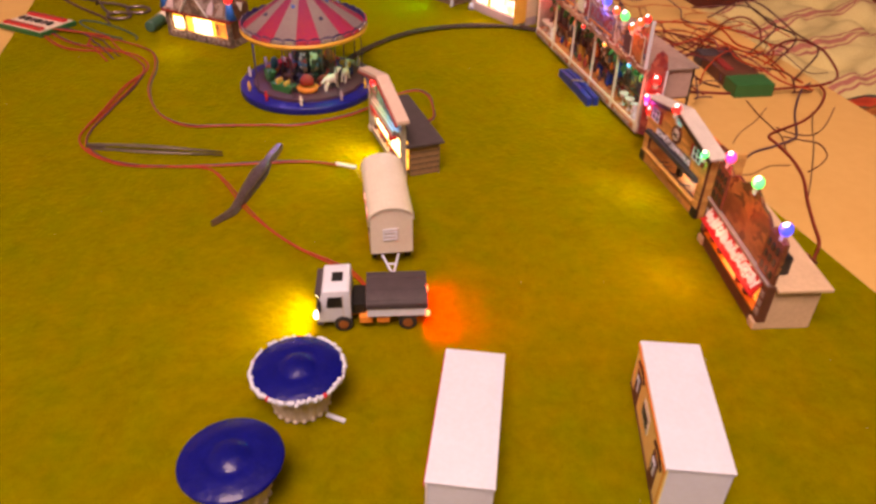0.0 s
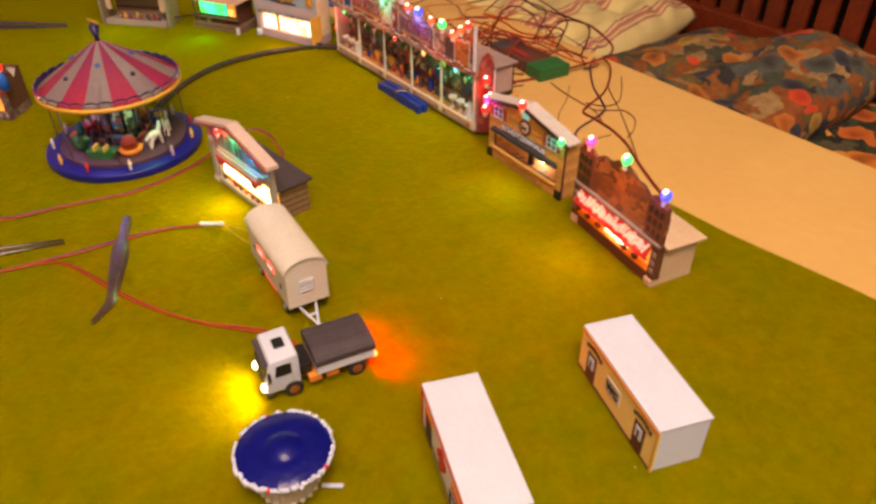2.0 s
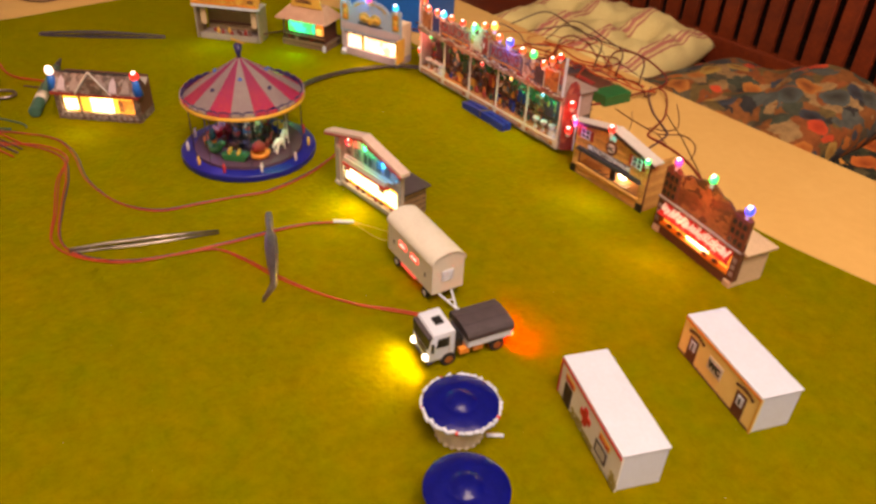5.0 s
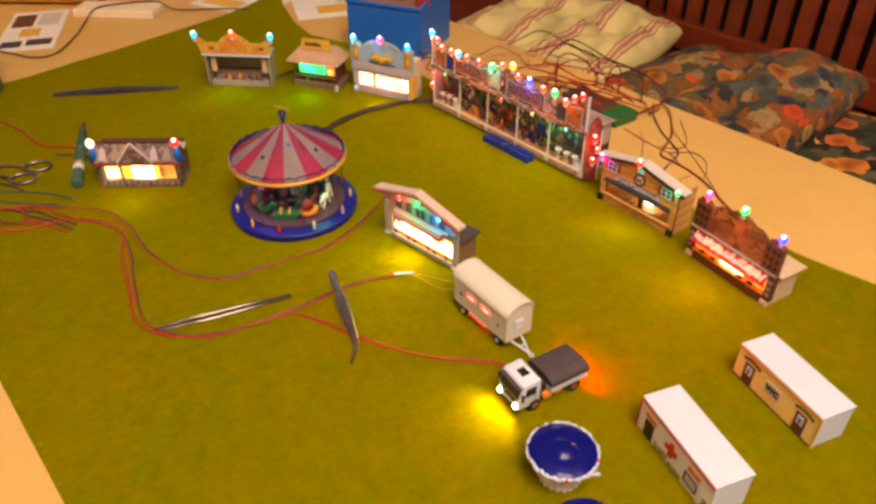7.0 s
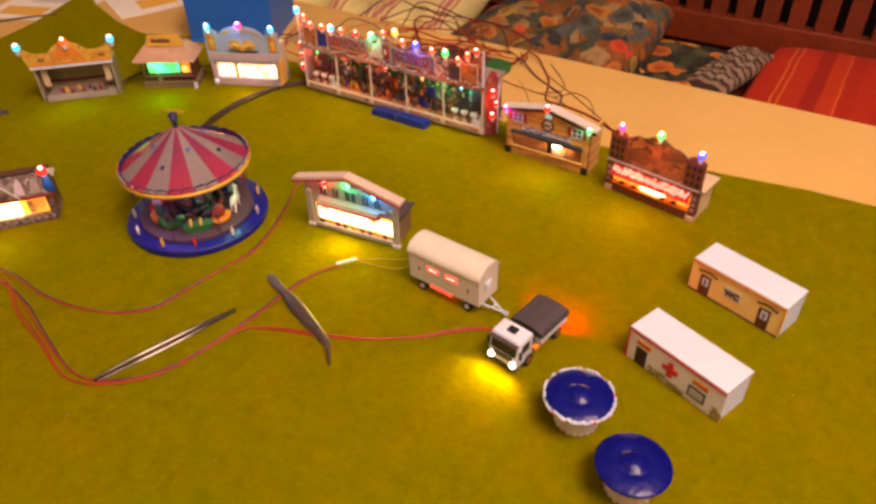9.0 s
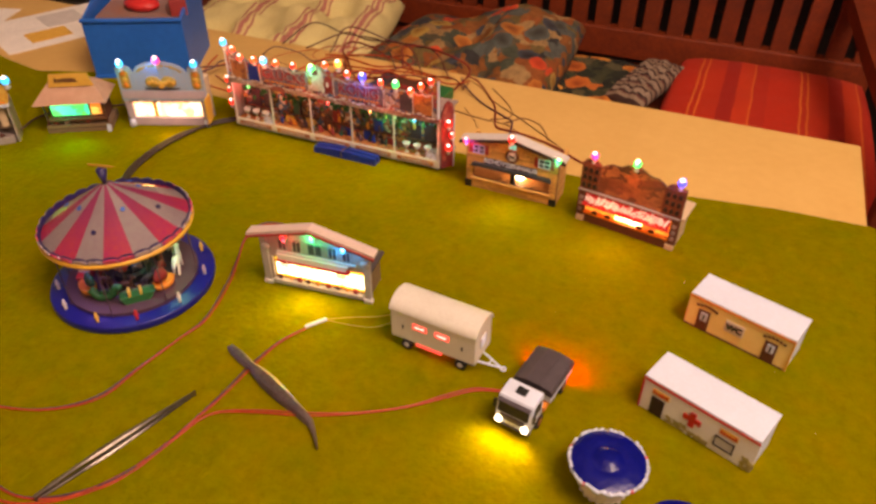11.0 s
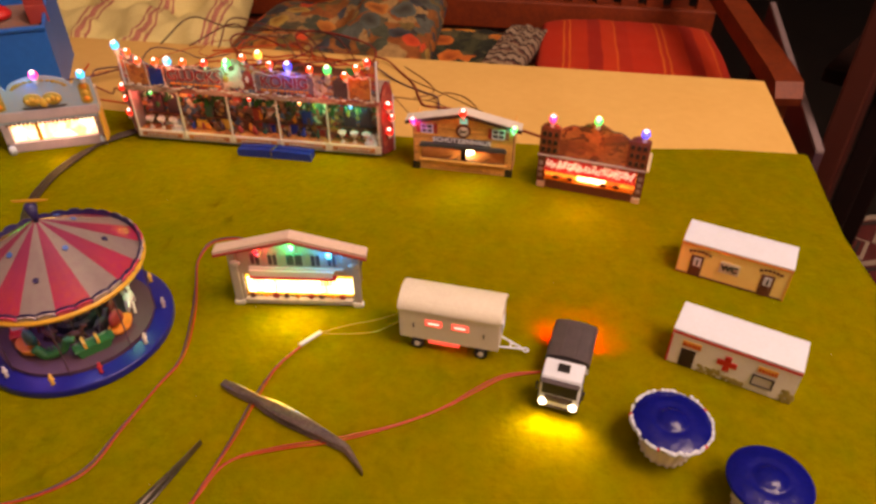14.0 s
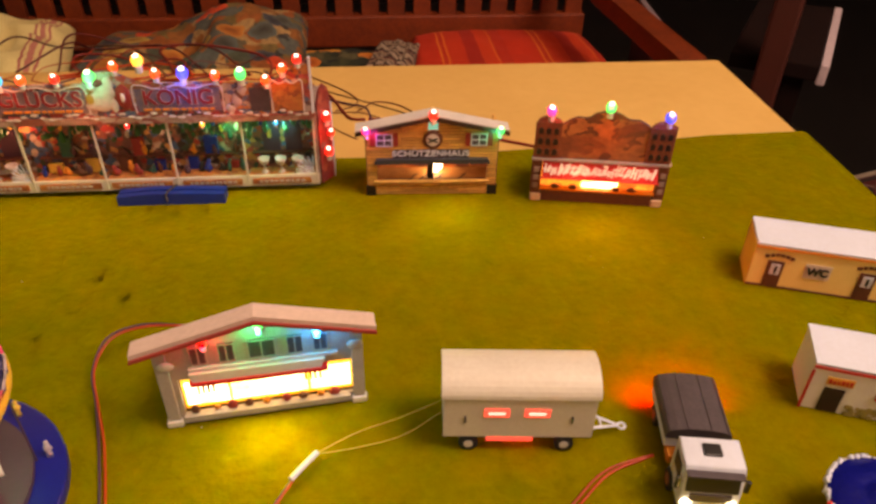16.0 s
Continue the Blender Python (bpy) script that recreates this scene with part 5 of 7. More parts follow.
def yellow_stall():
    W = 0.0705
    s = thing("yellow_stall", (-0.3060, -0.1475, 0), 43.7, "open model stall with a yellow scalloped facade", "stall", "fairground stalls")
    part("floor", box(0.003, W - 0.003, 0.0, 0.022, 0.0, 0.0042, 0.0003), DUSKCARD, s)
    part("counter", box(0.0035, W - 0.0035, -0.0012, 0.0, 0.0, 0.0060, 0.0003), STALLGREY, s)
    part("back_wall", box(0.004, W - 0.004, 0.0205, 0.022, 0.0043, 0.0335), STALLBACK, s, "beige shelved inside wall")
    for z in (0.012,):
        part("shelf", box(0.006, W - 0.006, 0.0165, 0.0204, z, z + 0.0008), BROWN, s)
    for x, o in ((0.0, 0.0045), (W, -0.0045)):
        part("post", box(min(x, x + o * 0.25), max(x, x + o * 0.25), -0.001, 0.0006, 0.0, 0.0335, 0.0002), STALLGREY, s)
        part("shutter", slab([(x + o * 0.9, 0.0150), (x + o * 1.4, 0.0130), (x + o * 2.2, 0.0140), (x + o * 2.2, 0.0300), (x + o * 0.9, 0.0310)], 0.0040, 0.0050), BEIGE, s)
        part("side_wall", box(x - 0.0006, x + 0.0006, 0.0012, 0.0205, 0.0, 0.0335), STALLBACK, s)
    for k in range(9):
        x, h = 0.016 + 0.0052 * k, rng.uniform(0.003, 0.008)
        bm = turned([(0.0016, 0), (0.0021, h * 0.4), (0.0010, h * 0.75), (0.0004, h)], 8)
        bmesh.ops.translate(bm, vec=(x, rng.uniform(0.004, 0.012), 0.0042), verts=bm.verts)
        part("ware", bm, rng.choice((YELLOW, DARKRED, IVORY, BROWN)), s, "", True)
    part("cornice", box(-0.002, W + 0.002, -0.0025, 0.0020, 0.0335, 0.0362, 0.0003), WHITE, s)
    part("roof", box(0.0, W, 0.002, 0.022, 0.0336, 0.0352), GREYW, s)
    pts = [(-0.002, 0.0362), (W + 0.002, 0.0362), (W + 0.008, 0.0570), (W - 0.006, 0.0485), (W - 0.018, 0.0485), (W - 0.024, 0.0545), (W - 0.031, 0.0575), (W / 2, 0.0590), (0.031, 0.0575), (0.024, 0.0545), (0.018, 0.0485), (0.006, 0.0485), (-0.008, 0.0570)]
    fac = part("facade", slab(pts, -0.0022, -0.0008), YELLOWPRINT, s, "yellow scalloped facade")
    part("medallion", slab([(W / 2 + 0.0125 * math.cos(a), 0.0425 + 0.011 * math.sin(a)) for a in np.linspace(0, math.pi, 12)], -0.0028, -0.0022), ORANGE, fac)
    part("facade_band", box(0.0, W, -0.0028, -0.0022, 0.0372, 0.0388), ORANGE, fac)
    for x in (0.008, 0.062):
        for k in range(3):
            part("lettering_bar", box(x + 0.002 * k, x + 0.002 * k + 0.0012, -0.0028, -0.0022, 0.0410, 0.0440), BROWN, fac)
    for x, z, c in ((-0.006, 0.0570, "cyan"), (W / 2, 0.0585, "orange"), (W + 0.006, 0.0570, "cyan")):
        bulb(s, x, -0.0035, z, c, 0.0028)


yellow_stall()


def hip_kiosk():
    W = 0.054
    s = thing("kiosk_stall", (-0.2435, -0.0785, 0), 31.0, "small brown model kiosk with a pale hipped roof and yellow sign", "stall", "fairground stalls")
    part("plinth", box(0.0, W, 0.0, 0.030, 0.0, 0.0070, 0.0003), GREYBOARD, s)
    part("body", box(0.004, W - 0.004, 0.006, 0.029, 0.0071, 0.0290), BROWN, s)
    part("lit_window", box(0.0065, W - 0.0165, 0.0050, 0.0059, 0.0140, 0.0260), printed("green_lit_print", [(0.02, 0.9, 0.20), (0.02, 0.55, 0.16), (0.10, 0.9, 0.10), (0.02, 0.8, 0.45)], 160, glow=1.6, smooth=True), s, "green lit window")
    part("side_window", box(W - 0.0145, W - 0.006, 0.0050, 0.0059, 0.0140, 0.0260), EMBER, s)
    part("counter", box(0.002, W - 0.002, -0.0005, 0.0049, 0.0110, 0.0125, 0.0002), BROWN, s)
    for x in (0.0015, W - 0.0030):
        part("post", box(x, x + 0.0015, 0.0010, 0.0025, 0.0071, 0.0300), BROWN, s)
    part("flag_board", box(W - 0.004, W - 0.0005, -0.0022, -0.0012, 0.0, 0.0125, m=Matrix.Rotation(0.12, 4, "Y")), WHITE, s, "pale notice board")
    for k in range(4):
        x = 0.008 + 0.009 * k
        part("ware", ball(0.0024, (x, 0.0025, 0.0092), None, (1, 0.8, 0.9), 8), rng.choice((BROWN, DARKRED, IVORY)), s, "", True)
    bm = bmesh.new()
    lo = [bm.verts.new(v) for v in ((-0.004, -0.006, 0.0290), (W + 0.003, -0.006, 0.0290), (W + 0.003, 0.032, 0.0290), (-0.004, 0.032, 0.0290))]
    hi = [bm.verts.new(v) for v in ((0.008, 0.010, 0.0420), (W - 0.008, 0.010, 0.0420), (W - 0.008, 0.020, 0.0420), (0.008, 0.020, 0.0420))]
    bm.faces.new(lo[::-1])
    bm.faces.new(hi)
    for i in range(4):
        bm.faces.new((lo[i - 1], lo[i], hi[i], hi[i - 1]))
    part("roof", bm, material("pale_brown_roof", (0.50, 0.30, 0.20), 0.7, other=(0.4, 0.22, 0.14), scale=120), s, "pale brown hipped roof")
    sign = part("sign_board", slab([(0.010, 0.0405), (W - 0.007, 0.0405), (W - 0.010, 0.0520), (0.013, 0.0520)], 0.0060, 0.0072), YELLOW, s, "yellow roof sign")
    bm = bmesh.new()
    for k in range(7):
        box(0.0165 + 0.0026 * k, 0.0183 + 0.0026 * k, 0.0055, 0.0060, 0.0455, 0.0455 + rng.uniform(0.002, 0.0036), bm=bm)
    box(0.016, 0.035, 0.0055, 0.0060, 0.0447, 0.0455, bm=bm)
    part("lettering_bar", bm, BROWN, sign)


hip_kiosk()


def blue_stall():
    W = 0.0725
    s = thing("blue_stall", (-0.189, -0.0355, 0), 22.5, "pale blue model stall with yellow ornaments and a glaring counter", "stall", "fairground stalls")
    part("plinth", box(0.002, W - 0.002, -0.001, 0.022, 0.0, 0.0075, 0.0003), LILAC, s, "pinkish plinth")
    for x in (0.0, W - 0.0055):
        part("foot", cyl(0.0032, 0.0, 0.0060, (x + 0.0027, -0.0015), 0.0024, 12), WHITE, s, "", True)
        part("pier", box(x, x + 0.0055, -0.0008, 0.0020, 0.0076, 0.0235, 0.0002), LILAC, s)
    part("shop_window", box(0.0056, W - 0.0056, 0.0030, 0.0042, 0.0076, 0.0235), GLAREPRINT, s, "glaring lit counter window")
    part("divider", box(0.0235, 0.0260, 0.0010, 0.0029, 0.0076, 0.0235), YELLOW, s)
    bm = bmesh.new()
    for k in range(22):
        x = 0.004 + 0.0030 * k
        box(x, x + 0.0019, -0.0014, -0.0008, 0.0222, 0.0222 + rng.uniform(0.0012, 0.0026), bm=bm)
    part("lettering_bar", bm, BROWN, s)
    part("back_box", box(0.002, W - 0.002, 0.0044, 0.022, 0.0076, 0.0400), FOAM, s)
    pts = [(-0.001, 0.0235), (W + 0.001, 0.0235), (W + 0.001, 0.0545), (W - 0.005, 0.0570), (W - 0.011, 0.0545), (W - 0.013, 0.0500)] + [(W / 2 + 0.0225 * math.cos(q), 0.0500 + 0.0100 * math.sin(q)) for q in np.linspace(0.12, math.pi - 0.12, 13)] + [(0.013, 0.0500), (0.011, 0.0545), (0.005, 0.0570), (-0.001, 0.0545)]
    fac = part("facade", slab(pts, -0.0008, 0.0008), LBLUE, s, "pale blue painted facade")
    part("facade_band", box(0.0, W, -0.0014, -0.0008, 0.0262, 0.0335, 0.0002), LILAC, fac, "pinkish facade band")
    for x in (0.0014, W - 0.0094):
        part("side_ornament", slab([(x, 0.0365), (x + 0.0040, 0.0350), (x + 0.0080, 0.0365), (x + 0.0080, 0.0500), (x + 0.0040, 0.0530), (x, 0.0500)], -0.0014, -0.0008), GOLDOLIVE, fac, "golden ornament panel")
        for k in range(3):
            part("ornament_boss", ball(0.0025, (x + 0.0040, -0.0016, 0.0390 + 0.0050 * k), None, (1, 0.3, 1), 8), (ORANGE, YELLOW, ORANGE)[k], fac, "", True)
    for o in (-1, 1):
        part("shield_ornament", ball(0.0062, (W / 2 + o * 0.0068, -0.0012, 0.0420), None, (1.1, 0.2, 0.85), 16), GOLDOLIVE, fac, "olive-gold shield ornament", True)
        for k in range(3):
            part("shield_boss", ball(0.0019, (W / 2 + o * (0.0040 + 0.0032 * k), -0.0024, 0.0412 + 0.0014 * (k % 2)), None, (1, 0.4, 1.2), 8), YELLOW, fac, "", True)
    part("shield_knot", ball(0.0030, (W / 2, -0.0016, 0.0395), None, (1, 0.3, 1.3), 10), YELLOW, fac, "", True)
    for k in range(13):
        q = 0.35 + (math.pi - 0.70) * k / 12
        part("scroll_ornament", ball(rng.uniform(0.0011, 0.0019), (W / 2 + 0.0195 * math.cos(q), -0.0010, 0.0485 + 0.0082 * math.sin(q)), None, (1.3, 0.3, 0.8), 8), GOLDOLIVE, fac, "olive-gold scroll ornament", True)
    part("ornament_rim", slab([(0.0200, 0.0362), (0.0525, 0.0362), (0.0500, 0.0348), (W / 2, 0.0340), (0.0225, 0.0348)], -0.0013, -0.0008), SLATE, fac)
    part("side_flap", box(W + 0.0010, W + 0.0022, -0.010, 0.004, 0.0060, 0.0290), YELLOW, s, "open yellow side flap")
    for x, z, c in ((0.0045, 0.0590, "cyan"), (W / 2, 0.0618, "pink"), (W - 0.0045, 0.0590, "cyan")):
        bulb(s, x, -0.0022, z, c, 0.0026)


blue_stall()


def parlour_stall():
    W = 0.0705
    s = thing("parlour_stall", (-0.1692, -0.3180, 0), 50.0, "ornate grey model stall with a lit counter and blue cone towers", "stall", "fairground stalls")
    part("plinth", box(0.0, W, -0.001, 0.026, 0.0, 0.0062, 0.0003), FACADEPRINT, s)
    for k in range(13):
        part("rosette", ball(0.0017, (0.0035 + 0.0053 * k, -0.0014, 0.0035), None, (1, 0.5, 1), 8), DUSKCARD, s, "", True)
    part("shop_window", box(0.0050, W - 0.0050, 0.0030, 0.0042, 0.0063, 0.0215), SHOPPRINT, s, "lit yellow counter window")
    part("lit_panel", box(0.0285, 0.0470, 0.0020, 0.0029, 0.0068, 0.0185), SHOPWHITE, s, "glaring bright panel")
    part("lit_panel", box(0.0065, 0.0165, 0.0020, 0.0029, 0.0075, 0.0165), SHOPWHITE, s, "glaring bright panel")
    part("lit_panel", box(0.0520, 0.0640, 0.0020, 0.0029, 0.0075, 0.0180), EMBER, s, "warm lit panel")
    for x in (0.0, 0.0195, W - 0.0045):
        part("pier", box(x, x + (0.0045 if x != 0.0195 else 0.0012), -0.0006, 0.0020, 0.0063, 0.0215, 0.0002), FACADEPRINT, s)
    part("back_box", box(0.0, W, 0.0044, 0.026, 0.0063, 0.0330), BROWN, s, "dark brown rear box")
    part("cornice", box(-0.002, W + 0.002, -0.0030, 0.0042, 0.0216, 0.0242, 0.0003), DARKRED, s)
    lean = Matrix.Translation((0, -0.0024, 0.0243)) @ pose(0, 0, 0, -32)
    roof = part("front_roof", box(0.0, W, -0.0005, 0.0007, 0.0, 0.0165, m=lean), FACADEPRINT, s, "ornamented sloping front roof")
    part("roof_edge", box(-0.0015, W + 0.0015, -0.0012, 0.0014, 0.0160, 0.0178, m=lean), BLACK, roof)
    for k in range(6):
        x = 0.0045 + 0.0108 * k
        part("roof_ornament", slab([(x, 0.0015), (x + 0.0070, 0.0015), (x + 0.0058, 0.0100), (x + 0.0035, 0.0140), (x + 0.0012, 0.0100)], -0.0012, -0.0005, m=lean), (LILAC, DUSKCARD)[k % 2], roof, "pinkish ornament panel")
    part("gable", slab([(0.0205, 0.0243), (0.0505, 0.0243), (0.0355, 0.0435)], -0.0034, -0.0024), FACADEPRINT, s, "pointed centre gable")
    for a, b in (((0.0205, 0.0243), (0.0355, 0.0435)), ((0.0355, 0.0435), (0.0505, 0.0243))):
        part("gable_edge", tube([(a[0], -0.0040, a[1]), (b[0], -0.0040, b[1])], 0.0008, 1, 5), GREYW, s)
    part("side_flag", slab([(W - 0.001, 0.036), (W + 0.006, 0.036), (W + 0.003, 0.029)], 0.012, 0.0126), CREAM, s)
    for x in (0.0, W):
        part("cone_tower", cyl(0.0048, 0.0243, 0.0390, (x, 0.002), 0.0018, 14), BINBLUE, s, "blue cone tower", True)
    for x, z, y, c in ((0.0, 0.0405, 0.002, "white"), (W, 0.0405, 0.002, "red")):
        bulb(s, x, y, z, c, 0.0028)


parlour_stall()


def carousel():
    c = thing("carousel", (-0.0325, -0.2083, 0), 10, "model carousel with red and silver striped roof and blue base", "carousel")
    part("base", cyl(0.0515, 0.0, 0.0050, seg=56, bevel=0.0008), BASEBLUE, c, "round blue base plate", True)
    # grey deck; the canopy's shade is put into its dark colour
    part("deck", cyl(0.0405, 0.0050, 0.0066, seg=48), material("shaded_grey_deck", (0.058, 0.058, 0.064), 0.40, other=(0.034, 0.034, 0.038), scale=90), c, "grey deck, canopy shade in its colour")
    part("deck_rail", turned([(0.0402, 0.0050), (0.0412, 0.0050), (0.0412, 0.0074), (0.0402, 0.0074)], 48), PLUM, c)
    part("column", turned([(0.0130, 0.0066), (0.0122, 0.012), (0.0105, 0.014), (0.0100, 0.030), (0.0108, 0.033)], 12), BLACK, c, "dark mirrored centre column")
    part("column_flare", turned([(0.0106, 0.0328), (0.0130, 0.036), (0.0200, 0.042), (0.0300, 0.0455), (0.0300, 0.0463), (0.0080, 0.0463)], 32), material("grey_support_plastic", (0.22, 0.19, 0.22), 0.4, other=(0.15, 0.13, 0.16), scale=90), c, "flaring pale grey canopy support", True)
    for k in range(8):
        q = 2 * math.pi * k / 8 + 0.2
        part("column_picture", box(-0.0032, 0.0032, -0.0006, 0.0006, 0.016, 0.031, 0.0002, m=pose(0.0108 * math.cos(q), 0.0108 * math.sin(q), 0, 0, 0, math.degrees(q) + 90)), PRIZES, c)
    # roof: sixteen panels, alternately red and silver, with small dark lamps on the silver ones
    n = 16
    for k in range(n):
        bm = bmesh.new()
        a0, a1 = 2 * math.pi * k / n, 2 * math.pi * (k + 1) / n
        rows = []
        for r, z in ((0.0440, 0.0490), (0.030, 0.0582), (0.015, 0.0678), (0.0020, 0.0762)):
            rows.append([bm.verts.new((r * math.cos(a0 + (a1 - a0) * i / 3), r * math.sin(a0 + (a1 - a0) * i / 3), z)) for i in range(4)])
        for lo, hi in zip(rows, rows[1:]):
            for i in range(3):
                bm.faces.new((lo[i], lo[i + 1], hi[i + 1], hi[i]))
        bmesh.ops.solidify(bm, geom=bm.faces[:], thickness=0.0007)
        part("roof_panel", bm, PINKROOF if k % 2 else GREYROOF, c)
        am = (a0 + a1) / 2
        if k % 2 == 0:
            rr, zz = (0.0285, 0.0600) if k % 4 == 0 else (0.0185, 0.0664)
            star = [((0.0017 if i % 2 == 0 else 0.0012) * math.cos(math.pi * i / 5), (0.0017 if i % 2 == 0 else 0.0012) * math.sin(math.pi * i / 5)) for i in range(10)]
            part("roof_star", slab(star, -0.0004, 0.0004, m=Matrix.Translation((rr * math.cos(am), rr * math.sin(am), zz)) @ pose(0, 0, 0, 0, 0, math.degrees(am) - 90) @ pose(0, 0, 0, 57)), STARBLUE if k % 3 else NAVY, c)
    # scallops along the eaves: striped outside, dark blue within
    for k in range(32):
        am = 2 * math.pi * (k + 0.5) / 32
        turn = pose(0, 0, 0, 0, 0, math.degrees(am) - 90)
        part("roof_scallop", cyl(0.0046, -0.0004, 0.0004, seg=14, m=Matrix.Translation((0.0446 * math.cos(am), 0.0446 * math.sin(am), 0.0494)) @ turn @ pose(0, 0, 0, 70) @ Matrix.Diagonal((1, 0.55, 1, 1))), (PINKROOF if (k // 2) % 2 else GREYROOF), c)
        part("scallop_lining", cyl(0.0048, -0.0003, 0.0003, seg=14, m=Matrix.Translation((0.0438 * math.cos(am), 0.0438 * math.sin(am), 0.0500)) @ turn @ pose(0, 0, 0, 76) @ Matrix.Diagonal((1, 0.60, 1, 1))), NAVY, c, "dark blue scallop lining")
        part("scallop_edge", tube([(0.0453 * math.cos(am + 0.094 * t), 0.0453 * math.sin(am + 0.094 * t), 0.0492 + 0.0024 * (1 - t * t)) for t in (-1, -0.6, 0, 0.6, 1)], 0.0004, 2, 4), NAVY, c)
    part("rim", turned([(0.0425, 0.0458), (0.0454, 0.0454), (0.0461, 0.0468), (0.0454, 0.0482), (0.0425, 0.0480)], 56), GOLD, c, "golden rim", True)
    part("soffit", cyl(0.0425, 0.0464, 0.0476, seg=48), BASEBLUE, c)
    fin = part("finial", cyl(0.0009, 0.0748, 0.0850, r2=0.0032, seg=12), NAVY, c, "dark blue finial", True)
    part("finial_knob", ball(0.0031, (0, 0, 0.0852), None, (1, 1, 0.6), 10), NAVY, fin, "", True)
    part("pennant", slab([(-0.0070, 0.0874), (0.0070, 0.0879), (0.0105, 0.0890), (0.0060, 0.0894), (-0.0085, 0.0886)], -0.0003, 0.0003), GOLD, fin, "thin golden pennant")
    for k in range(8):
        q = 2 * math.pi * k / 8 + 0.25
        part("pole", cyl(0.0004, 0.0050, 0.0470, (0.0418 * math.cos(q), 0.0418 * math.sin(q)), seg=8), PLUM, c)
    for k in range(6):
        q = 2 * math.pi * k / 6
        bulb(c, 0.033 * math.cos(q), 0.033 * math.sin(q), 0.0455, ("blue", "green", "red", "cyan", "warm", "blue")[k], 0.0009)

    def horse(r, q, mat, size=1.0):
        bm = ball(0.0040, (0, 0, 0.0075), None, (1.45, 0.65, 0.75))
        tube([(0.0035, 0, 0.0085), (0.0058, 0, 0.0125), (0.0085, 0, 0.0126)], 0.0016, 4, 7, bm, 0.7)
        ball(0.0012, (0.0052, 0, 0.0136), bm, (1, 0.6, 1.2), 6)
        for x, y, o in ((0.003, 0.0016, 0.003), (0.003, -0.0016, 0.001), (-0.003, 0.0016, -0.001), (-0.003, -0.0016, -0.003)):
            tube([(x, y, 0.0065), (x + o * 0.6, y, 0.0035), (x + o, y, 0.0008)], 0.0009, 3, 5, bm)
        tube([(-0.0048, 0, 0.0085), (-0.0078, 0, 0.0060)], 0.0009, 3, 5, bm)
        bmesh.ops.transform(bm, matrix=pose(r * math.cos(q), r * math.sin(q), 0.0068, 0, 0, math.degrees(q) + 90) @ Matrix.Scale(size, 4), verts=bm.verts)
        ob = part("horse", bm, mat, c, "small toy horse", True)
        part("horse_pole", cyl(0.0004, 0.0066, 0.0460, (r * math.cos(q), r * math.sin(q)), seg=6), STEEL, ob)

    def boat(r, q, mat, seat_mat):
        hull = slab([(-0.0105, 0.0062), (-0.0080, 0.0), (0.0070, 0.0), (0.0115, 0.0068), (0.0085, 0.0054), (-0.0075, 0.0052)], -0.0038, 0.0038)
        bmesh.ops.bevel(hull, geom=hull.edges[:], offset=0.0007, segments=1, affect="EDGES")
        m = pose(r * math.cos(q), r * math.sin(q), 0.0067, 0, 0, math.degrees(q) + 90)
        bmesh.ops.transform(hull, matrix=m, verts=hull.verts)
        g = part("toy_boat", hull, mat, c, "small toy boat")
        part("seat_back", box(-0.0050, -0.0034, -0.0032, 0.0032, 0.0050, 0.0092, 0.0004, m=m), seat_mat, g)
        part("seat_back", box(0.0020, 0.0034, -0.0032, 0.0032, 0.0050, 0.0085, 0.0004, m=m), seat_mat, g)

    def gondola(r, q, mat, other):
        bm = turned([(0.0024, 0.0067), (0.0054, 0.0085), (0.0066, 0.0125), (0.0060, 0.0125), (0.0044, 0.0092)], 16)
        bmesh.ops.transform(bm, matrix=pose(r * math.cos(q), r * math.sin(q), 0, 0, 0, math.degrees(q) + 90) @ Matrix.Diagonal((1.25, 0.8, 1, 1)), verts=bm.verts)
        g = part("gondola", bm, mat, c, "small round toy gondola", True)
        hood = turned([(0.0056, 0.0), (0.0054, 0.0035), (0.0036, 0.0068), (0.0006, 0.0082)], 14)
        bmesh.ops.transform(hood, matrix=pose(r * math.cos(q) * 0.93, r * math.sin(q) * 0.93, 0.0128, 0, 0, math.degrees(q)) @ Matrix.Diagonal((0.5, 0.95, 1, 1)), verts=hood.verts)
        part("hood", hood, other, g, "", True)

    def dragon(r, q, mat):
        pts = [(-0.011, 0, 0.010), (-0.006, 0, 0.0045), (0.0, 0, 0.0060), (0.005, 0, 0.0095), (0.0075, 0, 0.0150), (0.0115, 0, 0.0152)]
        bm = tube(pts, 0.0026, 5, 8, None, 0.75)
        for k in range(5):
            ball(0.0011, (-0.006 + 0.0028 * k, 0, 0.0080 + 0.0011 * k), bm, (0.7, 0.5, 1.5), 5)
        bmesh.ops.transform(bm, matrix=pose(r * math.cos(q), r * math.sin(q), 0.0045, 0, 0, math.degrees(q) + 90), verts=bm.verts)
        part("toy_dragon", bm, mat, c, "small green toy dragon", True)

    ring = [("dragon", GREEN, 0), ("boat", GREEN, YELLOW), ("gondola", ORANGE, DARKRED), ("horse", SKIRT, 1.1), ("horse", SKIRT, 1.0), ("boat", PEGBLUE, YELLOW), ("gondola", RED, ORANGE), ("horse", BROWN, 1.25), ("boat", RED, CREAM), ("gondola", ORANGE, TEAL)]
    for k, (kind, m, o) in enumerate(ring):
        q, r = 2 * math.pi * k / len(ring) - 1.55, 0.0290
        if kind == "horse":
            horse(r, q, m, o)
        elif kind == "boat":
            boat(r, q, m, o)
        elif kind == "dragon":
            dragon(r, q, m)
        else:
            gondola(r, q, m, o)
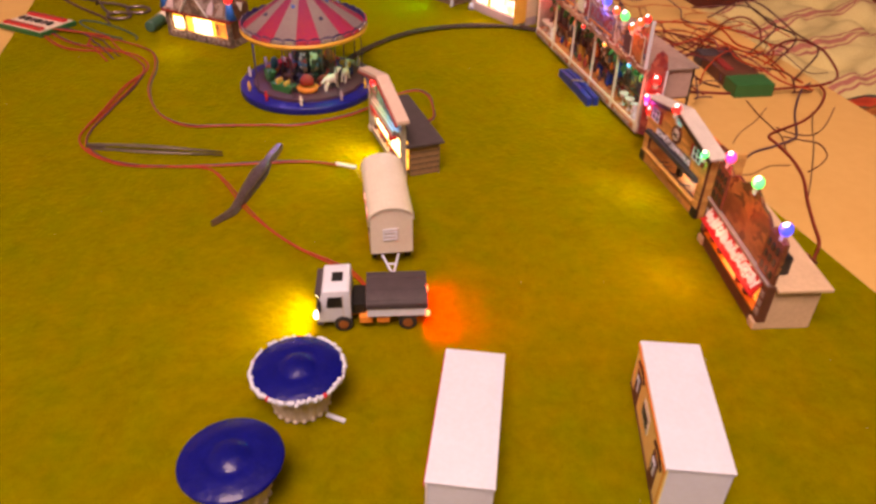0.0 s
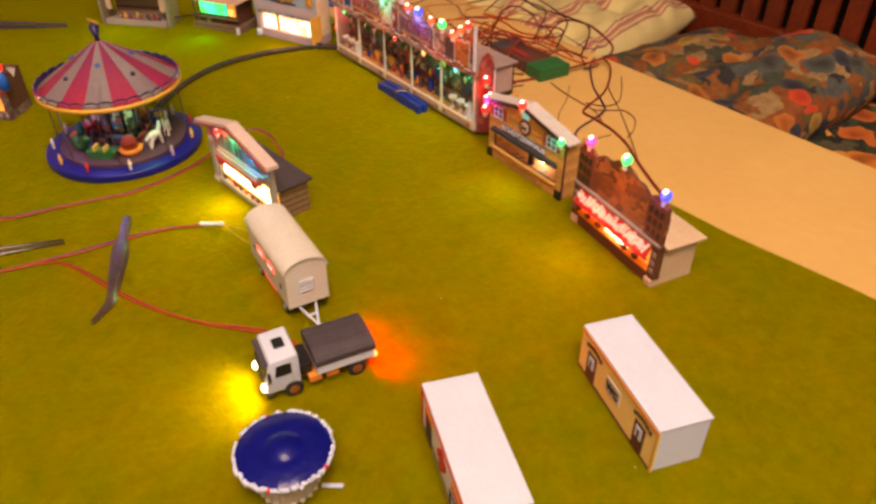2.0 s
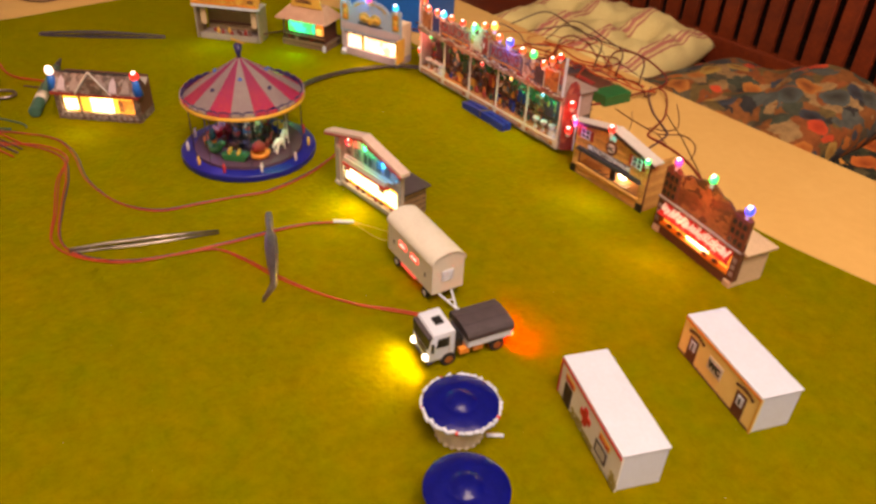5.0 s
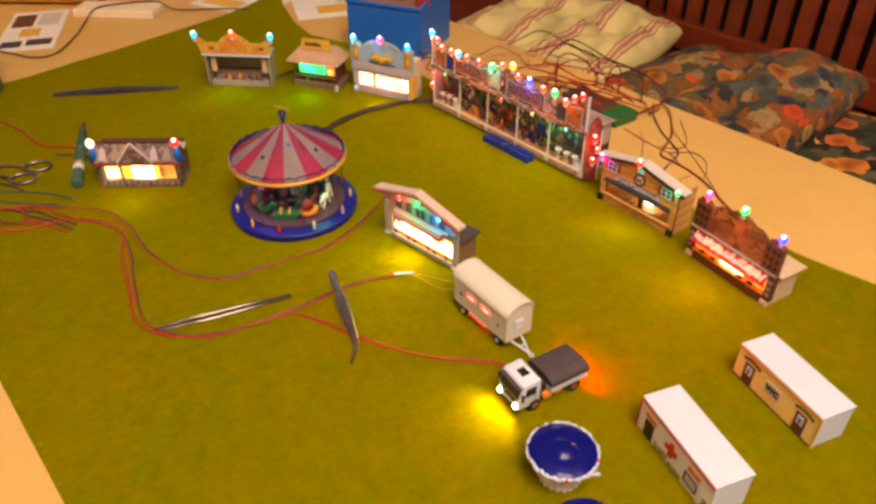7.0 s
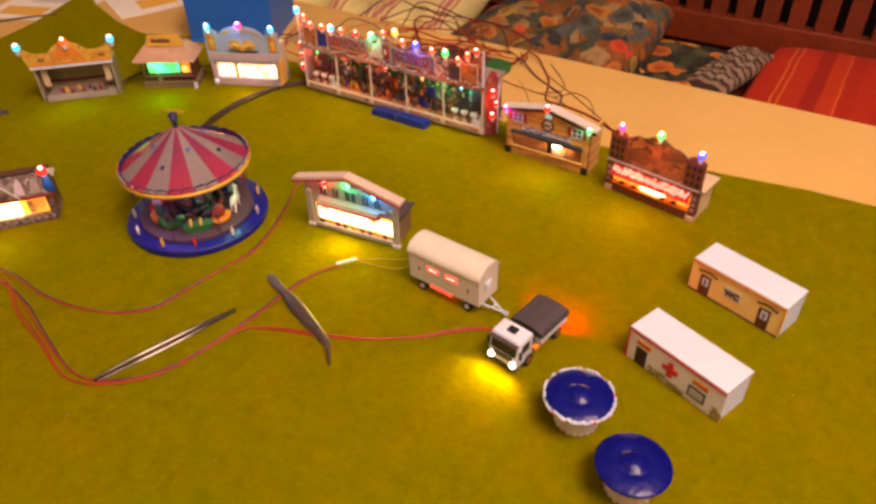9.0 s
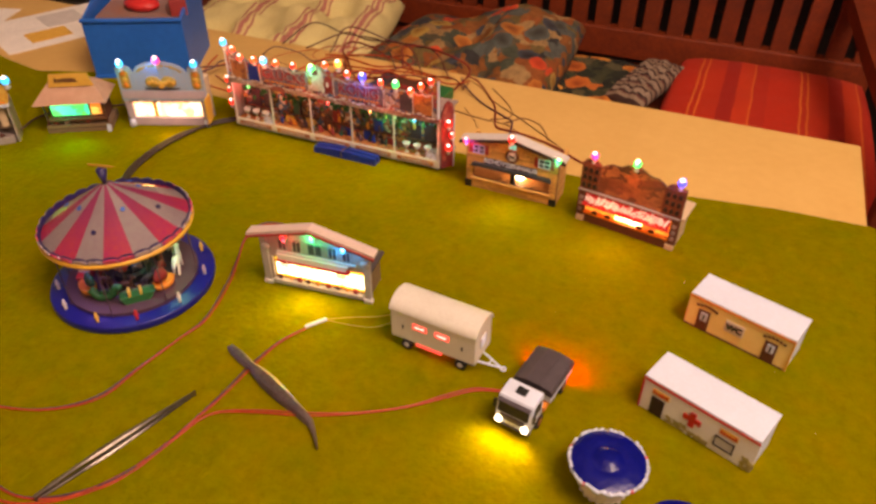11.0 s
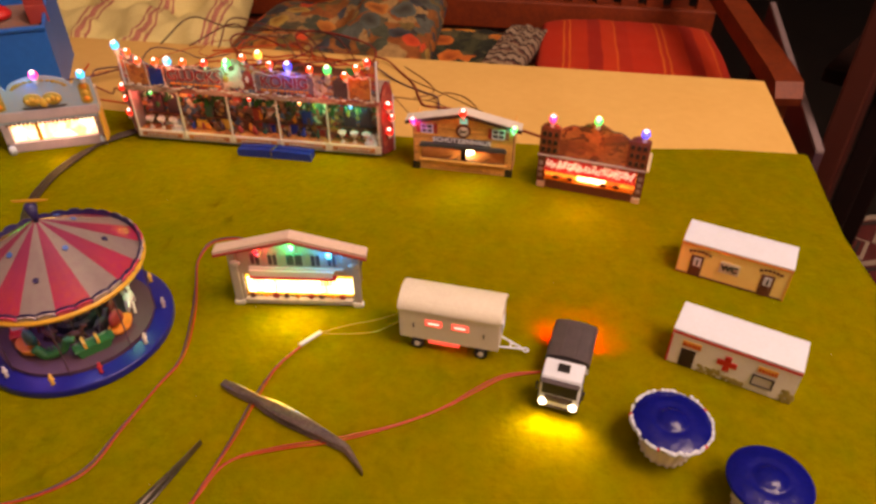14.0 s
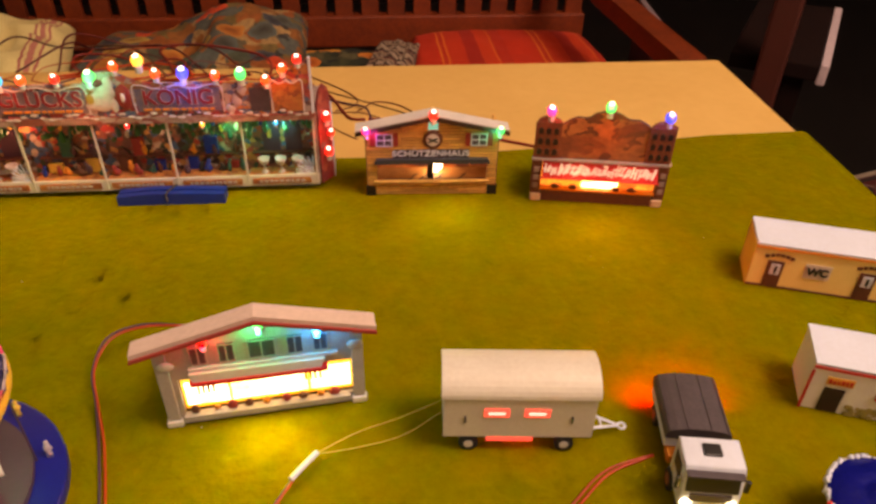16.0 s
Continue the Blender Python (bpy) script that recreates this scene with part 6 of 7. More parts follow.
    for k in range(8):
        q = 2 * math.pi * k / 8 - 1.2
        horse(0.0185, q, (BROWN, SLATE, DARKRED, BROWN)[k % 4], 0.8)
    for k in range(11):
        q = 2 * math.pi * k / 11 - 1.5 + 0.06 * math.sin(5 * k)
        x, y = 0.0462 * math.cos(q), 0.0462 * math.sin(q)
        bm = ball(0.0013, (x, y, 0.0092), None, (1.0, 1.0, 1.5), 8)
        ball(0.0009, (x + 0.0003, y, 0.0118), bm, (1, 1, 1.1), 7)
        ball(0.0009, (x + 0.0007, y + 0.0005, 0.0082 + 0.0006 * (k % 3)), bm, (1.0, 1, 0.8), 6)
        cyl(0.0012, 0.0049, 0.0085, (x, y), 0.0007, 7, bm)
        part("figurine", bm, (YELLOW, RED, SKIRT, LILAC, YELLOW, RED, SKIRT, LILAC, YELLOW, SKIRT, SKIRT)[k], c, "tiny plain painted peg figure", True)


carousel()


def booth(at, turn, trimmed, label):
    """A round booth: a glossy blue roof disc over a pleated cream skirt."""
    b = thing("round_booth", at, turn, label, "booth", "round booths")
    part("skirt", turned([(0.0108, 0.0), (0.0112, 0.0012), (0.0122, 0.0060), (0.0135, 0.0120), (0.0155, 0.0185), (0.0150, 0.0190)], 96, wave=0.034, waves=20), SKIRT, b, "pleated white skirt", True)
    for k in range(20):
        q = 2 * math.pi * k / 20
        part("pleat_foot", ball(0.0013, (0.0110 * math.cos(q), 0.0110 * math.sin(q), 0.0014), None, (1, 1, 1.1), 7), SKIRT, b, "", True)
    part("roof", turned([(0.0165, 0.0182), (0.0182, 0.0186), (0.0186, 0.0198), (0.0178, 0.0206), (0.0120, 0.0213), (0.0100, 0.0219), (0.0086, 0.0214), (0.0068, 0.0218), (0.0056, 0.0229), (0.0032, 0.0237), (0.0012, 0.0238)], 56), BLUE, b, "glossy dark blue roof", True)
    if trimmed:
        bm = bmesh.new()
        for k in range(110):
            a = 2 * math.pi * k / 110
            p = (0.0184 * math.cos(a) * rng.uniform(0.985, 1.02), 0.0184 * math.sin(a) * rng.uniform(0.985, 1.02), 0.0196 + rng.uniform(-0.0010, 0.0008))
            if k % 22 == 9:
                part("red_bead", ball(0.0012, p, None, seg=6), RED, b, "red bead", True)
            else:
                ball(rng.uniform(0.0007, 0.0012), p, bm, (1, 1, 1.3), 5)
        tagged(part("bead_trim", bm, WHITE, b, "white ruffled bead trim", True), kind="stuff")
    return b


booth((0.2887, -0.2427, 0.0), 0, True, "round booth with glossy blue roof and white bead trim")
booth((0.3275, -0.2690, 0.0), 20, False, "round booth with plain glossy blue roof")
stick = part("white_stick", tube([(0.2985, -0.2335, 0.0013), (0.3035, -0.2270, 0.0013)], 0.0010, 2, 8), WHITE, None, "", True)
tagged(stick, "short white plastic stick on the felt", "stick")


def cabin(name, at, turn, L, D, H, wall, label):
    """A flat-roofed cabin: walls, plinth and an overhanging white roof."""
    c = thing(name, at, turn, label, "cabin", "white-roofed cabins")
    part("body", box(0.0006, L - 0.0006, 0.0006, D - 0.0006, 0.0, H - 0.0012, 0.0002), WHITE, c, "plain white card walls")
    part("front", box(0.0, L, 0.0, 0.0006, 0.0, H - 0.0012), wall, c, "printed card front")
    part("roof", box(0.0001, L - 0.0001, -0.0004, D - 0.0001, H - 0.0012, H, 0.0002), WHITE, c, "flat white roof")
    return c


wc = cabin("toilet_cabin", (0.3087, -0.1043, 0), -18.6, 0.0636, 0.0235, 0.0246, WCYELLOW, "yellow model toilet cabin with a flat white roof")
part("roof_edge", box(0.0, 0.0636, -0.0008, -0.0004, 0.0221, 0.0233), ORANGE, wc)
part("corner_edge", box(0.0625, 0.0636, -0.0007, -0.0003, 0.0, 0.0220), YELLOW, wc)
part("end_wall", box(-0.0004, 0.0, 0.0, 0.0215, 0.0, 0.0234), YELLOW, wc, "ochre end wall")
part("plinth", box(0.0, 0.0636, -0.0004, 0.0, 0.0, 0.0010), BROWN, wc)
for x in (0.0070, 0.0480):
    door = part("door", box(x, x + 0.0075, -0.0005, 0.0, 0.0003, 0.0155), BROWN, wc, "dark brown door")
    part("door_plate", box(x + 0.0018, x + 0.0062, -0.0009, -0.0005, 0.0080, 0.0140), WHITE, door, "white door plate")
    part("plate_bar", box(x + 0.0035, x + 0.0046, -0.0012, -0.0009, 0.0090, 0.0130), BLACK, door)
    bm = bmesh.new()
    for k in range(6):
        t = k / 5
        box(x - 0.0020 + 0.0114 * t, x - 0.0002 + 0.0114 * t, -0.0005, 0.0, 0.0170 + 0.0012 * math.sin(math.pi * t), 0.0186 + 0.0012 * math.sin(math.pi * t), bm=bm)
    part("lettering_bar", bm, BROWN, wc)
plate = part("sign_plate", box(0.0240, 0.0356, -0.0005, 0.0, 0.0083, 0.0162), CREAM, wc, "pale sign plate")
lettering("lettering", "WC", 0.0040, BLACK, plate, (0.0298, -0.0006, 0.0122), bold=0.05, wide=0.98, label="black letters on the sign")

DOORDARK = material("dark_doorway_print", (0.045, 0.016, 0.013), 0.6, other=(0.015, 0.010, 0.010), scale=150)
AIDWHITE = material("white_printed_card", (0.80, 0.79, 0.80), 0.6, other=(0.74, 0.71, 0.69), scale=90)
aid = cabin("first_aid_cabin", (0.2950, -0.1830, 0), -20.7, 0.0644, 0.0235, 0.0242, AIDWHITE, "white model first-aid cabin with a red cross")
part("roof_edge", box(0.0, 0.0644, -0.0008, -0.0004, 0.0216, 0.0228), RED, aid)
part("corner_edge", box(-0.0003, 0.0008, -0.0007, -0.0003, 0.0, 0.0204), RED, aid)
part("door", box(0.0065, 0.0140, -0.0006, 0.0, 0.0003, 0.0125), DOORDARK, aid, "dark red-brown open doorway")
for x in (0.0062, 0.0445):
    part("name_plate", box(x, x + 0.0098, -0.0006, 0.0, 0.0145, 0.0182), YELLOW, aid, "yellow name plate")
    bm = bmesh.new()
    for k in range(6):
        box(x + 0.0007 + 0.0015 * k, x + 0.0017 + 0.0015 * k, -0.0009, -0.0006, 0.0153, 0.0153 + rng.uniform(0.0015, 0.0024), bm=bm)
    part("lettering_bar", bm, RED, aid)
cross = box(0.0250, 0.0350, -0.0008, 0.0, 0.0105, 0.0138)
box(0.0284, 0.0317, -0.0009, 0.0, 0.0071, 0.0172, bm=cross)
part("red_cross", cross, RED, aid, "red cross")
window_part(aid, 0.0435, 0.0535, 0.0052, 0.0120, -0.0004, GREYW, SLATE, 1, 1, 0.0008)
SHRUB = material("grey_green_print", (0.24, 0.21, 0.05), 0.8, other=(0.38, 0.30, 0.10), scale=300)
for x0, x1, h in ((0.0170, 0.0290, 0.0050), (0.0300, 0.0400, 0.0034), (0.0590, 0.0640, 0.0085)):
    bm = bmesh.new()
    for k in range(40):
        ball(rng.uniform(0.0007, 0.0015), (rng.uniform(x0, x1), -0.0004, rng.uniform(0.0006, h)), bm, (1, 0.3, 1), 5)
    tagged(part("shrub_relief", bm, SHRUB, aid, "printed grey-green shrub"), kind="stuff")


def wagon():
    w = thing("construction_wagon", (0.1500, -0.1945, 0), -5.2, "cream model wagon with an arched roof and red lit windows", "wagon")
    L, D = 0.0545, 0.0212
    arc = [(0.0, 0.0085), (D, 0.0085), (D, 0.0285)] + [(D / 2 + (D / 2 + 0.0004) * math.cos(a), 0.0288 + 0.0066 * math.sin(a)) for a in np.linspace(0.1, math.pi - 0.1, 12)] + [(0.0, 0.0285)]
    part("body", slab([(y, z) for y, z in arc], -L, 0.0, m=pose(0, 0, 0, 0, 0, 90)), CREAM, w, "cream wagon body")
    outer = [(D / 2 + (D / 2 + 0.0009) * math.cos(a), 0.0288 + 0.0074 * math.sin(a)) for a in np.linspace(0, math.pi, 16)]
    inner = [(D / 2 + (D / 2 + 0.0002) * math.cos(a), 0.0288 + 0.0066 * math.sin(a)) for a in np.linspace(math.pi, 0, 16)]
    part("roof", slab(outer + inner, -L - 0.0008, 0.0008, m=pose(0, 0, 0, 0, 0, 90)), CREAM, w, "arched cream roof", False)
    for x in (0.0145, 0.0290):
        win = part("window", box(x, x + 0.0090, -0.0005, 0.0004, 0.0195, 0.0232), REDGLOW, w, "red lit window")
        # glowing strip stands in for the glare in the window's middle
        part("window_glare", box(x + 0.0015, x + 0.0075, -0.0007, -0.0005, 0.0208, 0.0219), PINKGLARE, win)
    for x in (0.0075, 0.0460):
        part("latch", box(x, x + 0.0007, -0.0006, 0.0, 0.0165, 0.0195), SLATE, w)
    part("end_plate", box(L, L + 0.0005, 0.0068, 0.0143, 0.0165, 0.0235), GREYW, w)
    bm = bmesh.new()
    for z in (0.0170, 0.0192, 0.0214, 0.0230):
        box(L + 0.0005, L + 0.0009, 0.0065, 0.0130, z, z + 0.0006, bm=bm)
    for y in (0.0062, 0.0128):
        box(L + 0.0005, L + 0.0009, y, y + 0.0006, 0.0168, 0.0236, bm=bm)
    part("lettering_bar", bm, WHITE, w)
    part("chassis", box(0.004, L - 0.004, 0.003, D - 0.003, 0.0062, 0.0084), SLATE, w)
    # glowing box put in for red light in the gap
    part("underbody_glow", box(0.0160, 0.0330, 0.0004, 0.0030, 0.0058, 0.0083), REDGLOW, w, "red lit gap below the body")
    for x in (0.0095, 0.0450):
        for y in (0.0018, D - 0.0018):
            wh = part("wheel", cyl(0.0036, -0.0011, 0.0011, seg=20, m=Matrix.Translation((x, y, 0.0036)) @ pose(0, 0, 0, 90)), RUBBER, w, "", True)
            part("hub", cyl(0.0017, -0.0014, 0.0014, seg=14, m=Matrix.Translation((x, y, 0.0036)) @ pose(0, 0, 0, 90)), GREYW, wh)
    bar = bmesh.new()
    for y in (0.0055, 0.0140):
        tube([(L - 0.001, y, 0.0070), (L + 0.0125, 0.00975, 0.0040)], 0.0006, 1, 6, bar)
    tube([(L + 0.0055, 0.0073, 0.0056), (L + 0.0055, 0.0122, 0.0056)], 0.0005, 1, 6, bar)
    tow = part("drawbar", bar, WHITE, w, "white triangular drawbar")
    ring = bmesh.new()
    ring_pts = [(L + 0.0138 + 0.0014 * math.cos(a), 0.00975 + 0.0014 * math.sin(a), 0.0038) for a in np.linspace(0, 2 * math.pi, 11)]
    tube(ring_pts, 0.0005, 2, 6, ring)
    part("towing_eye", ring, WHITE, tow)


wagon()


HUBORANGE = material("dull_orange_hub", (0.30, 0.10, 0.02), 0.5, other=(0.16, 0.05, 0.015), scale=200)


def truck():
    """Local x runs forwards, y to its left."""
    t = thing("tipper_truck", (0.2411, -0.2040, 0), -100.1, "white and orange model truck with a grey tarpaulin, lamps lit", "truck")
    part("chassis", box(-0.0235, 0.0235, -0.0050, 0.0050, 0.0045, 0.0070, 0.0004), ORANGE, t, "orange chassis")
    for x, y0 in ((0.004, -0.0098), (0.004, 0.0055), (-0.004, -0.0095), (-0.004, 0.0055)):
        part("tank", box(x - 0.0030, x + 0.0030, y0, y0 + 0.0043, 0.0035, 0.0075, 0.0006), ORANGE, t)
    prof = [(0.0258, 0.0050), (0.0258, 0.0125), (0.0238, 0.0203), (0.0228, 0.0230), (0.0115, 0.0236), (0.0105, 0.0227), (0.0105, 0.0050)]
    cab = slab(prof, -0.0100, 0.0100)
    bmesh.ops.bevel(cab, geom=cab.edges[:], offset=0.0007, segments=2, affect="EDGES", profile=0.6)
    cab = part("cab", cab, WHITE, t, "white cab", True)
    part("windscreen", slab([(0.0261, 0.0135), (0.0242, 0.0205), (0.0236, 0.0204), (0.0255, 0.0134)], -0.0088, 0.0088), BLACK, cab, "dark windscreen")
    part("sun_visor", box(0.0232, 0.0262, -0.0095, 0.0095, 0.0205, 0.0214, 0.0003), SLATE, cab)
    part("grille", box(0.0255, 0.0264, -0.0070, 0.0070, 0.0085, 0.0125, 0.0003), SLATE, cab)
    part("bumper", box(0.0232, 0.0262, -0.0102, 0.0102, 0.0034, 0.0052, 0.0005), SLATE, cab)
    part("roof_hatch", box(0.0140, 0.0190, -0.0030, 0.0030, 0.0232, 0.0243, 0.0004), BLACK, cab, "black roof hatch")
    for y in (-0.0104, 0.0100):
        part("side_window", slab([(0.0142, 0.0140), (0.0216, 0.0140), (0.0206, 0.0198), (0.0142, 0.0198)], y, y + 0.0004), BLACK, cab)
        part("door_line", box(0.0138, 0.0142, y, y + 0.0004, 0.0065, 0.0210), GREYW, cab)
    for y in (-0.0122, 0.0108):
        part("mirror", box(0.0236, 0.0250, y, y + 0.0014, 0.0130, 0.0185, 0.0003), BLACK, cab)
    for y in (-0.0076, 0.0076):
        part("headlight", ball(0.0019, (0.0266, y, 0.0076), None, (0.75, 1, 1), 14), HEADLIGHT, t, "bright lit headlight", True)
    part("load_bed", box(-0.0238, 0.0032, -0.0112, 0.0112, 0.0085, 0.0132, 0.0004), WHITE, t, "white load bed")
    arc = [(-0.0116, 0.0132), (0.0116, 0.0132)] + [(0.0116 * math.cos(a), 0.0158 + 0.0030 * math.sin(a)) for a in np.linspace(0.0, math.pi, 12)]
    part("tarpaulin", slab(arc, 0.0242, -0.0036, m=pose(0, 0, 0, 0, 0, 90)), SLATE, t, "ribbed dark grey tarpaulin")
    bm = bmesh.new()
    for k in range(4):
        a = 0.5 + 0.72 * k
        tube([(-0.0243, 0.0117 * math.cos(a), 0.0159 + 0.0030 * math.sin(a)), (0.0037, 0.0117 * math.cos(a), 0.0159 + 0.0030 * math.sin(a))], 0.0003, 1, 5, bm)
    part("tarpaulin_seam", bm, SLATE, t)
    part("cab_gap", box(0.0042, 0.0103, -0.0070, 0.0070, 0.0070, 0.0130, 0.0005), BLACK, t)
    for x in (0.0142, -0.0152):
        for y in (-0.0092, 0.0092):
            wh = part("wheel", cyl(0.0042, -0.0016, 0.0016, seg=22, m=Matrix.Translation((x, y, 0.0042)) @ pose(0, 0, 0, 90), bevel=0.0004), RUBBER, t, "", True)
            part("hub", cyl(0.0023, -0.0019, 0.0019, seg=14, m=Matrix.Translation((x, y, 0.0042)) @ pose(0, 0, 0, 90)), HUBORANGE, wh, "orange hub")
    for y in (-0.0090, 0.0090):
        part("tail_light", ball(0.0014, (-0.0244, y, 0.0082), None, (0.8, 1.2, 1)), TAILLIGHT, t, "red lit tail light", True)


truck()


def peg(at, turn):
    p = thing("clothes_peg", at, turn, "blue plastic clothes peg under the long stall", "clothes peg")
    for y, a in ((0.0026, 1), (-0.0026, -1)):
        part("jaw", slab([(-0.0292, 0.0), (0.0292, 0.0), (0.0292, 0.0060), (0.010, 0.0068), (-0.010, 0.0068), (-0.0292, 0.0052)], y - 0.0019, y + 0.0019), PEGBLUE, p)
    part("spring", tube([(-0.002, -0.0048, 0.002), (-0.002, -0.0048, 0.0072), (0.0, 0.0, 0.0076), (0.002, 0.0048, 0.0072), (0.002, 0.0048, 0.002)], 0.0006, 4, 6), STEEL, p)


peg((0.0170, -0.0085, 0), -1)


def tweezers(at, turn, length, mat, label, half0, bent=0.0, rise=1.0, waist=0.5, gap=0.0):
    """Two sprung blades: a narrow back end, a waist, broad grips, and tips that taper and may bend aside."""
    t = thing("tweezers", at, turn, label, "tweezers", "tweezers")
    shape = [(0.0, 0.42), (0.03, 0.56), (0.12, 0.62), (0.24, waist), (0.36, 0.92), (0.44, 1.0), (0.60, 0.82), (0.84, 0.42), (1.0, 0.14)]
    for o in (0, 1):
        bm = bmesh.new()
        n = 40
        rows = []
        for i in range(n + 1):
            s = i / n
            for (a, p), (b, q) in zip(shape, shape[1:]):
                if a <= s <= b:
                    half = half0 * (p + (q - p) * (s - a) / (b - a))
                    break
            z = 0.0009 + o * (0.0020 + 0.0036 * rise * math.sin(math.pi * s) * (1 - 0.35 * s))
            side = bent * max(0, s - 0.84) ** 1.15 * 9 + (o - 0.5) * gap * math.sin(math.pi * min(1, 0.12 + s))
            rows.append([bm.verts.new((s * length, side + q * half, z + h * 0.0006)) for q, h in ((-1, -1), (1, -1), (1, 0.2), (0.55, 1.2), (-0.55, 1.2), (-1, 0.2))])
        for lo, hi in zip(rows, rows[1:]):
            for i in range(6):
                bm.faces.new((lo[i - 1], lo[i], hi[i], hi[i - 1]))
        bm.faces.new(rows[0])
        bm.faces.new(rows[-1][::-1])
        part("blade", bm, mat, t)
    part("joint", box(-0.0005, 0.012, -half0 * 0.5, half0 * 0.5, 0.0003, 0.0034, 0.0005), mat, t)
    return t


tweezers((0.0385, -0.3590, 0), 71.5, 0.090, STEEL, "straight polished steel tweezers lying across a cable", 0.0017, 0.0, 0.35, 0.6, 0.0016)
tweezers((0.0640, -0.2370, 0), -22.5, 0.094, DULLSTEEL, "steel tweezers with a bent tip and a violet reflected tint, lying on the felt", 0.0040, -0.0065, 0.8, 0.45)
tweezers((-0.3880, -0.2880, 0), 56.5, 0.130, SLATE, "long dark steel tweezers on the felt", 0.0045, 0.0, 0.8, 0.6)


PENGREY = material("grey_green_pen", (0.045, 0.115, 0.085), 0.4, scale=80)


def pen():
    p = thing("craft_pen", (-0.1790, -0.3350, 0.0048), 158, "teal craft pen with a pale label on the felt", "pen")
    lie = pose(0, 0, 0, 0, 90, 0)
    part("barrel", cyl(0.0048, 0.0, 0.058, seg=20, m=lie, bevel=0.0008), PENGREY, p, "", True)
    part("label", cyl(0.00495, 0.022, 0.036, seg=20, m=lie), IVORY, p, "pale label", True)
    part("cap", cyl(0.0044, 0.058, 0.100, r2=0.0036, seg=20, m=lie), TEAL, p, "", True)
    part("tip", cyl(0.0034, 0.100, 0.124, r2=0.0010, seg=16, m=lie), SLATE, p, "", True)


pen()


def scissors():
    """Two ringed handles with shanks that cross at a rivet."""
    s = thing("scissors", (-0.236, -0.370, 0), 0, "small dull steel scissors lying on the felt", "scissors")
    for o, (x, y), far in ((1, (-0.003, 0.020), (-0.060, -0.030)), (-1, (0.011, 0.004), (-0.052, -0.042))):
        ring = [(x + 0.0115 * math.cos(q) * 0.6 - 0.0085 * math.sin(q) * 0.8, y + 0.0115 * math.cos(q) * 0.8 + 0.0085 * math.sin(q) * 0.6, 0.0020) for q in np.linspace(0, 2 * math.pi, 17)]
        h = part("handle_ring", tube(ring, 0.0012, 2, 8), DULLSTEEL, s, "", True)
        part("shank", tube([(x - 0.0075, y - 0.0085, 0.0020), (x - 0.020, y - 0.018 - 0.003 * o, 0.0024), (-0.034, -0.020, 0.0026), (far[0], far[1], 0.0020)], 0.0014, 6, 7, None, 0.6), DULLSTEEL, h, "", True)
    part("rivet", cyl(0.0022, 0.0, 0.0046, (-0.034, -0.020), seg=12), STEEL, s)


scissors()


def terminal_board():
    t = thing("terminal_board", (-0.2140, -0.4340, 0.0), 50, "green circuit board with red terminal strips on the felt", "circuit board")
    part("board", box(-0.027, 0.027, -0.019, 0.019, 0.0, 0.004, 0.0004), GREEN, t)
    part("plate", box(-0.025, 0.025, -0.0172, 0.0172, 0.0036, 0.0046, 0.0002), IVORY, t, "pale plate")
    for y in (-0.0135, 0.0115):
        strip = part("terminal_strip", box(-0.023, 0.023, y - 0.0028, y + 0.0028, 0.0040, 0.0066, 0.0004), RED, t, "red terminal strip")
        for k in range(8):
            part("screw", cyl(0.0013, 0.0066, 0.0071, (-0.0196 + 0.0056 * k, y), seg=10), STEEL, strip)
    for k in range(6):
        part("component", box(-0.020 + 0.007 * k, -0.0165 + 0.007 * k, -0.003, 0.003, 0.0046, 0.0066, 0.0003), (DULLSTEEL, BLACK)[k % 2], t)


terminal_board()


def control_box():
    t = thing("control_box", (0.0170, 0.1240, -0.0015), -6, "small green and dark red control box among wires", "control box")
    part("body", box(-0.038, 0.036, -0.0145, 0.0145, 0.0, 0.0095, 0.0008), BROWN, t)
    part("end_cap", box(0.018, 0.038, -0.0155, 0.0155, -0.0, 0.0104, 0.0008), GREEN, t, "green end cap")
    part("side_strip", box(-0.0390, -0.024, -0.0150, 0.0150, 0.0, 0.0102, 0.0006), SLATE, t)
    for k in range(5):
        part("terminal", box(-0.016 + 0.005 * k, -0.0125 + 0.005 * k, -0.0095, -0.0035, 0.0095, 0.0112, 0.0003), DARKRED, t)


control_box()

# the storage bin behind the stalls, with things in it
bin_ = thing("storage_bin", (-0.2919, 0.0308, -0.0015), 25.5, "blue plastic storage bin holding red clutter", "storage bin")
BW, BD = 0.096, 0.085
wall = [(0.0, 0.0), (BD, 0.0), (BD, 0.074), (0.045, 0.070), (0.0, 0.060)]
part("floor", box(0.002, BW - 0.002, 0.002, BD - 0.002, 0.0, 0.003), BINBLUE, bin_)
for x in (0.0, BW - 0.0025):
    part("side_wall", slab([(y, z) for y, z in wall], -x - 0.0025, -x, m=pose(0, 0, 0, 0, 0, 90)), BINBLUE, bin_)
part("front_wall", box(0.0025, BW - 0.0025, 0.0, 0.0025, 0.0, 0.060, 0.0005), BINBLUE, bin_)
part("back_wall", box(0.0025, BW - 0.0025, BD - 0.0025, BD, 0.0, 0.074, 0.0005), BINBLUE, bin_)
part("front_rim", box(-0.001, BW + 0.001, -0.0022, 0.0025, 0.0580, 0.0612, 0.001), BINBLUE, bin_)
part("base_rim", box(-0.001, BW + 0.001, -0.0018, 0.001, 0.0, 0.004, 0.001), BINBLUE, bin_)
load = thing("card_box", (-0.2919, 0.0308, 0.0016), 25.5, "brown cardboard box lying in the storage bin", "box")
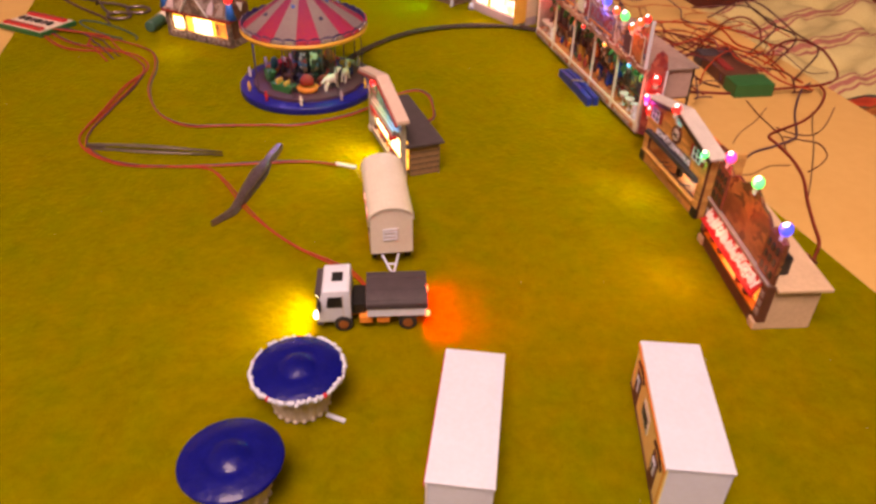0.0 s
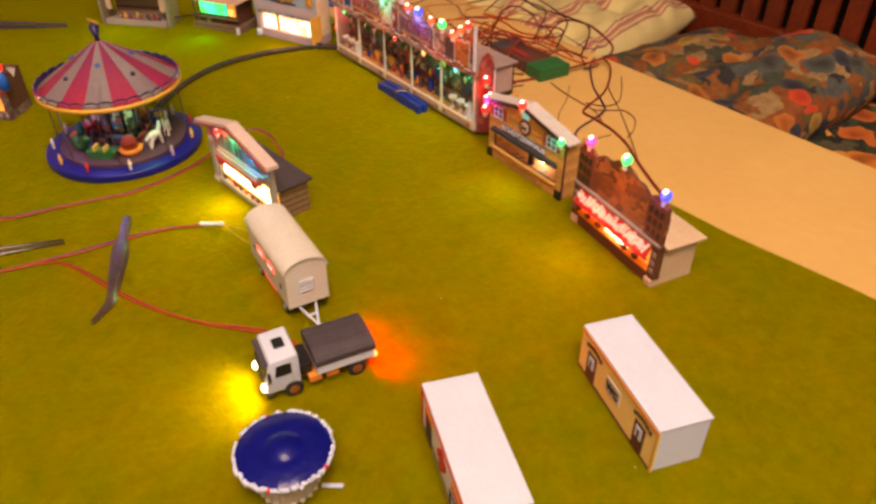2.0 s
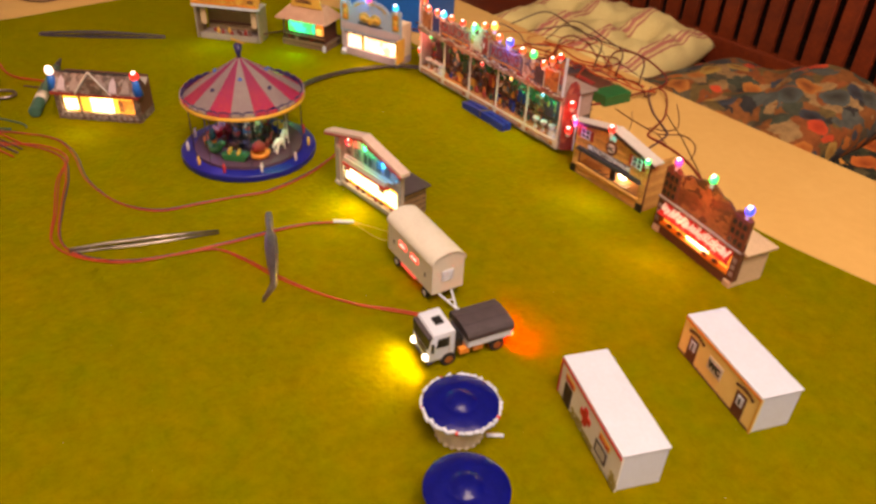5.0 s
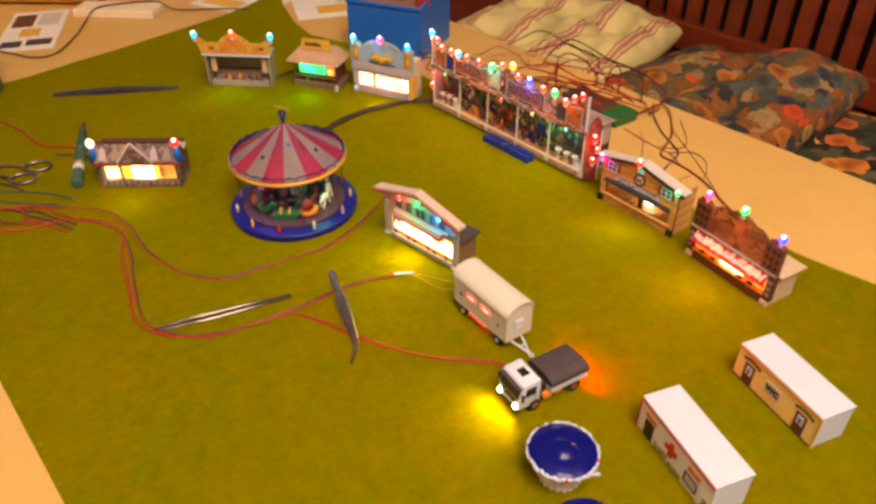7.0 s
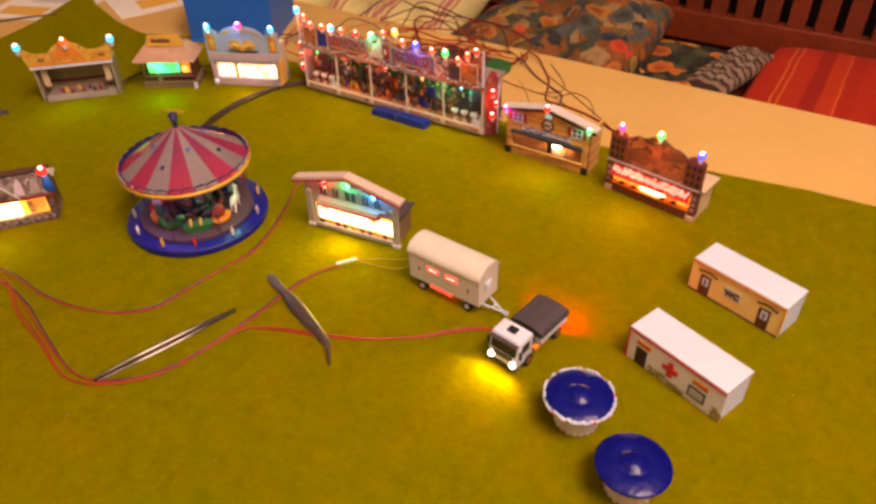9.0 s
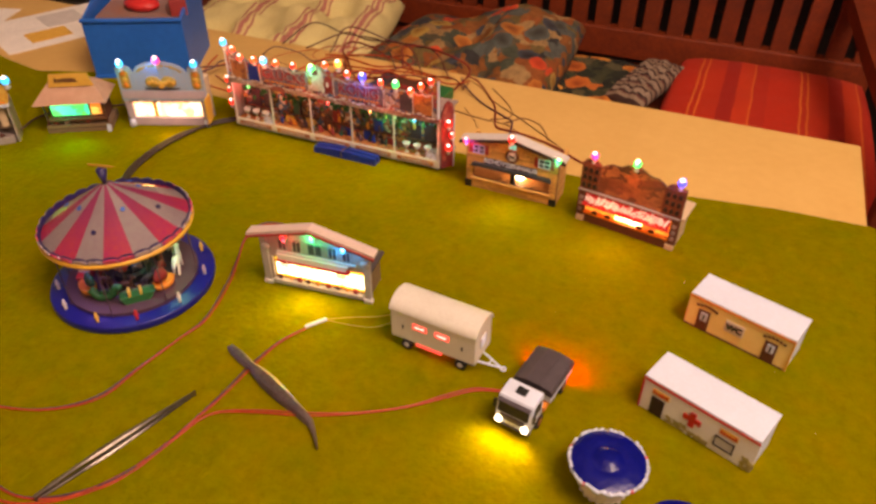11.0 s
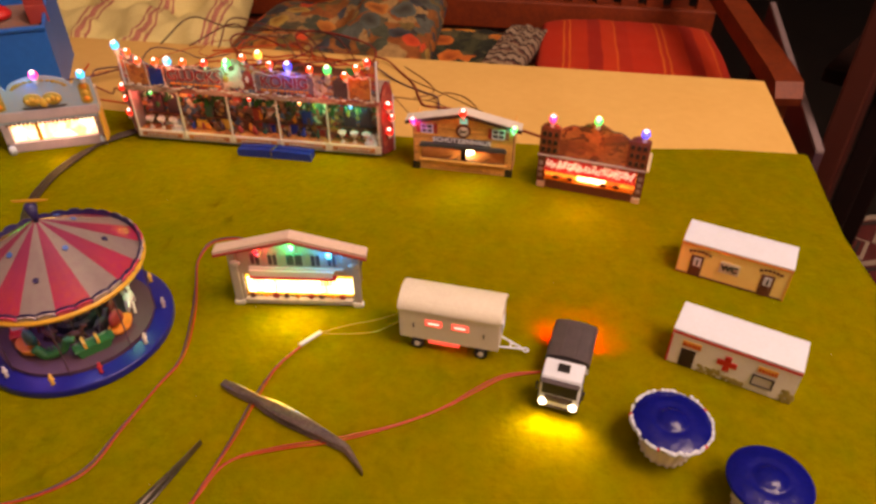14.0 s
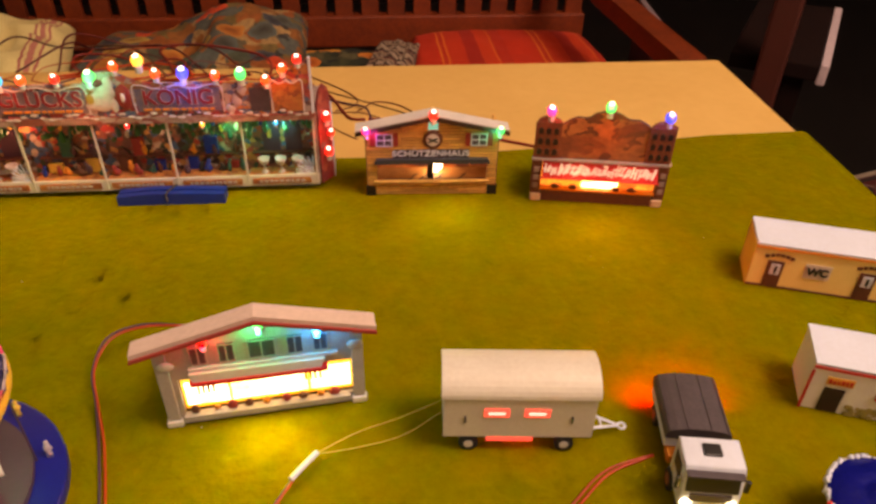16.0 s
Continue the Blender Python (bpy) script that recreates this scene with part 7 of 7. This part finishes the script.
part("carton", box(0.006, 0.088, 0.008, 0.076, 0.0, 0.053, 0.001), material("brown_cardboard", (0.26, 0.10, 0.06), 0.85, other=(0.20, 0.13, 0.12), scale=22), load)
red_bag = part("red_bag", ball(0.014, (0, 0, 0.006), None, (1.4, 1.0, 0.5), 18), RED, None, "", True)
red_bag.location = Vector((-0.268, 0.090, 0.0535)) * K
tagged(red_bag, "crumpled red bag lying on a box in the bin", "bag")
red_box = part("red_carton", box(-0.008, 0.008, -0.014, 0.014, 0.0, 0.016, 0.001), DARKRED, None)
red_box.matrix_world = Matrix.Translation(Vector((-0.228, 0.098, 0.0547)) * K) @ pose(0, 0, 0, 0, 0, 38)
tagged(red_box, "small dark red carton lying on a box in the bin", "box")


def sheet(at, turn, w, d, label, blocks):
    p = thing("paper_sheet", at, turn, label, "paper", "loose papers")
    part("page", box(-w / 2, w / 2, -d / 2, d / 2, 0.0, 0.0006), PAPER, p)
    for x0, x1, y0, y1, m in blocks:
        part("printed_block", box(x0 * w, x1 * w, y0 * d, y1 * d, 0.0006, 0.0009), m, p)


sheet((-0.620, -0.240, -0.0014), 64, 0.070, 0.150, "white instruction sheet with coloured pictures on the table", [(-0.42, -0.05, 0.08, 0.40, BROWN), (0.02, 0.40, 0.10, 0.42, GREYW), (-0.2, 0.15, -0.18, 0.02, YELLOW), (-0.42, -0.08, -0.42, -0.28, SLATE), (0.0, 0.42, -0.40, -0.26, SLATE)])
sheet((-0.555, 0.055, -0.0014), 20, 0.12, 0.16, "white printed sheet with faint pictures on the table", [(-0.35, 0.05, 0.15, 0.36, LILAC), (-0.25, 0.3, -0.15, 0.02, GREYW), (-0.4, 0.1, -0.42, -0.25, YELLOW)])
sheet((-0.440, 0.130, -0.0014), -25, 0.11, 0.15, "white printed sheet beside the blue bin", [(-0.4, 0.0, -0.1, 0.2, GREYW), (0.05, 0.35, -0.3, 0.0, YELLOW)])
foam = thing("foam_block", (-0.607, -0.131, -0.0015), 44, "pale foam block lying on the table", "block")
part("block", box(-0.056, 0.056, -0.020, 0.020, 0.0, 0.011, 0.002), FOAM, foam)


def pot(name, at, r, h, mat, band, label, category):
    p = thing(name, at, 0, label, category)
    part("body", turned([(r * 0.86, 0.0), (r * 0.94, 0.003), (r, h * 0.5), (r * 0.98, h), (r * 0.92, h), (r * 0.90, h * 0.3)], 36), mat, p, "", True)
    part("band", turned([(r * 1.0, h * 0.25), (r * 1.012, h * 0.28), (r * 1.015, h * 0.5), (r * 1.0, h * 0.53)], 36), band, p, "", True)
    return p


MUGBLUE = printed("blue_violet_mug_print", [(0.20, 0.18, 0.40), (0.50, 0.46, 0.52), (0.14, 0.13, 0.34), (0.34, 0.31, 0.46)], 60, smooth=True, stretch=(0.5, 0.5, 2))
pot("mug", (-0.655, -0.055, -0.0015), 0.030, 0.062, WHITE, MUGBLUE, "white mug with a blue-violet band on the table", "mug")
pot("glass_jar", (-0.630, 0.012, -0.0015), 0.022, 0.050, CREAM, GREYW, "small pale jar on the table", "jar")
pot("grey_pot", (-0.452, -0.352, 0.0), 0.032, 0.080, GREYPLASTIC, GREYPLASTIC, "plain grey plastic pot on the felt's edge", "pot")
tin = thing("patterned_tin", (-0.730, -0.190, -0.0015), 46, "yellow patterned tin lying on the table", "tin")
part("body", cyl(0.034, -0.085, 0.085, seg=32, m=Matrix.Translation((0, 0, 0.034)) @ pose(0, 0, 0, 0, 90, 0), bevel=0.004), printed("yellow_floral_print", [(0.70, 0.42, 0.06), (0.72, 0.48, 0.10), (0.45, 0.35, 0.08), (0.60, 0.20, 0.08)], 40), tin, "", True)
part("end", cyl(0.030, 0.085, 0.090, seg=32, m=Matrix.Translation((0, 0, 0.034)) @ pose(0, 0, 0, 0, 90, 0)), material("rose_print", (0.34, 0.075, 0.07), 0.6, other=(0.20, 0.03, 0.03), scale=60), tin, "rose-coloured end")


# ---- cables ----


def pair(points, label, r=0.00055, colours=(WIRERED, WIREBLUE), gap=0.0012):
    """Twin wires lying side by side on the felt, weaving a little."""
    for k, m in enumerate(colours):
        q = []
        for i, (x, y, *up) in enumerate(points):
            o = (k - (len(colours) - 1) / 2) * gap * (1 + 0.8 * math.sin(i * 1.7 + k))
            a, b = points[max(i - 1, 0)], points[min(i + 1, len(points) - 1)]
            n = Vector((-(b[1] - a[1]), b[0] - a[0])).normalized() * o
            q.append((x + n.x, y + n.y, (up[0] if up else 0.0) + r + 0.0003))
        wire("supply_wire", q, r, m, label, "wires on the felt")


pair([(-0.200, -0.425), (-0.160, -0.395), (-0.135, -0.357), (-0.097, -0.335), (-0.061, -0.338), (-0.019, -0.351), (0.020, -0.361), (0.044, -0.356), (0.064, -0.338), (0.073, -0.314), (0.077, -0.294), (0.081, -0.270), (0.083, -0.244), (0.087, -0.221), (0.096, -0.203)], "red and violet twin wire lying on green felt")
pair([(-0.196, -0.430), (-0.150, -0.400), (-0.130, -0.350), (-0.095, -0.331), (-0.058, -0.345), (-0.015, -0.356), (0.022, -0.366), (0.050, -0.354), (0.068, -0.330), (0.075, -0.306), (0.083, -0.283), (0.103, -0.272), (0.131, -0.262), (0.158, -0.249), (0.180, -0.235), (0.195, -0.221), (0.209, -0.209), (0.228, -0.203)], "red twin wire leading to the truck", colours=(WIRERED, WIREORANGE))
pair([(-0.205, -0.415), (-0.173, -0.375), (-0.152, -0.350), (-0.128, -0.331), (-0.095, -0.325), (-0.052, -0.327), (-0.016, -0.321), (0.006, -0.311), (0.020, -0.295), (0.024, -0.272), (0.030, -0.243), (0.034, -0.221), (0.026, -0.188), (0.019, -0.166, 0.003), (0.0145, -0.150, 0.007), (0.0175, -0.1355, 0.0105), (0.0292, -0.1290, 0.0112), (0.0458, -0.1300, 0.0112), (0.0633, -0.1335, 0.0112), (0.0700, -0.1400, 0.0105)], "red and violet twin wire leading behind a stall")
wire("wire_joint", [(0.0950, -0.2040, 0.0016), (0.1000, -0.1975, 0.0018), (0.1040, -0.1930, 0.0022)], 0.0012, WHITE, "white sleeve joining two wires", "", "sleeve")
wire("thin_wire", [(0.103, -0.194, 0.0022), (0.118, -0.186, 0.0030), (0.135, -0.184, 0.0080), (0.1500, -0.1850, 0.0170)], 0.00024, WIREYELLOW, "thin yellow wire leading to the wagon", "thin yellow wires")
wire("thin_wire", [(0.103, -0.194, 0.0022), (0.120, -0.191, 0.0012), (0.136, -0.189, 0.0040), (0.1500, -0.1870, 0.0130)], 0.00024, WIREYELLOW, "thin yellow wire leading to the wagon", "thin yellow wires")
for k in range(3):
    o = 0.0026 * (k - 1)
    wire("black_cable", [(-0.060, -0.185 + o, 0.0018), (-0.100, -0.150 + o, 0.0018), (-0.128 + o, -0.110, 0.0018), (-0.136 + o, -0.070, 0.0018), (-0.132 + o, -0.035, 0.0018), (-0.120, -0.006 + o * 1.5, 0.0018), (-0.100, 0.016 + o, 0.0018), (-0.085, 0.045 + o, 0.0014)], 0.0011, WIREBLACK, "black cable between the carousel and the long stall", "black cables")
wire("table_wire", [(-0.600, -0.310, 0.0004), (-0.564, -0.295, 0.0004), (-0.543, -0.285, 0.0006), (-0.517, -0.271, 0.0004), (-0.512, -0.246, 0.0004), (-0.555, -0.208, 0.0006), (-0.592, -0.182, 0.003), (-0.612, -0.158, 0.0108), (-0.606, -0.120, 0.0112), (-0.585, -0.085, 0.0108), (-0.560, -0.070, 0.003), (-0.530, -0.020, 0.0004), (-0.500, 0.010, 0.0004)], 0.0011, WIREBROWN, "brown wire crossing papers, table and a foam block")
wire("table_wire", [(-0.400, -0.378, 0.001), (-0.360, -0.350, 0.0012), (-0.323, -0.339, 0.0012), (-0.300, -0.338, 0.0012), (-0.277, -0.332, 0.0012), (-0.251, -0.310, 0.0012), (-0.232, -0.298, 0.0012)], 0.0010, WIRERED, "red-brown wire bending over the felt")
wire("table_wire", [(-0.252, -0.330, 0.001), (-0.239, -0.317, 0.001), (-0.225, -0.305, 0.001)], 0.0008, WIREBROWN, "short brown wire on the felt")
loop = [(-0.190 + 0.030 * math.cos(q) - 0.004 * math.sin(q), -0.372 + 0.026 * math.cos(q) + 0.008 * math.sin(q), 0.0009) for q in np.linspace(0.0, 5.6, 12)]
wire("coiled_wire", loop, 0.0006, TEAL, "thin dark blue-green wire coiled on the felt", "coiled wires")
for k in range(4):
    wire("coiled_wire", [(-0.215 + 0.006 * k, -0.425, 0.001 + 0.001 * k), (-0.190 + 0.004 * k, -0.402 + 0.005 * k, 0.0022), (-0.172 + 0.006 * k, -0.372 - 0.004 * k, 0.0016), (-0.150, -0.362 - 0.006 * k, 0.0014), (-0.128 + 0.005 * k, -0.352 - 0.004 * k, 0.001)], 0.0007, (WIRERED, WIREBROWN, WIREBLUE, WIRERED)[k], "red and brown wires bundled on the felt", "bundled wires")
wire("table_wire", [(-0.258, -0.092, 0.008), (-0.275, -0.060, 0.001), (-0.262, -0.030, 0.001), (-0.230, -0.015, 0.001), (-0.200, 0.010, 0.001), (-0.160, 0.035, 0.001)], 0.0009, WIREBROWN, "brown wire running behind the stalls")

# the tangle behind the stalls: loops on the table and over its edge
for k in range(26):
    x, y = rng.uniform(-0.22, -0.05), rng.uniform(0.055, 0.125)
    pts = [(x, y, 0.001 + 0.01 * rng.random())]
    a = rng.uniform(-0.6, 1.6)
    for i in range(rng.randint(5, 9)):
        a += rng.uniform(-1.1, 1.1)
        s = rng.uniform(0.015, 0.034)
        x = min(max(x + s * math.cos(a), -0.26), 0.06)
        y = min(max(y + s * math.sin(a) * 0.8, 0.048), 0.21)
        pts.append((x, y, 0.001 + abs(rng.gauss(0, 0.006))))
    wire("thin_wire", pts, rng.choice((0.0004, 0.0006, 0.0008)), rng.choice((WIREDARK, WIRELEAD, WIREBLUE, WIRERED, WIRELEAD)), "thin tangled wire behind the stalls", "tangled wires")
LEADS = [
    ("thick dark red lead looping back over the table's edge", 0.0010, WIRELEAD, [(0.036, 0.070), (0.048, 0.111), (0.053, 0.139, 0.003), (0.055, 0.179, 0.004), (0.047, 0.198, 0.005), (0.030, 0.209, 0.006), (-0.006, 0.224, 0.006), (-0.032, 0.226, 0.004), (-0.036, 0.214, 0.004), (-0.026, 0.194, 0.004), (-0.020, 0.182)]),
    ("violet lead curling from the shooting gallery over the table", 0.0008, WIREBLUE, [(0.158, 0.018, 0.016), (0.148, 0.046), (0.135, 0.068), (0.130, 0.088), (0.126, 0.105, 0.002), (0.111, 0.118), (0.085, 0.135), (0.058, 0.159, 0.003), (0.050, 0.172, 0.004)]),
    ("dark red lead bending sharply behind the snack stall", 0.0009, WIRELEAD, [(0.268, 0.004, 0.022), (0.262, 0.018, 0.010), (0.250, 0.029, 0.002), (0.235, 0.044), (0.218, 0.053), (0.196, 0.065), (0.171, 0.080), (0.148, 0.088), (0.129, 0.0905), (0.116, 0.0925), (0.109, 0.108), (0.100, 0.132), (0.082, 0.158), (0.068, 0.172, 0.003), (0.055, 0.177, 0.004)]),
    ("thin wire crossing the bare table", 0.0004, WIREDARK, [(0.060, 0.111), (0.082, 0.106), (0.104, 0.103), (0.122, 0.098, 0.002), (0.140, 0.090)]),
    ("thin wire crossing the bare table", 0.0004, WIREDARK, [(0.085, 0.169), (0.109, 0.143), (0.120, 0.125), (0.117, 0.113), (0.105, 0.106)]),
    ("thin wire lying in a loop on the table", 0.0004, WIREDARK, [(0.118, 0.102), (0.126, 0.112), (0.133, 0.120), (0.148, 0.115), (0.159, 0.101), (0.165, 0.088)]),
    ("thin wire crossing the bare table", 0.0004, WIREBROWN, [(0.088, 0.148), (0.108, 0.133), (0.134, 0.115), (0.171, 0.086), (0.190, 0.070)]),
    ("thin wire crossing the bare table", 0.0003, WIREDARK, [(0.120, 0.062), (0.106, 0.077), (0.092, 0.098), (0.074, 0.119)]),
    ("thin wire running to the shooting gallery", 0.0003, WIREDARK, [(0.160, 0.030, 0.006), (0.160, 0.048), (0.153, 0.068), (0.155, 0.082)]),
    ("red lead in the bundle behind the long stall", 0.0008, WIRERED, [(-0.120, 0.120), (-0.112, 0.144), (-0.103, 0.170), (-0.083, 0.177), (-0.047, 0.170), (-0.029, 0.177), (-0.003, 0.177), (0.021, 0.173), (0.040, 0.174)]),
    ("red lead in the bundle behind the long stall", 0.0008, WIRERED, [(-0.080, 0.060, 0.010), (-0.060, 0.090), (-0.058, 0.113), (-0.071, 0.149), (-0.086, 0.178), (-0.085, 0.200, 0.003)]),
    ("dark red lead arching behind the long stall", 0.0009, WIRELEAD, [(-0.028, 0.092), (-0.033, 0.117), (-0.053, 0.137), (-0.077, 0.166, 0.002), (-0.096, 0.190, 0.004), (-0.094, 0.206, 0.006), (-0.068, 0.204, 0.005), (-0.038, 0.187, 0.003)]),
    ("dark lead looping round the control box", 0.0007, WIREDARK, [(-0.052, 0.146), (-0.046, 0.134), (-0.028, 0.108), (0.000, 0.098), (0.022, 0.096), (0.034, 0.104)]),
    ("red lead in the bundle behind the long stall", 0.0008, WIRERED, [(-0.110, 0.176), (-0.092, 0.182), (-0.066, 0.189, 0.002), (-0.036, 0.193, 0.003), (-0.012, 0.182, 0.002), (0.000, 0.166)]),
    ("red lead in the bundle behind the long stall", 0.0007, WIRERED, [(-0.105, 0.150), (-0.080, 0.158), (-0.050, 0.162), (-0.020, 0.168), (0.006, 0.171), (0.030, 0.166)]),
    ("red lead draped over the control box", 0.0007, WIRERED, [(-0.070, 0.150), (-0.030, 0.142, 0.006), (-0.012, 0.136, 0.013), (0.014, 0.128, 0.0135), (0.036, 0.136, 0.0125), (0.050, 0.150, 0.006), (0.060, 0.168, 0.003)]),
    ("dark red lead draped over the control box", 0.0007, WIRELEAD, [(-0.080, 0.130), (-0.040, 0.128, 0.005), (-0.015, 0.122, 0.013), (0.012, 0.136, 0.0140), (0.024, 0.150, 0.006), (0.010, 0.165)]),
    ("red lead draped over the control box", 0.0006, WIRERED, [(-0.055, 0.160), (-0.028, 0.150, 0.005), (-0.004, 0.132, 0.0135), (0.004, 0.118, 0.0130), (0.012, 0.103, 0.006), (0.024, 0.092)]),
    ("dark red lead in the bundle behind the long stall", 0.0008, WIRELEAD, [(-0.090, 0.120), (-0.070, 0.140), (-0.045, 0.155), (-0.025, 0.172), (-0.012, 0.190, 0.002), (-0.024, 0.202, 0.003), (-0.046, 0.196)]),
]
for label, r, mat, path in LEADS:
    wire("table_lead", [(x, y, (up[0] if up else 0.0) + r - 0.0012) for x, y, *up in path], r, mat, label, "leads behind the stalls")
plug = part("lead_plug", box(-0.011, 0.011, -0.0035, 0.0035, 0.0, 0.0065, 0.001), BLACK)
plug.matrix_world = Matrix.Translation(Vector((0.033, 0.060, -0.0005)) * K) @ pose(0, 0, 0, 0, 0, 40)
tagged(plug, "black plug on a lead behind the long stall", "plug")
wire("dark_lead", [(-0.292, -0.426, 0.0012), (-0.258, -0.404, 0.0012), (-0.225, -0.380, 0.0012), (-0.205, -0.372, 0.0012)], 0.0012, WIREBROWN, "dark brown lead on the felt beside the circuit board")
for k in range(3):
    pts = [(-0.16 + 0.03 * k, 0.17, 0.006), (-0.14 + 0.03 * k + rng.uniform(-0.02, 0.02), 0.21, 0.012 + 0.01 * rng.random()), (-0.12 + 0.03 * k, 0.23 + 0.03 * rng.random(), 0.0), (-0.06 + 0.03 * k, 0.215, 0.008), (-0.02 + 0.03 * k, 0.165, 0.003)]
    wire("thin_wire", pts, 0.0008, rng.choice((WIREDARK, WIREBROWN)), "thin wire bowing over the table's edge", "tangled wires")

# crumbs and lint on the felt
crumbs = bmesh.new()
for k in range(60):
    x, y = rng.uniform(-0.44, 0.41), rng.uniform(-0.44, 0.03)
    ball(rng.uniform(0.0002, 0.0004), (x, y, 0.0002), crumbs, (1, rng.uniform(0.5, 1.4), 0.6), 4)
tagged(part("felt_lint", crumbs, IVORY, None, "", True), "tiny pale crumbs and lint scattered on the felt", "lint", "", "stuff")
